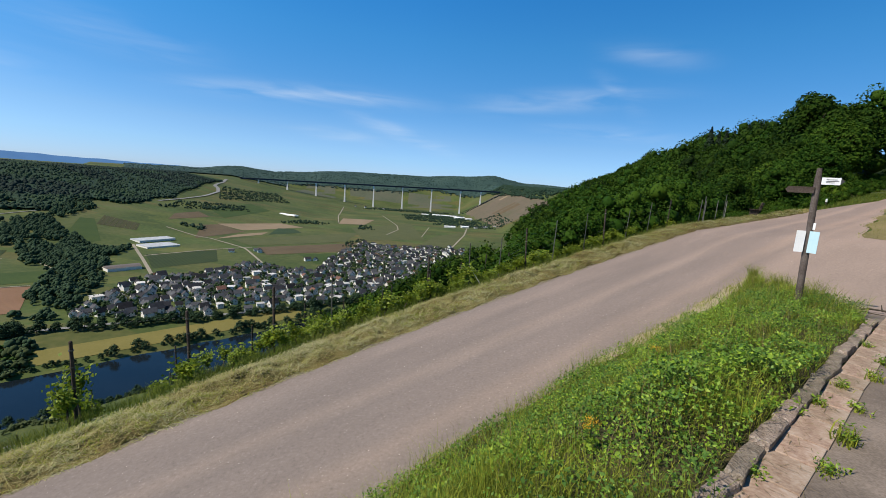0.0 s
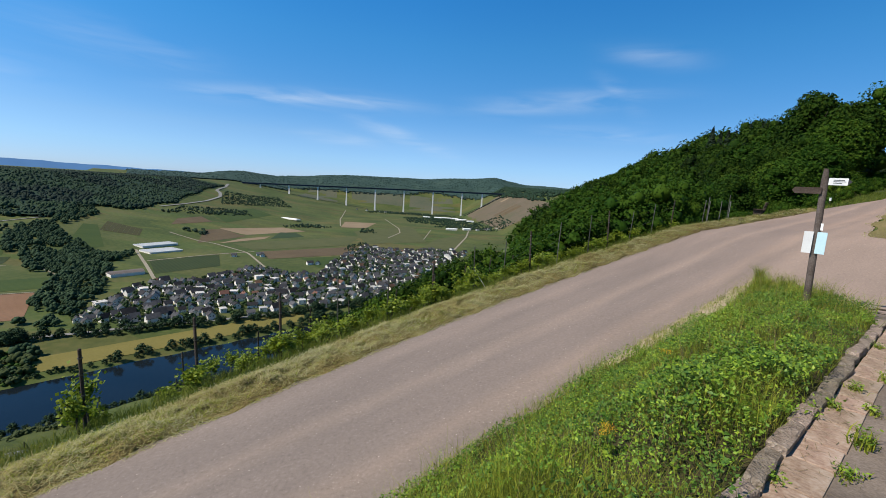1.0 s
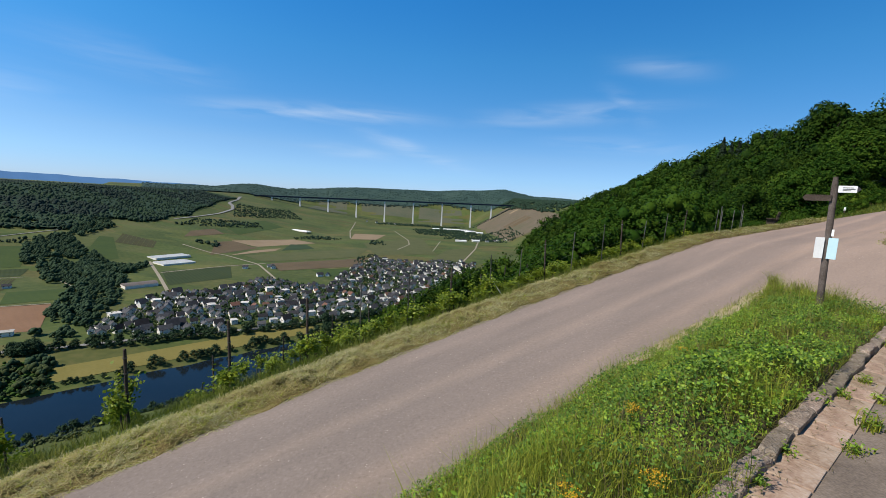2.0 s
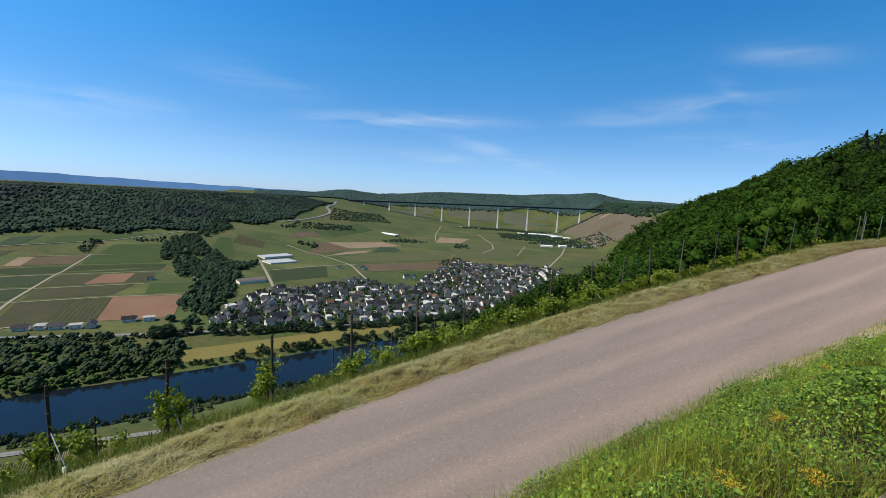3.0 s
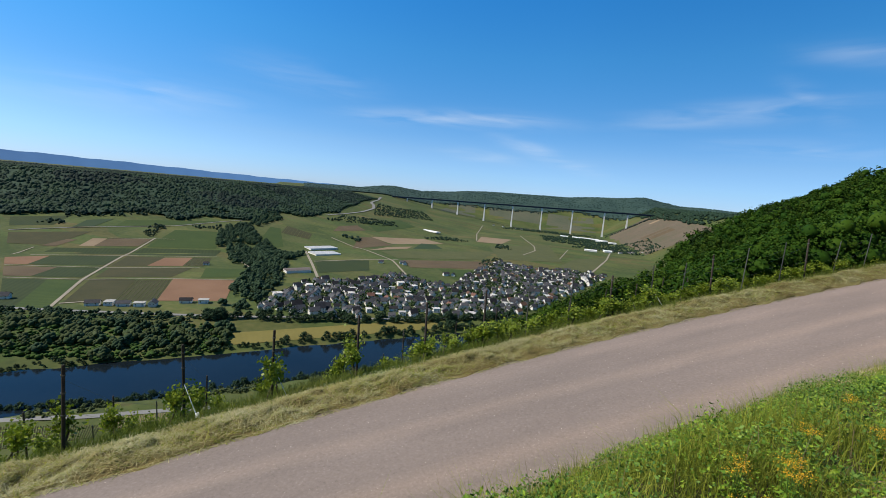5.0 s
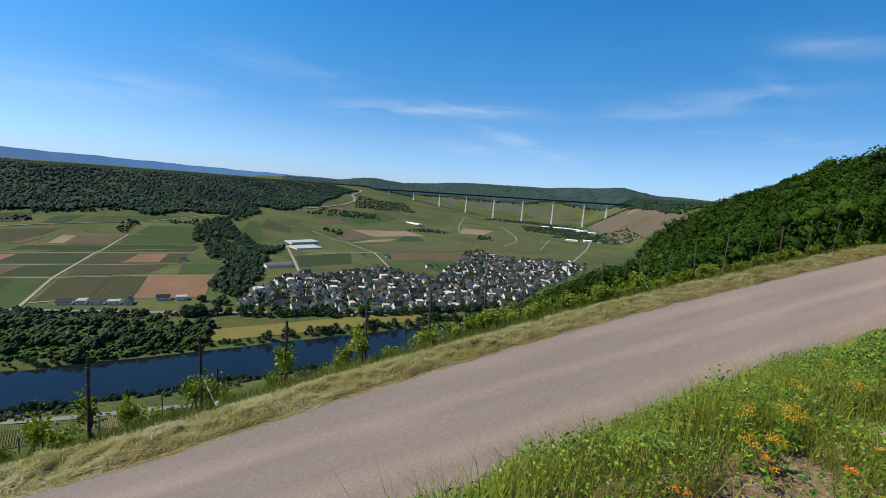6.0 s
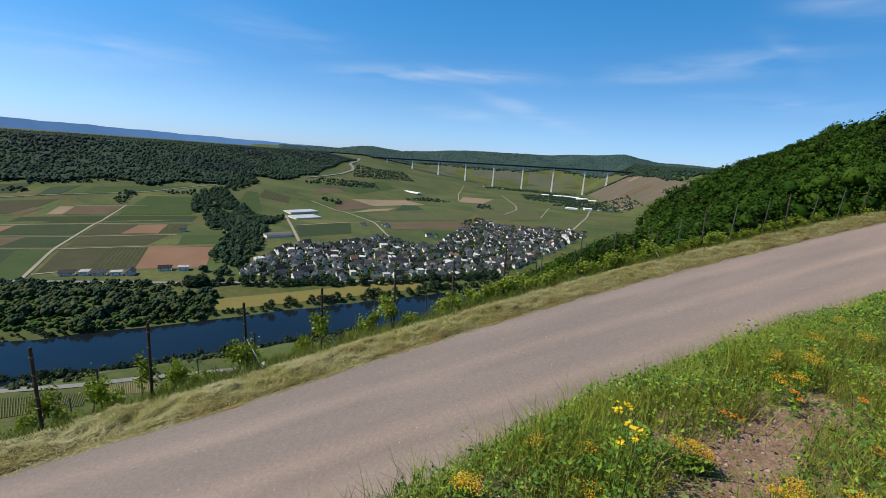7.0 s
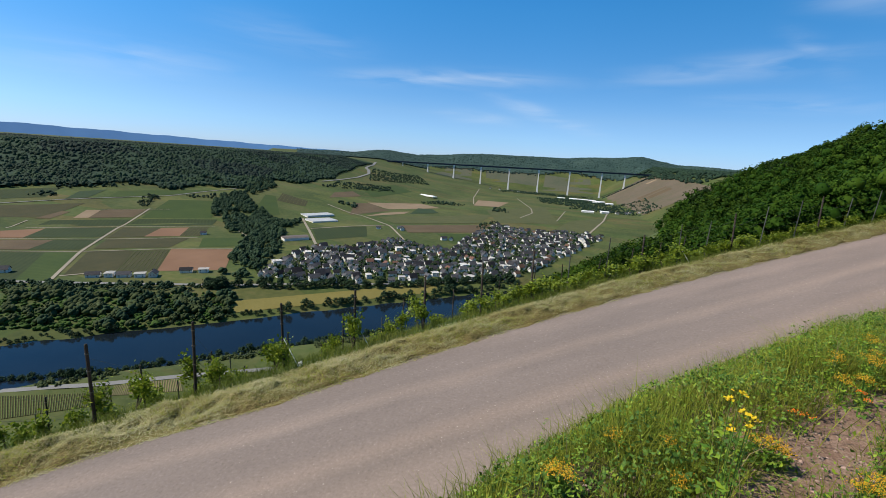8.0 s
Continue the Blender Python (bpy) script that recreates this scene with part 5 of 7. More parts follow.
M["pole_wood"] = mat("grey_pole_wood", [(0.052, 0.04, 0.034), (0.095, 0.076, 0.067), (0.155, 0.133, 0.12)], 4, 50, 0.9, 0.5, 0.008)
M["steel"] = mat("galvanised_steel", [(0.095, 0.095, 0.086), (0.146, 0.142, 0.133)], 5, 60, 0.5, 0.2, 0.002, metal=0.6, vary=0.3)
M["stone"] = mat("kerb_stone", [(0.0675, 0.054, 0.0405), (0.189, 0.1485, 0.1148), (0.297, 0.243, 0.1958), (0.567, 0.513, 0.4455)], 9, 45, 0.95, 1.0, 0.03, vary=0.3, contrast=0.9)
M["slab"] = mat("sandstone_slab", [(0.232, 0.155, 0.112), (0.327, 0.241, 0.181), (0.396, 0.318, 0.258)], 3.5, 40, 0.9, 0.5, 0.008, vary=0.15)
M["layby"] = mat("dark_asphalt", [(0.1133, 0.09, 0.0738), (0.1705, 0.138, 0.1125), (0.2464, 0.198, 0.1629)], 2, 60, 0.9, 0.6, 0.006)
M["sand"] = mat("pale_sand", [(0.284, 0.224, 0.146), (0.387, 0.318, 0.215)], 4, 50, 0.95, 0.6, 0.01)
M["soil"] = mat("bare_soil", [(0.129, 0.077, 0.052), (0.215, 0.138, 0.099), (0.31, 0.215, 0.163)], 5, 60, 0.95, 0.8, 0.015)
M["pebble"] = mat("pebbles", [(0.215, 0.146, 0.112), (0.344, 0.258, 0.215)], 8, 60, 0.9, 0.4, 0.004, island=0.4)
M["white_plate"] = mat("white_enamel", [(0.72, 0.73, 0.74), (0.8, 0.81, 0.82)], 4, 40, 0.4, 0.05, 0.001)
M["blue_plate"] = mat("pale_blue_sheet", [(0.42, 0.62, 0.7), (0.5, 0.68, 0.75)], 4, 40, 0.35, 0.05, 0.001)
M["ink"] = mat("dark_ink", [(0.03, 0.03, 0.035), (0.05, 0.05, 0.055)], 4, 40, 0.6, 0)
M["yellow"] = mat("yellow_petals", [(0.62, 0.42, 0.01), (0.75, 0.55, 0.02)], 30, 90, 0.6, 0, island=0.2, trans=0.2)
M["gold"] = mat("golden_umbels", [(0.5, 0.27, 0.01), (0.62, 0.38, 0.02)], 30, 90, 0.6, 0, island=0.25, trans=0.2)
M["orange"] = mat("orange_petals", [(0.7, 0.16, 0.01), (0.8, 0.24, 0.02)], 30, 90, 0.6, 0, island=0.2, trans=0.2)


def asphalt_wear():
    """Pale dusty wheel lines and darker worn strips along the road, over the grain of the asphalt."""
    m = M["asphalt"]
    N, L = m.node_tree.nodes, m.node_tree.links
    bsdf = N["Principled BSDF"]
    old = bsdf.inputs["Base Color"].links[0].from_socket
    tc = N.new("ShaderNodeTexCoord")
    rot = N.new("ShaderNodeMapping")
    rot.vector_type = "POINT"
    rot.inputs["Rotation"].default_value = (0, 0, -math.atan2(S_DIR[1], S_DIR[0]))
    L.new(tc.outputs["Object"], rot.inputs["Vector"])
    stretch = N.new("ShaderNodeMapping")
    stretch.inputs["Scale"].default_value = (0.3, 1.6, 1)
    L.new(rot.outputs[0], stretch.inputs["Vector"])
    ns = N.new("ShaderNodeTexNoise")
    ns.inputs["Scale"].default_value, ns.inputs["Detail"].default_value = 1.0, 6
    L.new(stretch.outputs[0], ns.inputs["Vector"])
    rp = N.new("ShaderNodeValToRGB")
    e = rp.color_ramp.elements
    e[0].position, e[0].color = 0.3, (0.94, 0.935, 0.93, 1)
    e[1].position, e[1].color = 0.7, (1.1, 1.09, 1.08, 1)
    L.new(ns.outputs["Fac"], rp.inputs["Fac"])
    sep = N.new("ShaderNodeSeparateXYZ")
    L.new(rot.outputs[0], sep.inputs[0])
    wob = N.new("ShaderNodeMath")
    wob.operation = "MULTIPLY_ADD"
    wob.inputs[1].default_value = 0.55
    L.new(ns.outputs["Fac"], wob.inputs[0])
    L.new(sep.outputs["Y"], wob.inputs[2])
    line = N.new("ShaderNodeValToRGB")
    mr = N.new("ShaderNodeMapRange")
    mr.inputs["From Min"].default_value, mr.inputs["From Max"].default_value = 4.0, 9.0
    L.new(wob.outputs[0], mr.inputs["Value"])
    L.new(mr.outputs[0], line.inputs["Fac"])
    el = line.color_ramp.elements
    el[0].position, el[0].color = 0.0, (1.22, 1.17, 1.11, 1)
    el[1].position, el[1].color = 1.0, (0.95, 0.95, 0.95, 1)
    for p, c in ((0.07, (1.0, 0.98, 0.95)), (0.145, (1.22, 1.16, 1.09)), (0.22, (0.97, 0.96, 0.95)), (0.36, (0.95, 0.945, 0.94)), (0.42, (1.2, 1.16, 1.11)), (0.49, (0.95, 0.945, 0.94)), (0.6, (0.95, 0.945, 0.94)), (0.7, (1.06, 1.04, 1.02)), (0.8, (0.96, 0.96, 0.96))):
        n = el.new(p)
        n.color = (*c, 1)
    dust = N.new("ShaderNodeValToRGB")
    md = N.new("ShaderNodeMapRange")
    md.inputs["From Min"].default_value, md.inputs["From Max"].default_value = 6.0, 30.0
    wd = N.new("ShaderNodeMath")
    wd.operation = "MULTIPLY_ADD"
    wd.inputs[1].default_value = 6.0
    L.new(ns.outputs["Fac"], wd.inputs[0])
    L.new(sep.outputs["X"], wd.inputs[2])
    L.new(wd.outputs[0], md.inputs["Value"])
    L.new(md.outputs[0], dust.inputs["Fac"])
    dust.color_ramp.elements[0].color = (1, 1, 1, 1)
    dust.color_ramp.elements[1].color = (1.38, 1.26, 1.18, 1)
    out = old
    for src in (rp.outputs["Color"], line.outputs["Color"], dust.outputs["Color"]):
        mx = N.new("ShaderNodeMix")
        mx.data_type, mx.blend_type = "RGBA", "MULTIPLY"
        mx.inputs["Factor"].default_value = 1.0
        L.new(out, mx.inputs["A"])
        L.new(src, mx.inputs["B"])
        out = mx.outputs["Result"]
    L.new(out, bsdf.inputs["Base Color"])


asphalt_wear()

# junction, lay-by, sand and soil
tagged(sheet("junction", 10.8, 20.5, 80, lambda s: np.full_like(s, -12.0), lambda s: np.minimum(bank_edge(s) + 0.03, near_edge(s) + 0.05), 60, 0.024, M["asphalt"]), "pale dusty asphalt where a side road joins", "road", kind="structure")
tagged(sheet("pavement", 1.2, 10.85, 60, lambda s: np.full_like(s, -9.0), lambda s: 0.545 + 0.026 * s + 0.9 * sstep(8.9, 9.6, s), 50, 0.012, M["layby"]), "dark cracked asphalt of the lay-by", "pavement", kind="structure")
tagged(sheet("sand_edge", 6.2, 13.0, 60, lambda s: near_edge(s) - 0.42 * np.sin((s - 6.2) / 6.8 * math.pi) - 0.03 * np.sin(s * 7), lambda s: near_edge(s) + 0.05 + 0.04 * np.sin(s * 5), 8, 0.03, M["sand"]), "pale sandy edge beside the road", "sand", kind="structure")


M["dry_ground"] = mat("dry_grass_ground", [(0.12, 0.099, 0.039), (0.172, 0.142, 0.052), (0.224, 0.172, 0.077)], 0.6, 12, 0.95, 0.5, 0.03)
tagged(sheet("grass_patch", 17.6, 58, 80, lambda s: np.full_like(s, -14.0), lambda s: near_edge(s) - 0.05 + 0.12 * np.sin(s * 1.3) - 4.0 * sstep(19.5, 17.6, s), 40, 0.03, M["dry_ground"]), "dry yellowish grass beside the junction", "grass", kind="structure")


M["turf"] = mat("rough_turf", [(0.04, 0.055, 0.014), (0.065, 0.08, 0.022), (0.10, 0.10, 0.035)], 0.8, 22, 0.95, 0.8, 0.03)
tagged(sheet("turf", -14, 1.25, 90, lambda s: np.full_like(s, -14.0), lambda s: np.minimum(bank_edge(s) - 0.5, near_edge(s) - 0.1), 60, 0.006, M["turf"]), "rough turf above the bank", "grass", kind="structure")
# mossy earth, its colour darkened so gaps between weeds read as shadow
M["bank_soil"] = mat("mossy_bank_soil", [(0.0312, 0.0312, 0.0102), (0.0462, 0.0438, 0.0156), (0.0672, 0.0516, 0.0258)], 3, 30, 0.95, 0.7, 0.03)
tagged(sheet("bank", -6, 12.85, 160, lambda s: bank_edge(s) - 0.7 * sstep(2.2, 1.6, s), near_edge, 30, 0.012, M["bank_soil"]), "mossy earth bank, darkened for the shade under the grass", "bank", kind="structure")
tagged(sheet("bare_ground", -2.4, 2.0, 60, lambda s: np.full_like(s, -2.5), lambda s: 0.88 + 0.05 * np.sin(s * 5.2) - 0.62 * sstep(-0.9, -2.2, s), 50, 0.02, M["soil"]), "bare reddish stony soil", "soil", kind="structure")


def blades(s, w, h, width, lean, rng, name, material, label, lift=0.0, category="grass"):
    """Curved tapering blades standing on the land at road coordinates s, w."""
    n = len(s)
    x, y = to_xy(s, w)
    z = height(x, y) + lift
    a = rng.uniform(0, 2 * math.pi, n)
    dx, dy = np.cos(a), np.sin(a)
    off = lean * h * rng.uniform(0.2, 1.0, n)
    b = rng.uniform(0, 2 * math.pi, n)
    px, py = np.cos(b) * width / 2, np.sin(b) * width / 2
    v = np.empty((n, 5, 3))
    v[:, 0] = np.column_stack([x - px, y - py, z - 0.02])
    v[:, 1] = np.column_stack([x + px, y + py, z - 0.02])
    mx, my, mz = x + dx * off * 0.35, y + dy * off * 0.35, z + h * 0.6
    v[:, 2] = np.column_stack([mx + px * 0.8, my + py * 0.8, mz])
    v[:, 3] = np.column_stack([mx - px * 0.8, my - py * 0.8, mz])
    v[:, 4] = np.column_stack([x + dx * off, y + dy * off, z + h * np.clip(1 - 0.25 * off / h, 0.5, 1)])
    o = np.arange(n)[:, None] * 5
    f = np.concatenate([o + np.array([0, 1, 2]), o + np.array([0, 2, 3]), o + np.array([3, 2, 4])])
    return tagged(add_mesh(name, v.reshape(-1, 3), f, material), label, category, kind="stuff")


def bank_points(rng, n, s0=-6.0, s1=12.9):
    s = rng.uniform(s0, s1, n)
    lo = bank_edge(s) - 0.95 * sstep(2.2, 1.6, s) - 0.2 * np.clip(noise2(s, s * 0, 0.3, 4) + 0.15, 0, 1) * (s > 2) * (s < 9.5)
    w = lo + (near_edge(s) - 0.02 - lo) * rng.uniform(0, 1, n) ** 0.9
    keep = lo < near_edge(s)
    sandy = (s > 6.4) & (w > near_edge(s) - 0.42 * np.sin(np.clip((s - 6.2) / 6.8, 0, 1) * math.pi))
    keep &= ~(sandy & (rng.uniform(size=n) < 0.985))
    c = (s + 0.9) * 0.25 + 0.38
    bare = ((s + 0.85) / 1.05) ** 2 + ((w - c) / 0.2) ** 2 < 1 + 0.35 * noise2(s, w, 0.2, 6)
    keep &= ~(bare & (rng.uniform(size=n) < 0.93))
    return s[keep], w[keep]


def canopy(s, w):
    """How high the weeds of the bank stand: low mounds with hollows between, thinner towards the tip and the lower end."""
    h = 0.2 + 0.17 * noise2(s, w, 0.42, 3) + 0.11 * noise2(s, w, 0.16, 8) + 0.05 * np.exp(-((s - 4.6) / 1.6) ** 2 - ((w - 1.45) / 0.5) ** 2)
    h = h * np.interp(near_edge(s) - w, [0.0, 0.2, 0.5], [0.55, 0.95, 1.05])
    return np.clip(h * 1.15 - 0.03, 0.02, 0.5) * np.interp(s, [-3.5, -1.5], [0.75, 1.0])


def build_bank():
    rng = np.random.default_rng(51)
    s, w = bank_points(rng, 42000)
    s2, w2 = bank_points(rng, 30000, -4.0, 2.0)
    s, w = np.concatenate([s, s2]), np.concatenate([w, w2])
    tip = np.interp(s, [8, 11], [0.95, 1.5])
    blades(s, w, canopy(s, w) * rng.uniform(0.4, 1.25, len(s)) * tip, rng.uniform(0.0025, 0.006, len(s)), 1.3, rng, "grass", M["blade"], "green grass on the roadside bank")
    s, w = bank_points(rng, 5000, -2.6, 12.9)
    k = rng.uniform(size=len(s)) < np.where(near_edge(s) - w < 0.7, 0.6, 0.3)
    s, w = s[k], w[k]
    blades(s, w, rng.uniform(0.18, 0.6, len(s)), rng.uniform(0.002, 0.004, len(s)), 0.6, rng, "dry_grass", M["dry_blade"], "thin dry flowering grass stalks")
    s, w = bank_points(rng, 60000, -3.0, 12.9)
    k = ((near_edge(s) - w < 0.5) & (noise2(s, w, 0.5, 31) > 0.1)) | (noise2(s, w, 0.7, 21) > 0.62)
    s, w = s[k][:7000], w[k][:7000]
    blades(s, w, rng.uniform(0.15, 0.58, len(s)), rng.uniform(0.002, 0.0045, len(s)), 0.8, rng, "tall_grass", M["blade"], "thin tall grass along the road side of the bank")
    # thin upright grass, thick along the lower end of the bank
    s, w = bank_points(rng, 16000, -4.5, 2.5)
    k = noise2(s, w, 0.4, 17) > -0.35
    s, w = s[k], w[k]
    blades(s, w, rng.uniform(0.14, 0.42, len(s)), rng.uniform(0.002, 0.005, len(s)), 0.7, rng, "upright_grass", M["blade"], "thin upright grass on the lower bank")
    # fringe that spills over the road edge
    s = rng.uniform(-6, 12, 5000)
    w = near_edge(s) + rng.normal(size=5000) * 0.06
    k = noise2(s, w, 0.7, 8) > -0.1
    blades(s[k], w[k], rng.uniform(0.04, 0.14, k.sum()), rng.uniform(0.003, 0.007, k.sum()), 1.1, rng, "edge_grass", M["blade"], "low grass at the edge of the asphalt")
    # upright weeds: a thin stem with small leaves all the way up
    s, w = bank_points(rng, 1500, -3.0, 12.9)
    k = (near_edge(s) - w < 0.8) | (noise2(s, w, 0.8, 41) > 0.2)
    s, w = s[k][:620], w[k][:620]
    hh = rng.uniform(0.16, 0.42, len(s))
    blades(s, w, hh, np.full(len(s), 0.004), 0.5, rng, "weed_stems", M["dark_herb"], "thin upright stems of tall weeds", 0, "weeds")
    x, y = to_xy(s, w)
    base = np.column_stack([x, y, height(x, y)])
    m = 22
    t = rng.uniform(0.25, 1.02, (len(s), m))
    a = rng.uniform(0, 2 * math.pi, (len(s), m))
    r = 0.012 + 0.03 * (1.05 - t)
    c = base[:, None] + np.stack([np.cos(a) * r, np.sin(a) * r, t * hh[:, None] * 0.95], -1)
    nr = np.stack([np.cos(a) * 0.5, np.sin(a) * 0.5, np.ones_like(a)], -1) + rng.normal(size=c.shape) * 0.3
    v, f = cards(c.reshape(-1, 3), nr.reshape(-1, 3), rng.uniform(0.007, 0.017, c.shape[0] * m), rng, 0.42, 0.3)
    tagged(add_mesh("weed_leaves", v, f, M["herb"]), "small leaves of tall upright weeds", "weeds", kind="stuff")
    # broad-leaved herbs and brambles, thickest at the top of each mound
    for name, material, n, seed, size, least, label in (("bramble", M["herb"], 36000, 4, 0.0135, 0.0, "bright green bramble and nettle leaves"), ("dark_herbs", M["dark_herb"], 40000, 9, 0.014, -0.1, "dark green leafy weeds"), ("clover", M["herb"], 42000, 14, 0.0095, -0.8, "small leafy weeds in the grass")):
        s, w = bank_points(rng, n * 3)
        clump = noise2(s, w, 0.55, seed)
        if name == "bramble":
            clump = clump + 1.2 * np.exp(-((s - 4.6) / 1.6) ** 2 - ((w - 1.45) / 0.5) ** 2)
        k = np.where(clump > least)[0][:n]
        s, w = s[k], w[k]
        x, y = to_xy(s, w)
        z = height(x, y) + canopy(s, w) * rng.uniform(0.3, 1.08, len(s)) ** 0.6 * np.interp(s, [8, 11], [1.0, 0.6])
        nr = rng.normal(size=(len(s), 3)) * 0.62 + np.array([-0.15, -0.1, 0.75])
        big = 1 + 0.7 * np.exp(-((s - 4.6) / 1.3) ** 2 - ((w - 1.4) / 0.45) ** 2)
        v, f = cards(np.column_stack([x, y, z]), nr, size * rng.uniform(0.55, 1.5, len(s)) * big, rng, 0.55, 0.3)
        tagged(add_mesh(name, v, f, material), label, "weeds", kind="stuff")


build_bank()


def flower(s, w, h, kind, rng):
    """A flowering weed: stems, leaves, and heads of many small petals."""
    x, y = to_xy(s, w)
    top = empty("flower", Matrix.Translation((x, y, float(height(x, y)))))
    heads = {"gold": 7, "yellow": 6, "orange": 3}[kind]
    stems, P, Q = bmesh.new(), [], []
    for i in range(heads):
        a, r = rng.uniform(0, 6.28), rng.uniform(0.015, 0.055)
        tip = np.array([math.cos(a) * r, math.sin(a) * r, h * rng.uniform(0.78, 1.0)])
        bm_rod(stems, (tip[0] * 0.2, tip[1] * 0.2, 0), tuple(tip), 0.0028, 0.0015, 5)
        m = {"gold": 30, "yellow": 12, "orange": 20}[kind]
        spread = {"gold": 0.022, "yellow": 0.010, "orange": 0.014}[kind]
        P.append(tip + rng.normal(size=(m, 3)) * np.array([spread, spread, spread * 0.4]))
        for j in range(10):
            t = rng.uniform(0.15, 0.8)
            Q.append(tip * np.array([t, t, t]) + rng.normal(size=3) * 0.03)
    part("stem", stems, M["dark_herb"], top)
    P, Q = np.concatenate(P), np.array(Q)
    v, f = cards(P, rng.normal(size=P.shape) * 0.5 + np.array([-0.2, -0.2, 1]), np.full(len(P), {"gold": 0.004, "yellow": 0.0075, "orange": 0.0055}[kind]), rng, 0.8, 0.2)
    tagged(add_mesh("blossom", v, f, M[kind], top), kind="stuff")
    v, f = cards(Q, rng.normal(size=Q.shape) * 0.5 + np.array([0, 0, 1]), rng.uniform(0.012, 0.028, len(Q)), rng, 0.4, 0.3)
    tagged(add_mesh("leaf", v, f, M["herb"], top), kind="stuff")
    tagged(top, {"gold": "weed with golden yellow flower clusters on the bank", "yellow": "tall weed with bright yellow flower heads", "orange": "orange flowering plant on stony soil"}[kind], "flower", group="flowers on the bank")


def build_flowers():
    rng = np.random.default_rng(61)
    for s, w, h, kind in ((-2.46, -0.07, 0.94, "yellow"), (0.48, 0.8, 0.34, "gold"), (0.6, 0.9, 0.34, "gold"), (0.24, 0.96, 0.32, "gold"), (-0.02, 0.74, 0.26, "gold"), (0.14, 0.68, 0.28, "gold"), (-1.96, 0.54, 0.22, "gold"), (-2.72, 0.57, 0.22, "gold"), (-2.69, 0.51, 0.22, "gold"), (-2.17, 0.3, 0.22, "gold"), (-1.38, 0.38, 0.22, "gold"), (-1.3, 0.36, 0.18, "gold"), (-1.41, 0.44, 0.22, "gold"), (-2.21, 0.72, 0.2, "gold"), (-1.28, -0.01, 0.24, "gold"), (-1.23, -0.06, 0.24, "gold"), (-1.15, 0.02, 0.22, "gold"),
                          (-0.8, 0.57, 0.2, "orange"), (-0.08, 0.59, 0.22, "orange"), (0.3, 0.35, 0.26, "orange"), (0.7, 0.4, 0.3, "orange"), (1.1, 0.5, 0.3, "orange"), (-0.35, 0.0, 0.26, "orange"), (0.1, 0.1, 0.3, "gold"), (0.3, -0.1, 0.28, "orange"), (-0.9, -0.15, 0.24, "gold"), (0.55, 0.15, 0.3, "gold"), (1.25, 1.15, 0.3, "gold"), (5.2, 2.4, 0.28, "gold"), (1.7, 1.0, 0.32, "gold"), (2.6, 1.6, 0.26, "gold")):
        flower(s, w, h, kind, rng)
    # stones on the bare ground
    n = 2800
    s, w = rng.uniform(-2.6, 1.9, n), rng.uniform(-1.2, 0.6, n)
    x, y = to_xy(s, w)
    z = height(x, y) + 0.02
    V, Fc = [], []
    unit = np.array([(1, 0, 0), (-1, 0, 0), (0, 1, 0), (0, -1, 0), (0, 0, 1), (0, 0, -1)], float)
    tri = np.array([(0, 2, 4), (2, 1, 4), (1, 3, 4), (3, 0, 4), (2, 0, 5), (1, 2, 5), (3, 1, 5), (0, 3, 5)])
    for i in range(n):
        r = 0.005 + 0.02 * rng.uniform() ** 3
        V.append(unit * r * rng.uniform(0.6, 1.3, (6, 3)) * np.array([1, 1, 0.4]) + np.array([x[i], y[i], z[i]]))
        Fc.append(tri + 6 * i)
    tagged(add_mesh("pebbles", np.concatenate(V), np.concatenate(Fc), M["pebble"]), "small reddish stones on bare soil", "stones", kind="stuff")
    n = 500
    s, w = rng.uniform(-2.4, 1.6, n), rng.uniform(-0.5, 0.85, n)
    x, y = to_xy(s, w)
    a, L = rng.uniform(0, 6.28, n), rng.uniform(0.01, 0.06, n)
    cc = np.column_stack([x, y, height(x, y) + 0.028])
    d, sd = np.column_stack([np.cos(a), np.sin(a), rng.normal(size=n) * 0.08]), np.column_stack([-np.sin(a), np.cos(a), np.zeros(n)])
    v = np.stack([cc - d * L[:, None] - sd * 0.0012, cc - d * L[:, None] + sd * 0.0012, cc + d * L[:, None] + sd * 0.0012, cc + d * L[:, None] - sd * 0.0012], 1)
    tagged(add_mesh("dead_stalks", v.reshape(-1, 3), np.arange(n * 4).reshape(n, 4), M["straw"]), "dead stalks lying on the soil", "litter", kind="stuff")
    # sprays of low weeds on the bare ground
    n = 1100
    cx = rng.uniform(-2.6, 1.9, 60)
    cw = rng.uniform(-0.6, 0.95, 60)
    c = rng.integers(0, 60, n)
    s, w = cx[c] + rng.normal(size=n) * 0.07, cw[c] + rng.normal(size=n) * 0.07
    x, y = to_xy(s, w)
    v, f = cards(np.column_stack([x, y, height(x, y) + rng.uniform(0.015, 0.09, n)]), rng.normal(size=(n, 3)) * 0.5 + np.array([0, 0, 1]), rng.uniform(0.007, 0.018, n), rng, 0.5, 0.3)
    tagged(add_mesh("low_weeds", v, f, M["herb"]), "low weeds on stony soil", "weeds", kind="stuff")


build_flowers()


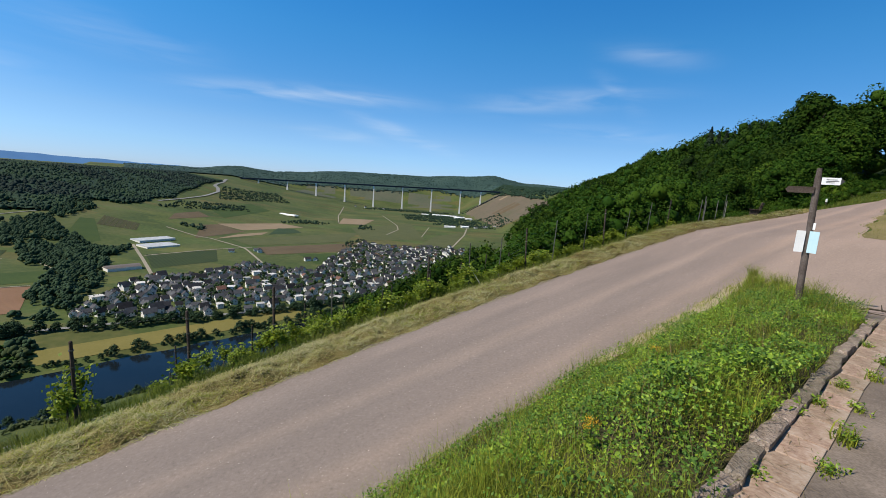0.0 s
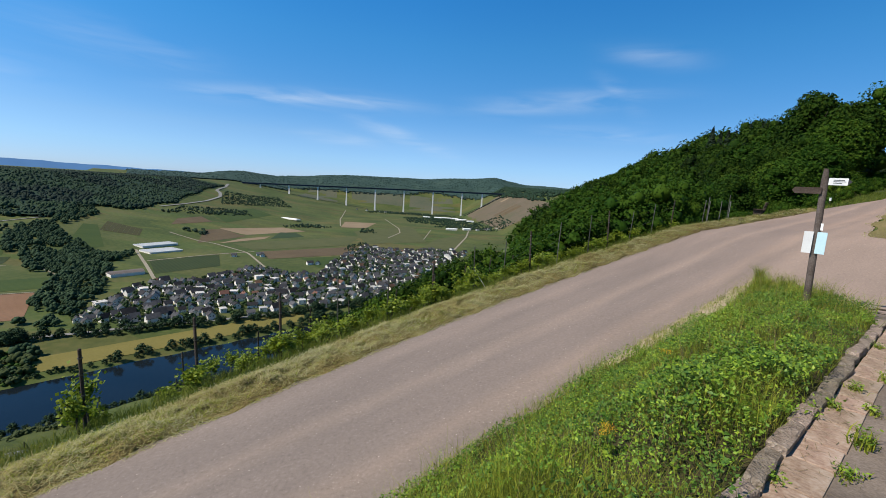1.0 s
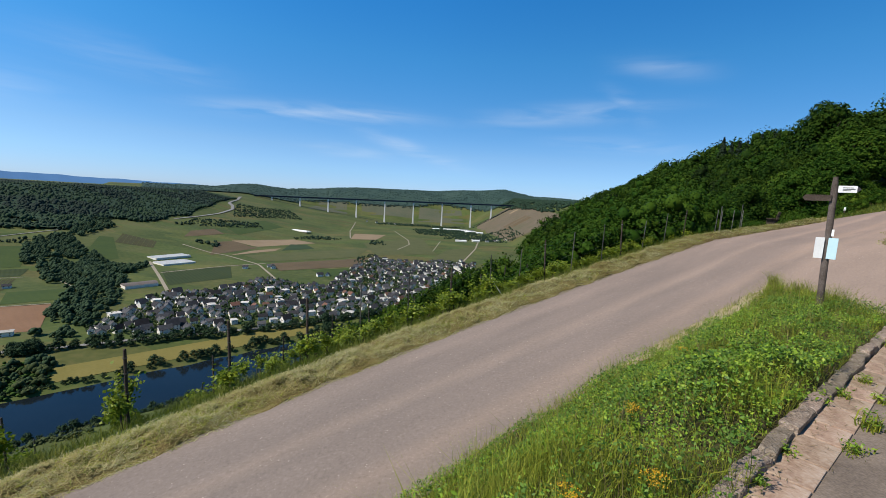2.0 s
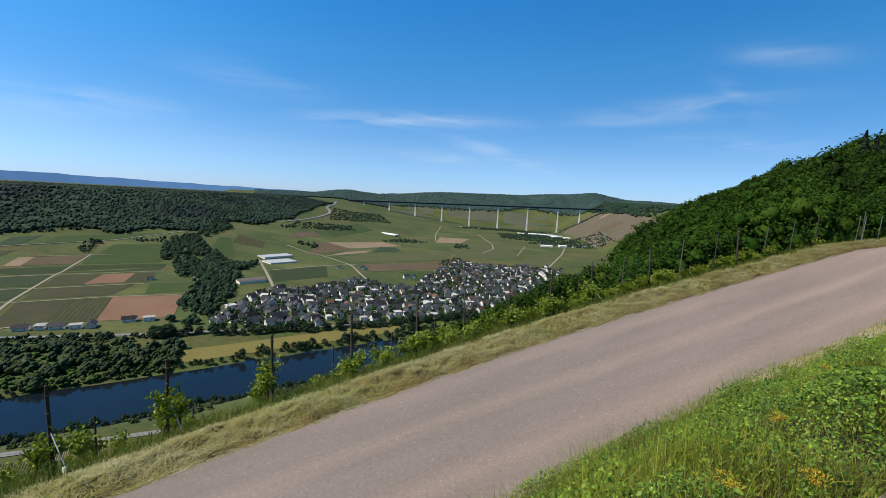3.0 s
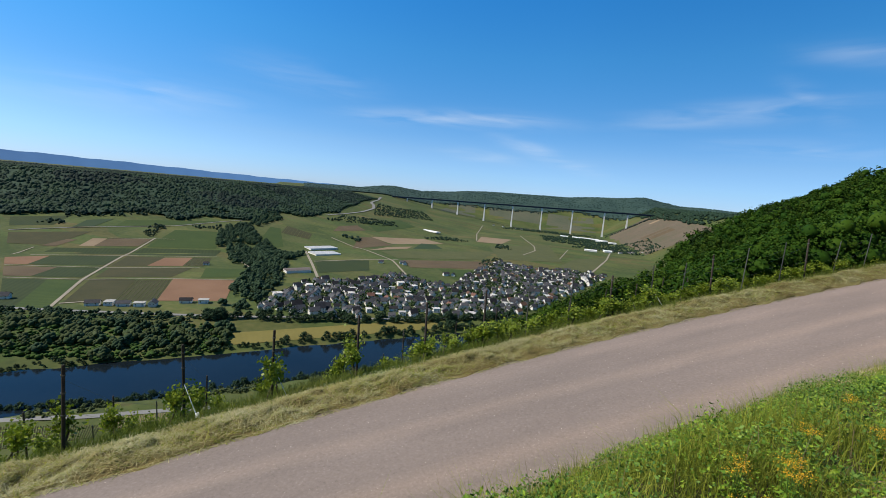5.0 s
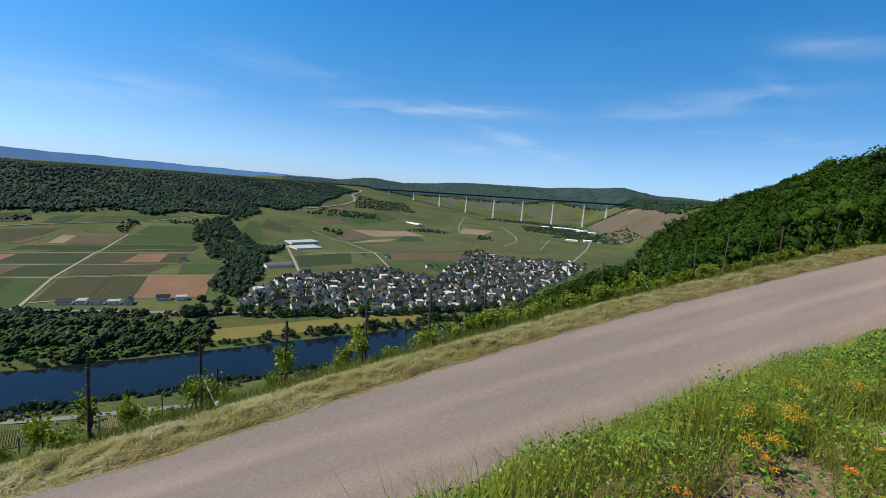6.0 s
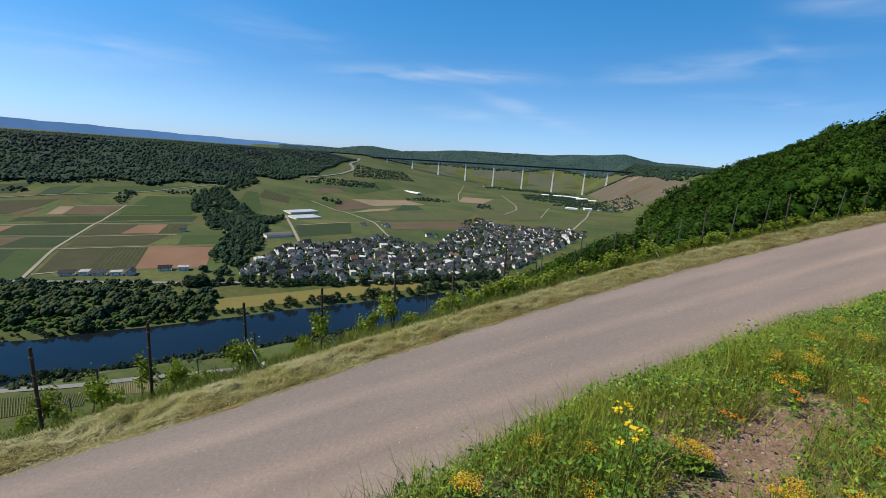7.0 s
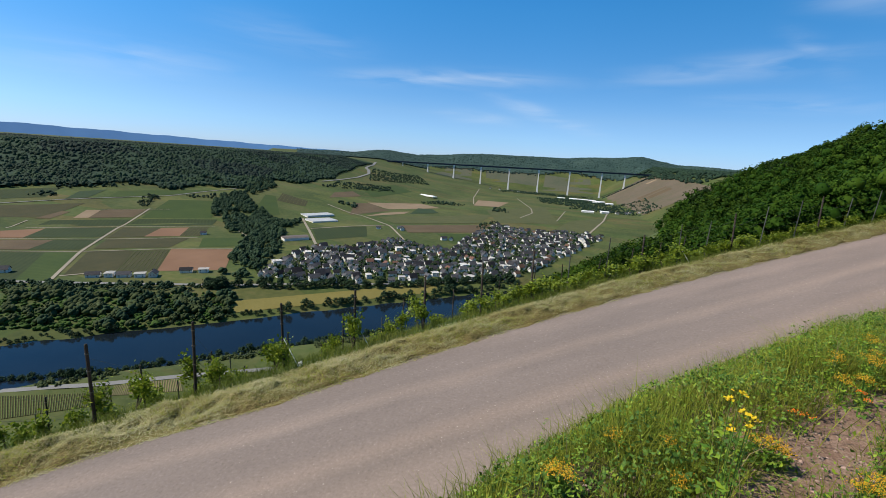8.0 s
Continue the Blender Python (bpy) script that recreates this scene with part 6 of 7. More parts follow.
def build_gravel():
    """Loose grit and crumbs of soil on the asphalt, more of it along the bank."""
    rng = np.random.default_rng(67)
    n = 4200
    s = -5 + 24 * rng.uniform(0, 1, n) ** 1.2
    t = np.where(rng.uniform(size=n) < 0.45, rng.uniform(0, 1, n) ** 2.5, rng.uniform(0, 1, n))
    w = near_edge(s) + 0.05 + (far_edge(s) - near_edge(s) - 0.1) * t
    x, y = to_xy(s, w)
    z = height(x, y) + 0.022
    unit = np.array([(1, 0, 0), (-0.5, 0.87, 0), (-0.5, -0.87, 0), (0, 0, 0.7)], float)
    r = 0.0035 + 0.008 * rng.uniform(0, 1, n) ** 3
    V = unit[None] * r[:, None, None] * rng.uniform(0.6, 1.4, (n, 4, 3)) + np.column_stack([x, y, z])[:, None]
    tri = np.array([(0, 1, 3), (1, 2, 3), (2, 0, 3)])
    f = (np.arange(n)[:, None, None] * 4 + tri[None]).reshape(-1, 3)
    tagged(add_mesh("grit", V.reshape(-1, 3), f, M["grit"]), "loose pale grit on the asphalt", "gravel", kind="stuff")


M["grit"] = mat("pale_grit", [(0.3, 0.26, 0.22), (0.5, 0.45, 0.4)], 8, 60, 0.9, 0.3, 0.003, island=0.5)
build_gravel()

# ---- mown verge and the slope below ----


def build_verge():
    rng = np.random.default_rng(71)
    ob = sheet("verge", -20, 34, 540, lambda s: hay_edge(s) - 0.02 + 0.06 * np.sin(s * 3.3) + 0.04 * np.sin(s * 7.9), lambda s: hay_top(s) + 0.05 + 0.08 * np.sin(s * 1.9), 32, 0.03, M["hay"])
    co = np.empty(len(ob.data.vertices) * 3)
    ob.data.vertices.foreach_get("co", co)
    co = co.reshape(-1, 3)
    s, w = to_sw(co[:, 0], co[:, 1])
    t = np.clip((w - hay_edge(s)) / (hay_top(s) - hay_edge(s)), 0, 1)
    co[:, 2] += np.sin(t * math.pi) ** 0.7 * (0.09 + 0.085 * noise2(s, w, 0.45, 1) + 0.065 * noise2(s, w, 0.15, 5))
    row = np.arange(len(co)) % 32
    co[:, 2] -= np.where((row == 0) | (row == 31), 0.06, 0.0)
    ob.data.vertices.foreach_set("co", co.ravel())
    tagged(ob, "verge covered with mown dry hay", "verge", kind="structure")
    # loose strands
    n = 120000
    s = -14 + 46 * rng.uniform(0, 1, n) ** 1.15
    t = np.where(rng.uniform(size=n) < 0.5, rng.normal(0.55, 0.25, n), rng.uniform(-0.05, 1.05, n))
    t = np.clip(t, -0.06, 1.08)
    w = hay_edge(s) + (hay_top(s) - hay_edge(s)) * t
    x, y = to_xy(s, w)
    z = height(x, y) + np.where(t < 0.06, 0.03, 0.045) + np.sin(np.clip(t, 0, 1) * math.pi) ** 0.7 * (0.09 + 0.085 * noise2(s, w, 0.45, 1) + 0.065 * noise2(s, w, 0.15, 5)) + rng.uniform(-0.01, 0.03, n) * (t > 0.06)
    a = rng.uniform(0, 2 * math.pi, n)
    L = rng.uniform(0.02, 0.085, n)
    wd = rng.uniform(0.0016, 0.0038, n)
    d = np.column_stack([np.cos(a), np.sin(a), rng.normal(size=n) * 0.4 * (t > 0.06)])
    side = np.column_stack([-np.sin(a), np.cos(a), np.zeros(n)])
    c = np.column_stack([x, y, z])
    v = np.empty((n, 4, 3))
    v[:, 0], v[:, 1] = c - d * L[:, None] - side * wd[:, None], c - d * L[:, None] + side * wd[:, None]
    v[:, 2], v[:, 3] = c + d * L[:, None] + side * wd[:, None], c + d * L[:, None] - side * wd[:, None]
    green = rng.uniform(size=n) < 0.16 + 0.2 * (noise2(s, w, 0.8, 12) > 0.2)
    for name, k, material, label in (("hay", ~green, M["straw"], "loose dry strands of mown grass"), ("cut_grass", green, M["blade"], "still green cut grass among the hay")):
        vv = v[k].reshape(-1, 3)
        tagged(add_mesh(name, vv, np.arange(len(vv)).reshape(-1, 4), material), label, "hay", kind="stuff")
    # uncut grass and weeds below the verge
    n = 60000
    s = -16 + 50 * rng.uniform(0, 1, n) ** 1.1
    over = 0.6 + 6.0 * rng.uniform(0, 1, n) ** 1.8
    k = noise2(s, over, 0.9, 6) > -0.55
    s, over = s[k], over[k]
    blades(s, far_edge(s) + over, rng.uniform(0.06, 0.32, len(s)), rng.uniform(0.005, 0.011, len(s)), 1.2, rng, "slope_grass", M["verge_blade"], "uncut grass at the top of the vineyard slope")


build_verge()


def build_verge_grass():
    """Uncut grass on the verge that runs on past the bench, and on the patch beside the junction."""
    rng = np.random.default_rng(77)
    n = 11000
    s = rng.uniform(27, 62, n)
    over = 0.1 + 3.6 * rng.uniform(0, 1, n) ** 1.3
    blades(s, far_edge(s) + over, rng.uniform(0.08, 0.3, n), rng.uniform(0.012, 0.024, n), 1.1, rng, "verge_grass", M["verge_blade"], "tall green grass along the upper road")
    n = 15000
    s = rng.uniform(17.5, 50, n)
    w = near_edge(s) - 4.0 * sstep(19.5, 17.6, s) - 0.05 + 0.12 * np.sin(s * 1.3) + 0.15 - 7 * rng.uniform(0, 1, n) ** 1.4
    green = noise2(s, w, 2.2, 4) > -0.1
    for k, name, m, label in ((green, "patch_grass", M["blade"], "short green grass beside the junction"), (~green, "dry_patch_grass", M["straw"], "dry straw-coloured grass beside the junction")):
        blades(s[k], w[k], rng.uniform(0.02, 0.07, k.sum()), rng.uniform(0.006, 0.011, k.sum()), 1.2, rng, name, m, label, 0.01)


build_verge_grass()

# ---- vineyard ----


def make_vine(seed):
    rng = np.random.default_rng(seed)
    top = empty("vine")
    tagged(top, "young leafy grapevine with a gnarled dark trunk", "vine", group="vines of the slope")
    bm = bmesh.new()
    p = np.array([0, 0, -0.15])
    for i in range(4):
        q = p + np.array([rng.normal() * 0.04, rng.normal() * 0.04, 0.17])
        bm_rod(bm, tuple(p), tuple(q), 0.028 - 0.004 * i, 0.026 - 0.004 * i, 6)
        p = q
    tips = []
    for i in range(6):
        a = rng.uniform(0, 6.28)
        q = p + np.array([math.cos(a) * 0.24, math.sin(a) * 0.24, rng.uniform(-0.15, 0.42)])
        bm_rod(bm, tuple(p), tuple(q), 0.008, 0.004, 4)
        tips.append((p.copy(), q))
    part("trunk", bm, M["bark"], top)
    n = int(300)
    k = rng.integers(0, 6, n)
    ends = np.array([q for _, q in tips])
    c = p + (ends[k] - p) * rng.uniform(0.1, 1.1, (n, 1)) * np.array([0.75, 0.75, 1.0]) + rng.normal(size=(n, 3)) * np.array([0.065, 0.065, 0.09])
    v, f = cards(c, rng.normal(size=(n, 3)) * 0.6 + np.array([-0.5, -0.5, 0.6]), rng.uniform(0.024, 0.05, n), rng, 0.9, 0.25)
    add_mesh("foliage", v, f, M["vine_leaf"], top)
    return top


def vine_post(s, over, h, r, tilt_s, tilt_w, material, label):
    w = float(far_edge(s)) + over
    x, y = to_xy(s, w)
    z = float(height(x, y))
    top = tagged(empty("vineyard_post", Matrix.Translation((x, y, z))), label, "post", group="vineyard posts")
    bm = bmesh.new()
    t = Vector((S_DIR[0] * tilt_s + W_DIR[0] * tilt_w, S_DIR[1] * tilt_s + W_DIR[1] * tilt_w, h))
    bm_rod(bm, (0, 0, -0.3), t, r, r * 0.92, 9)
    bm_rod(bm, t, t * 1.012, r * 0.92, r * 0.6, 9)
    part("stake", bm, material, top)
    for zz in (0.45, 0.7, 0.9):
        bm = bmesh.new()
        p = t * zz
        bm_rod(bm, p - Vector((0, 0, 0.012)), p + Vector((0, 0, 0.012)), r * 1.25, r * 1.25, 8)
        part("wire_band", bm, M["steel"], top)
    return Vector((x, y, z)), t


def build_vineyard():
    rng = np.random.default_rng(81)
    protos = [make_vine(400 + i) for i in range(4)]
    rows = (-12.3, -10.6, -9.0, -7.4, -5.8, -4.1, -2.45, -0.55, 1.2, 2.83, 4.25, 5.65, 7.25, 8.7, 10.1, 11.3, 12.6, 14.5, 15.7, 17.5, 19.0, 20.8)
    for i, s in enumerate(rows):
        h = rng.uniform(1.55, 1.72) if s < -3.5 else rng.uniform(1.4, 1.55) if s < 5 else rng.uniform(1.3, 1.55)
        wood = s < 3 or i % 3 == 0
        base, t = vine_post(s, (1.15 if s < -4.8 else 1.6) + rng.uniform(-0.1, 0.1), h, 0.03 if wood else 0.017, rng.uniform(-0.06, 0.03), rng.uniform(-0.1, 0.12), M["old_wood"] if wood else M["steel"], "dark weathered wooden vineyard end post" if wood else "thin grey metal vineyard post")
        ends = [base + t * 0.85]
        lower = [base + t * 0.5]
        for j, over in enumerate((3.6, 6.8, 10.5) if s < 4 else (3.6,)):
            b2, t2 = vine_post(s + rng.uniform(-0.1, 0.1), over, rng.uniform(1.1, 1.4), 0.02, rng.uniform(-0.05, 0.05), rng.uniform(-0.06, 0.06), M["steel"] if j % 2 else M["old_wood"], "thin vineyard stake further down the row")
            ends.append(b2 + t2 * 0.9)
            lower.append(b2 + t2 * 0.5)
        top = tagged(empty("trellis_wire"), "thin steel wires strung along a vine row", "wire", group="trellis wires")
        for pts in (ends, lower):
            bm = bmesh.new()
            for a, b in zip(pts[:-1], pts[1:]):
                bm_rod(bm, a, b, 0.002, 0.002, 4)
            part("wire", bm, M["steel"], top)
        # a slanting brace at some row ends
        if i in (5, 6, 13):
            w = float(far_edge(s)) + 1.25
            x, y = to_xy(s + 0.35, w)
            br = tagged(empty("brace", Matrix.Translation((x, y, float(height(x, y))))), "pale slanting steel brace at a row end", "brace", group="row end braces")
            bm = bmesh.new()
            bm_rod(bm, (0, 0, -0.1), base + t * 0.5 - Vector((x, y, float(height(x, y)))), 0.008, 0.008, 6)
            part("rod", bm, M["white_plate"], br)
        for over in np.arange(1.45, 9.5 if s < 4 else 4.2, 1.0 if s < 4 else 0.62):
            if rng.uniform() < 0.12:
                continue
            ss, w = s + rng.normal() * 0.12, float(far_edge(s)) + over + rng.normal() * 0.1
            x, y = to_xy(ss, w)
            k = rng.uniform(0.75, 1.05) if s < 1 else rng.uniform(0.6, 0.85)
            m = Matrix.Translation((x, y, float(height(x, y)))) @ Matrix.Rotation(rng.uniform(0, 6.28), 4, "Z") @ Matrix.Diagonal((k, k, k, 1) if s < 1 else (k * 1.45, k * 1.45, k * 0.9, 1))
            copy_thing(protos[rng.integers(0, 4)], m)
    # younger vines between the row ends
    for s in np.arange(1.7, 17.5, 0.42):
        for over in (1.75, 2.5):
            x, y = to_xy(s + rng.normal() * 0.12, float(far_edge(s)) + over + rng.normal() * 0.15)
            k, tall = rng.uniform(0.62, 0.85), rng.uniform(0.4, 0.62)
            copy_thing(protos[rng.integers(0, 4)], Matrix.Translation((x, y, float(height(x, y)))) @ Matrix.Rotation(rng.uniform(0, 6.28), 4, "Z") @ Matrix.Diagonal((k, k, tall, 1)))
    for o in protos:
        drop_proto(o)
    # leaning stakes near the bench
    for s, over, h, ts, tw in ((22.3, 1.0, 1.25, 0.45, 0.1), (22.9, 1.05, 1.2, 0.4, 0.1), (23.2, 1.2, 1.45, 0.05, 0), (24.0, 1.0, 1.15, 0.4, 0.1), (25.0, 1.0, 1.1, 0.38, 0.1), (25.6, 1.3, 1.5, 0.08, 0)):
        vine_post(s, over, h, 0.02, ts, tw, M["steel"], "grey leaning vineyard stake near the bench")
    # white tag tied low on a post
    x, y = to_xy(-3.75, float(far_edge(-3.75)) + 1.0)
    z = float(height(x, y))
    tag = tagged(empty("plastic_tag", Matrix.Translation((x, y, z + 0.02))), "crumpled white plastic tag tied beside a post", "tag")
    bm = bmesh.new()
    bmesh.ops.create_icosphere(bm, subdivisions=2, radius=0.06)
    for v in bm.verts:
        v.co = Vector((v.co.x * 0.9, v.co.y * 0.5, v.co.z * 1.2 + 0.06)) * (1 + 0.3 * noise.noise(v.co * 30))
    part("sheet", bm, M["white_plate"], tag)


build_vineyard()

# ---- kerb and gutter ----


def build_kerb():
    rng = np.random.default_rng(91)
    kerb = tagged(empty("kerb"), "row of rough worn kerb stones along the bank", "kerb", kind="structure")
    s = 2.0
    while s < 9.3:
        L = rng.uniform(0.42, 0.62)
        w = 0.86 + 0.032 * (s - 2)
        bm = bmesh.new()
        bm_box(bm, Matrix.Identity(4), L - 0.015, 0.12, 0.22, 0.02)
        bmesh.ops.subdivide_edges(bm, edges=[e for e in bm.edges if e.calc_length() > 0.1], cuts=3, use_grid_fill=True)
        off = Vector((rng.uniform(0, 50), 0, 0))
        for v in bm.verts:
            v.co += Vector((noise.noise(v.co * 9 + off), noise.noise(v.co * 9 + off + Vector((7, 0, 0))), noise.noise(v.co * 11 + off + Vector((0, 9, 0))))) * 0.02
        ob = part("kerb_stone", bm, M["stone"], kerb)
        x, y = to_xy(s + L / 2, w)
        ob.matrix_basis = Matrix.Translation((x, y, float(height(x, y)) - 0.01 - rng.uniform(0, 0.03))) @ Matrix.Rotation(math.atan2(S_DIR[1], S_DIR[0]) + rng.normal() * 0.03 + 0.032, 4, "Z") @ Matrix.Rotation(rng.normal() * 0.05, 4, "X") @ Matrix.Rotation(rng.normal() * 0.03, 4, "Y")
        s += L
    gutter = tagged(empty("gutter"), "gutter of pinkish worn sandstone slabs", "gutter", kind="structure")
    s = 1.6
    while s < 11:
        L = rng.uniform(0.36, 0.5)
        w = 0.69 + 0.026 * (s - 2)
        bm = bmesh.new()
        bm_box(bm, Matrix.Identity(4), L - 0.018, 0.25, 0.08, 0.008)
        ob = part("slab", bm, M["slab"], gutter)
        x, y = to_xy(s + L / 2, w)
        ob.matrix_basis = Matrix.Translation((x, y, float(height(x, y)) - 0.012)) @ Matrix.Rotation(math.atan2(S_DIR[1], S_DIR[0]) + 0.026 + rng.normal() * 0.012, 4, "Z") @ Matrix.Rotation(rng.normal() * 0.02, 4, "X")
        s += L
    # tufts in the joints and litter of dry stalks
    n = 700
    c = rng.integers(0, 11, n)
    cs = np.array([4.3, 3.7, 5.1, 5.6, 6.2, 7.0, 7.7, 3.2, 4.9, 8.3, 2.6])
    cw = np.array([0.56, 0.55, 0.62, 0.8, 0.65, 0.68, 0.9, 0.82, 0.85, 0.7, 0.8])
    k = np.array([0.9, 0.4, 0.5, 0.5, 0.8, 0.6, 0.5, 0.4, 0.5, 0.6, 0.4])
    s, w = cs[c] + rng.normal(size=n) * 0.05, cw[c] + rng.normal(size=n) * 0.035
    blades(s, w, rng.uniform(0.05, 0.2, n) * k[c], rng.uniform(0.006, 0.014, n), 1.0, rng, "joint_weeds", M["blade"], "tufts of weeds growing in the gutter joints")
    lx, ly = to_xy(s, w)
    lv, lf = cards(np.column_stack([lx, ly, height(lx, ly) + 0.03 + rng.uniform(0, 0.15, n) * k[c]]), rng.normal(size=(n, 3)) * 0.5 + np.array([0, 0, 0.9]), rng.uniform(0.008, 0.02, n), rng, 0.5, 0.3)
    tagged(add_mesh("joint_leaves", lv, lf, M["herb"]), "small leafy weeds growing in the gutter joints", "weeds", kind="stuff")
    n = 450
    s, w = rng.uniform(2, 9.5, n), 0.7 + 0.03 * rng.uniform(0, 7, n) + rng.normal(size=n) * 0.09
    x, y = to_xy(s, w)
    a, L = rng.uniform(0, 6.28, n), rng.uniform(0.015, 0.06, n)
    cc = np.column_stack([x, y, height(x, y) + 0.035])
    d, sd = np.column_stack([np.cos(a), np.sin(a), rng.normal(size=n) * 0.1]), np.column_stack([-np.sin(a), np.cos(a), np.zeros(n)])
    v = np.stack([cc - d * L[:, None] - sd * 0.0015, cc - d * L[:, None] + sd * 0.0015, cc + d * L[:, None] + sd * 0.0015, cc + d * L[:, None] - sd * 0.0015], 1)
    tagged(add_mesh("litter", v.reshape(-1, 3), np.arange(n * 4).reshape(n, 4), M["dry_blade"]), "dry stalks lying in the gutter", "litter", kind="stuff")


build_kerb()

# ---- signpost ----


def build_signpost():
    top = tagged(empty("signpost", Matrix.Translation((6.41, 7.67, -0.2))), "weathered wooden hiking signpost standing in tall grass", "signpost")
    bm = bmesh.new()
    rings = []
    for i in range(15):
        t = i / 14
        r = 0.056 - 0.006 * t - (0.016 if i == 14 else 0)
        rings.append([bm.verts.new((-0.05 * t + math.cos(a) * r, 0.04 * t + math.sin(a) * r, -0.3 + 2.8 * (min(t, 13.8 / 14) if i == 13 else t))) for a in np.linspace(0, 2 * math.pi, 14, endpoint=False)])
    for a, b in zip(rings[:-1], rings[1:]):
        for i in range(14):
            bm.faces.new((a[i], a[(i + 1) % 14], b[(i + 1) % 14], b[i]))
    bm.faces.new(rings[-1])
    for v in bm.verts:
        v.co += Vector((noise.noise(v.co * 6), noise.noise(v.co * 6 + Vector((5, 0, 0))), 0)) * 0.006
    part("pole", bm, M["pole_wood"], top)
    # the camera sees it from the south-west: right and back directions
    right, back = Vector((0.78, -0.63, 0)), Vector((0.63, 0.78, 0))
    face = Matrix(((right.x, back.x, 0, 0), (right.y, back.y, 0, 0), (0, 0, 1, 0), (0, 0, 0, 1)))

    def plate(name, profile, z, depth, material, offset, turn=0.0, label=""):
        bm = bmesh.new()
        vs = [bm.verts.new((x, 0, y)) for x, y in profile]
        f = bm.faces.new(vs)
        ext = bmesh.ops.extrude_face_region(bm, geom=[f])["geom"]
        bmesh.ops.translate(bm, vec=(0, depth, 0), verts=[g for g in ext if isinstance(g, bmesh.types.BMVert)])
        bmesh.ops.recalc_face_normals(bm, faces=bm.faces)
        ob = part(name, bm, material, top, label)
        ob.matrix_basis = Matrix.Translation((-0.04, 0.03, z)) @ face @ Matrix.Translation((offset, -0.075, 0)) @ Matrix.Rotation(radians(turn), 4, "Z")
        return ob

    arm = plate("white_arm", ((0, -0.06), (0.24, -0.06), (0.30, 0), (0.24, 0.06), (0, 0.06)), 2.28, 0.02, M["white_plate"], 0.04, 0, "white arrow-shaped direction plate")
    for i, (x0, x1, z) in enumerate(((0.06, 0.2, 0.025), (0.06, 0.22, 0.0), (0.06, 0.17, -0.025))):
        bm = bmesh.new()
        bm_box(bm, Matrix.Translation(((x0 + x1) / 2, -0.003, z)), x1 - x0, 0.002, 0.009)
        part("lettering", bm, M["ink"], arm)
    bm = bmesh.new()
    vs = [bm.verts.new(p) for p in ((0.245, -0.004, -0.055), (0.30, -0.004, 0), (0.245, -0.004, 0.055), (0.245, -0.001, -0.055), (0.30, -0.001, 0), (0.245, -0.001, 0.055))]
    for f in ((0, 1, 2), (0, 3, 4, 1), (1, 4, 5, 2), (5, 4, 3), (2, 5, 3, 0)):
        bm.faces.new([vs[i] for i in f])
    part("arrow_tip", bm, M["ink"], arm)
    plate("wooden_arm", ((-0.36, -0.055), (0.0, -0.055), (0.0, 0.055), (-0.36, 0.055), (-0.40, 0)), 2.12, 0.025, M["old_wood"], -0.03, -6, "dark weathered wooden arm")
    plate("white_panel", ((-0.13, -0.19), (0.0, -0.19), (0.0, 0.19), (-0.13, 0.19)), 1.22, 0.006, M["white_plate"], -0.03, 14, "white paper notice in a sleeve")
    plate("blue_panel", ((0.0, -0.19), (0.14, -0.19), (0.14, 0.19), (0.0, 0.19)), 1.22, 0.006, M["blue_plate"], 0.02, -22, "pale blue notice sheet")
    plate("small_tag", ((0.0, -0.06), (0.035, -0.06), (0.035, 0.06), (0.0, 0.06)), 1.5, 0.006, M["white_plate"], 0.045, -10, "small white trail marker")


build_signpost()

# ---- bench, marker, fallen branch ----


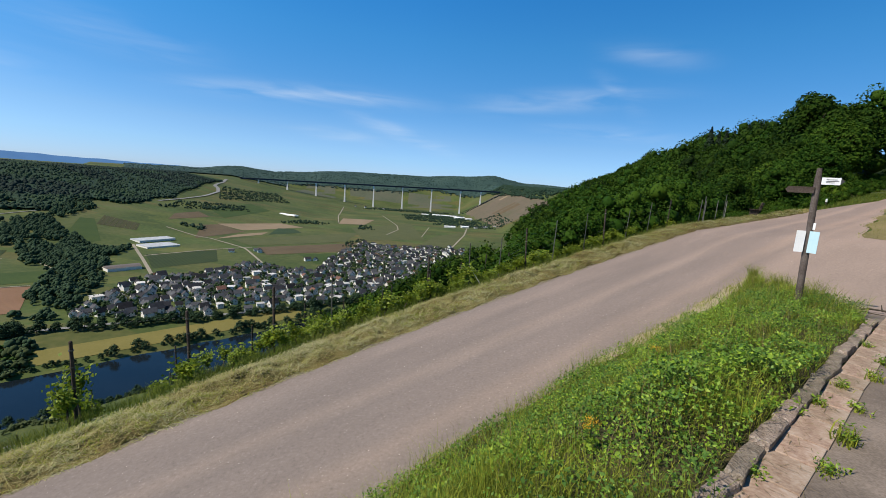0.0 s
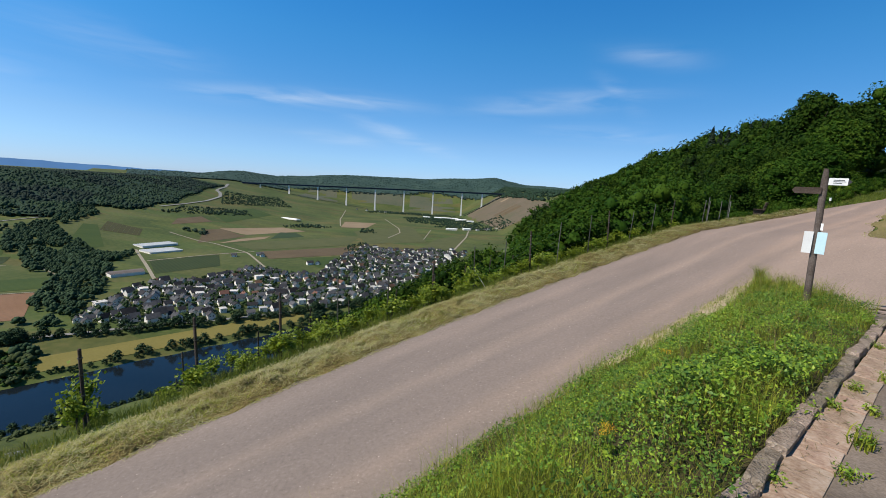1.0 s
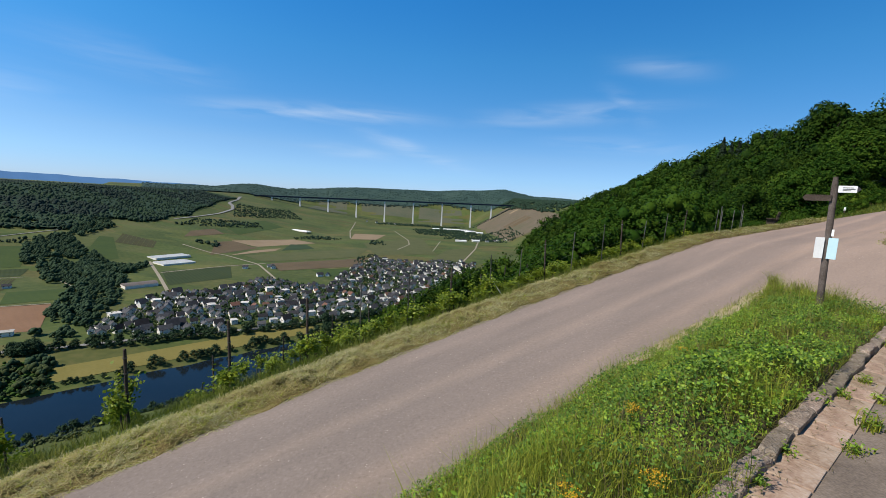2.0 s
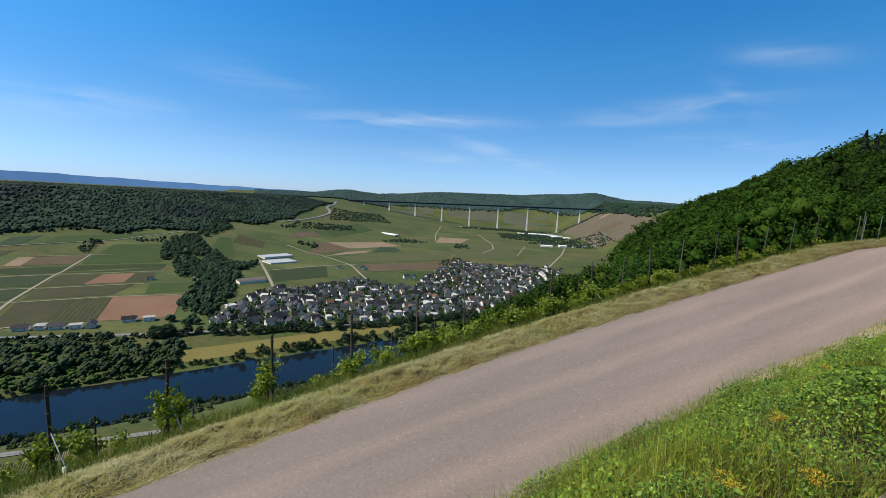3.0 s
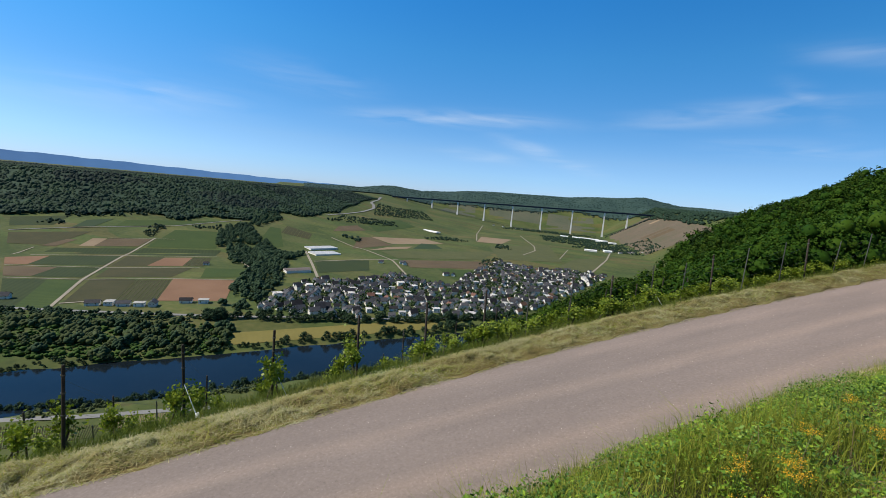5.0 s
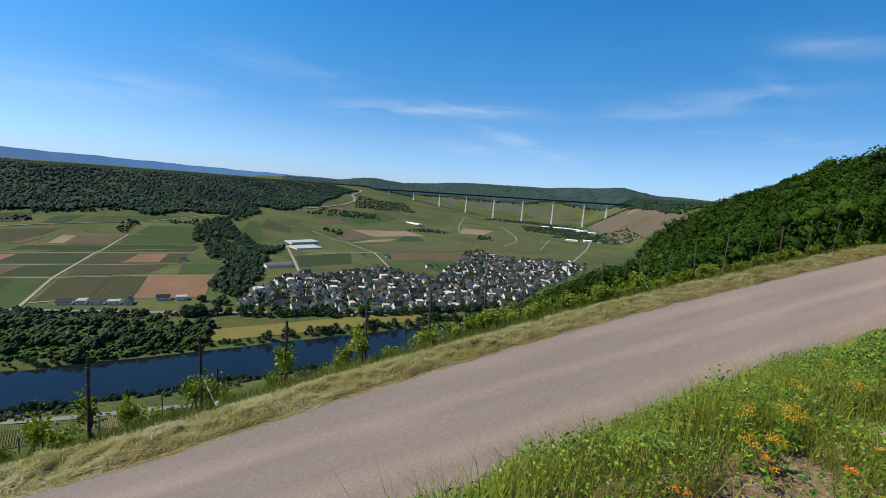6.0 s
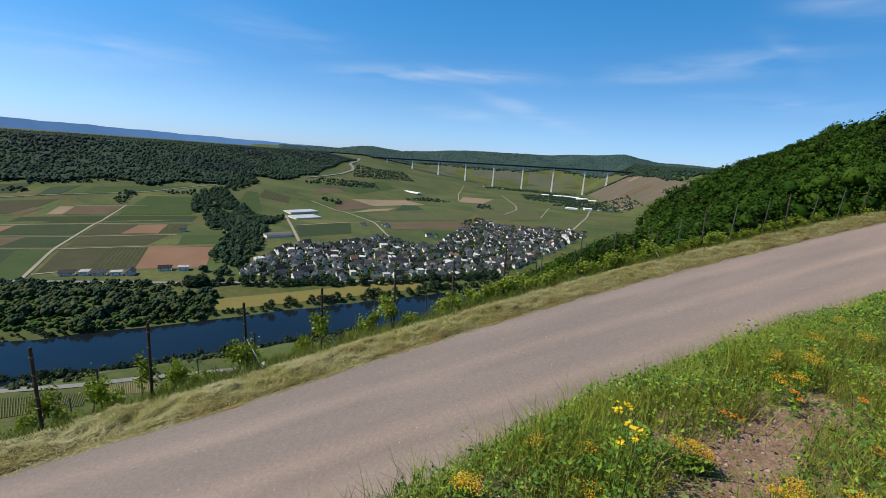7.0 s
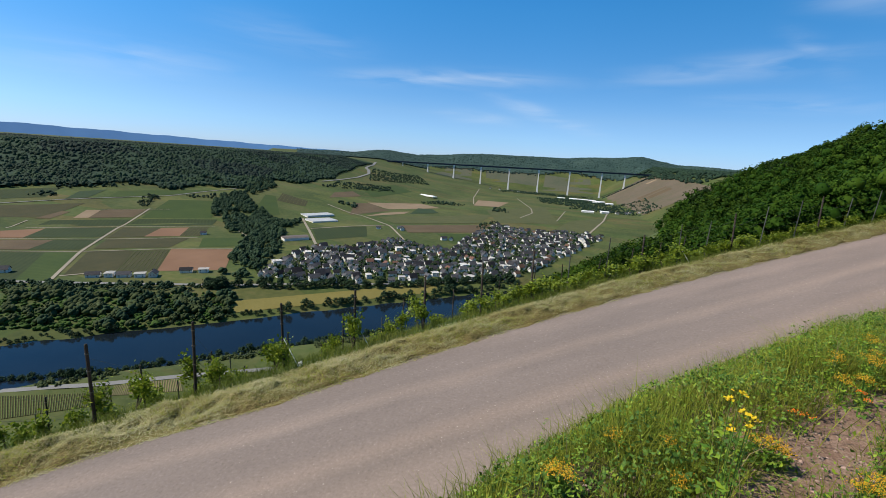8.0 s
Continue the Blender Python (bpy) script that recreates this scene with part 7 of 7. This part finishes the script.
def build_bench():
    s, w = 28.4, 8.25
    x, y = to_xy(s, w)
    ang = math.degrees(math.atan2(S_DIR[1], S_DIR[0]))
    top = tagged(empty("bench", pose(x, y, float(height(x, y)), 0, 0, ang + 12)), "dark wooden bench beside the road facing the valley", "bench")
    for i in range(3):
        bm = bmesh.new()
        bm_box(bm, Matrix.Translation((0, 0.02 + 0.14 * i, 0.44)), 1.5, 0.12, 0.045, 0.008)
        part("seat_slat", bm, M["old_wood"], top)
    for i in range(2):
        bm = bmesh.new()
        bm_box(bm, Matrix.Translation((0, -0.12 - 0.03 * i, 0.62 + 0.15 * i)) @ Matrix.Rotation(radians(12), 4, "X"), 1.5, 0.04, 0.12, 0.008)
        part("back_slat", bm, M["old_wood"], top)
    for sx in (-0.55, 0.55):
        bm = bmesh.new()
        bm_box(bm, Matrix.Translation((sx, 0.16, 0.17)), 0.09, 0.36, 0.5, 0.015)
        part("leg", bm, M["old_wood"], top)
        bm = bmesh.new()
        bm_box(bm, Matrix.Translation((sx, -0.09, 0.55)) @ Matrix.Rotation(radians(12), 4, "X"), 0.08, 0.06, 0.6, 0.01)
        part("back_post", bm, M["old_wood"], top)


build_bench()


def build_marker():
    x, y = to_xy(45.0, 8.6)
    top = tagged(empty("marker_post", Matrix.Translation((x, y, float(height(x, y))))), "short white roadside marker post", "post")
    bm = bmesh.new()
    bm_rod(bm, (0, 0, -0.2), (0, 0, 0.75), 0.05, 0.05, 10)
    part("shaft", bm, M["old_wood"], top)
    bm = bmesh.new()
    bm_rod(bm, (0, 0, 0.752), (0, 0, 1.0), 0.075, 0.06, 10)
    part("cap", bm, M["white_plate"], top)


build_marker()


def build_branch():
    x, y = to_xy(10.9, 1.25)
    top = tagged(empty("fallen_branch", Matrix.Translation((x, y, float(height(x, y)) + 0.035))), "dark forked branch lying at the tip of the bank", "branch")
    bm = bmesh.new()
    pts = [Vector((-0.25, 0.1, 0)), Vector((-0.05, 0.03, 0.05)), Vector((0.15, -0.02, 0.04)), Vector((0.45, -0.18, 0.01))]
    for a, b in zip(pts[:-1], pts[1:]):
        bm_rod(bm, a, b, 0.018, 0.014, 7)
    bm_rod(bm, pts[2], (0.14, 0.0, 0.14), 0.012, 0.006, 6)
    bm_rod(bm, pts[1], (-0.2, -0.12, 0.02), 0.012, 0.005, 6)
    part("limb", bm, M["bark"], top)


build_branch()
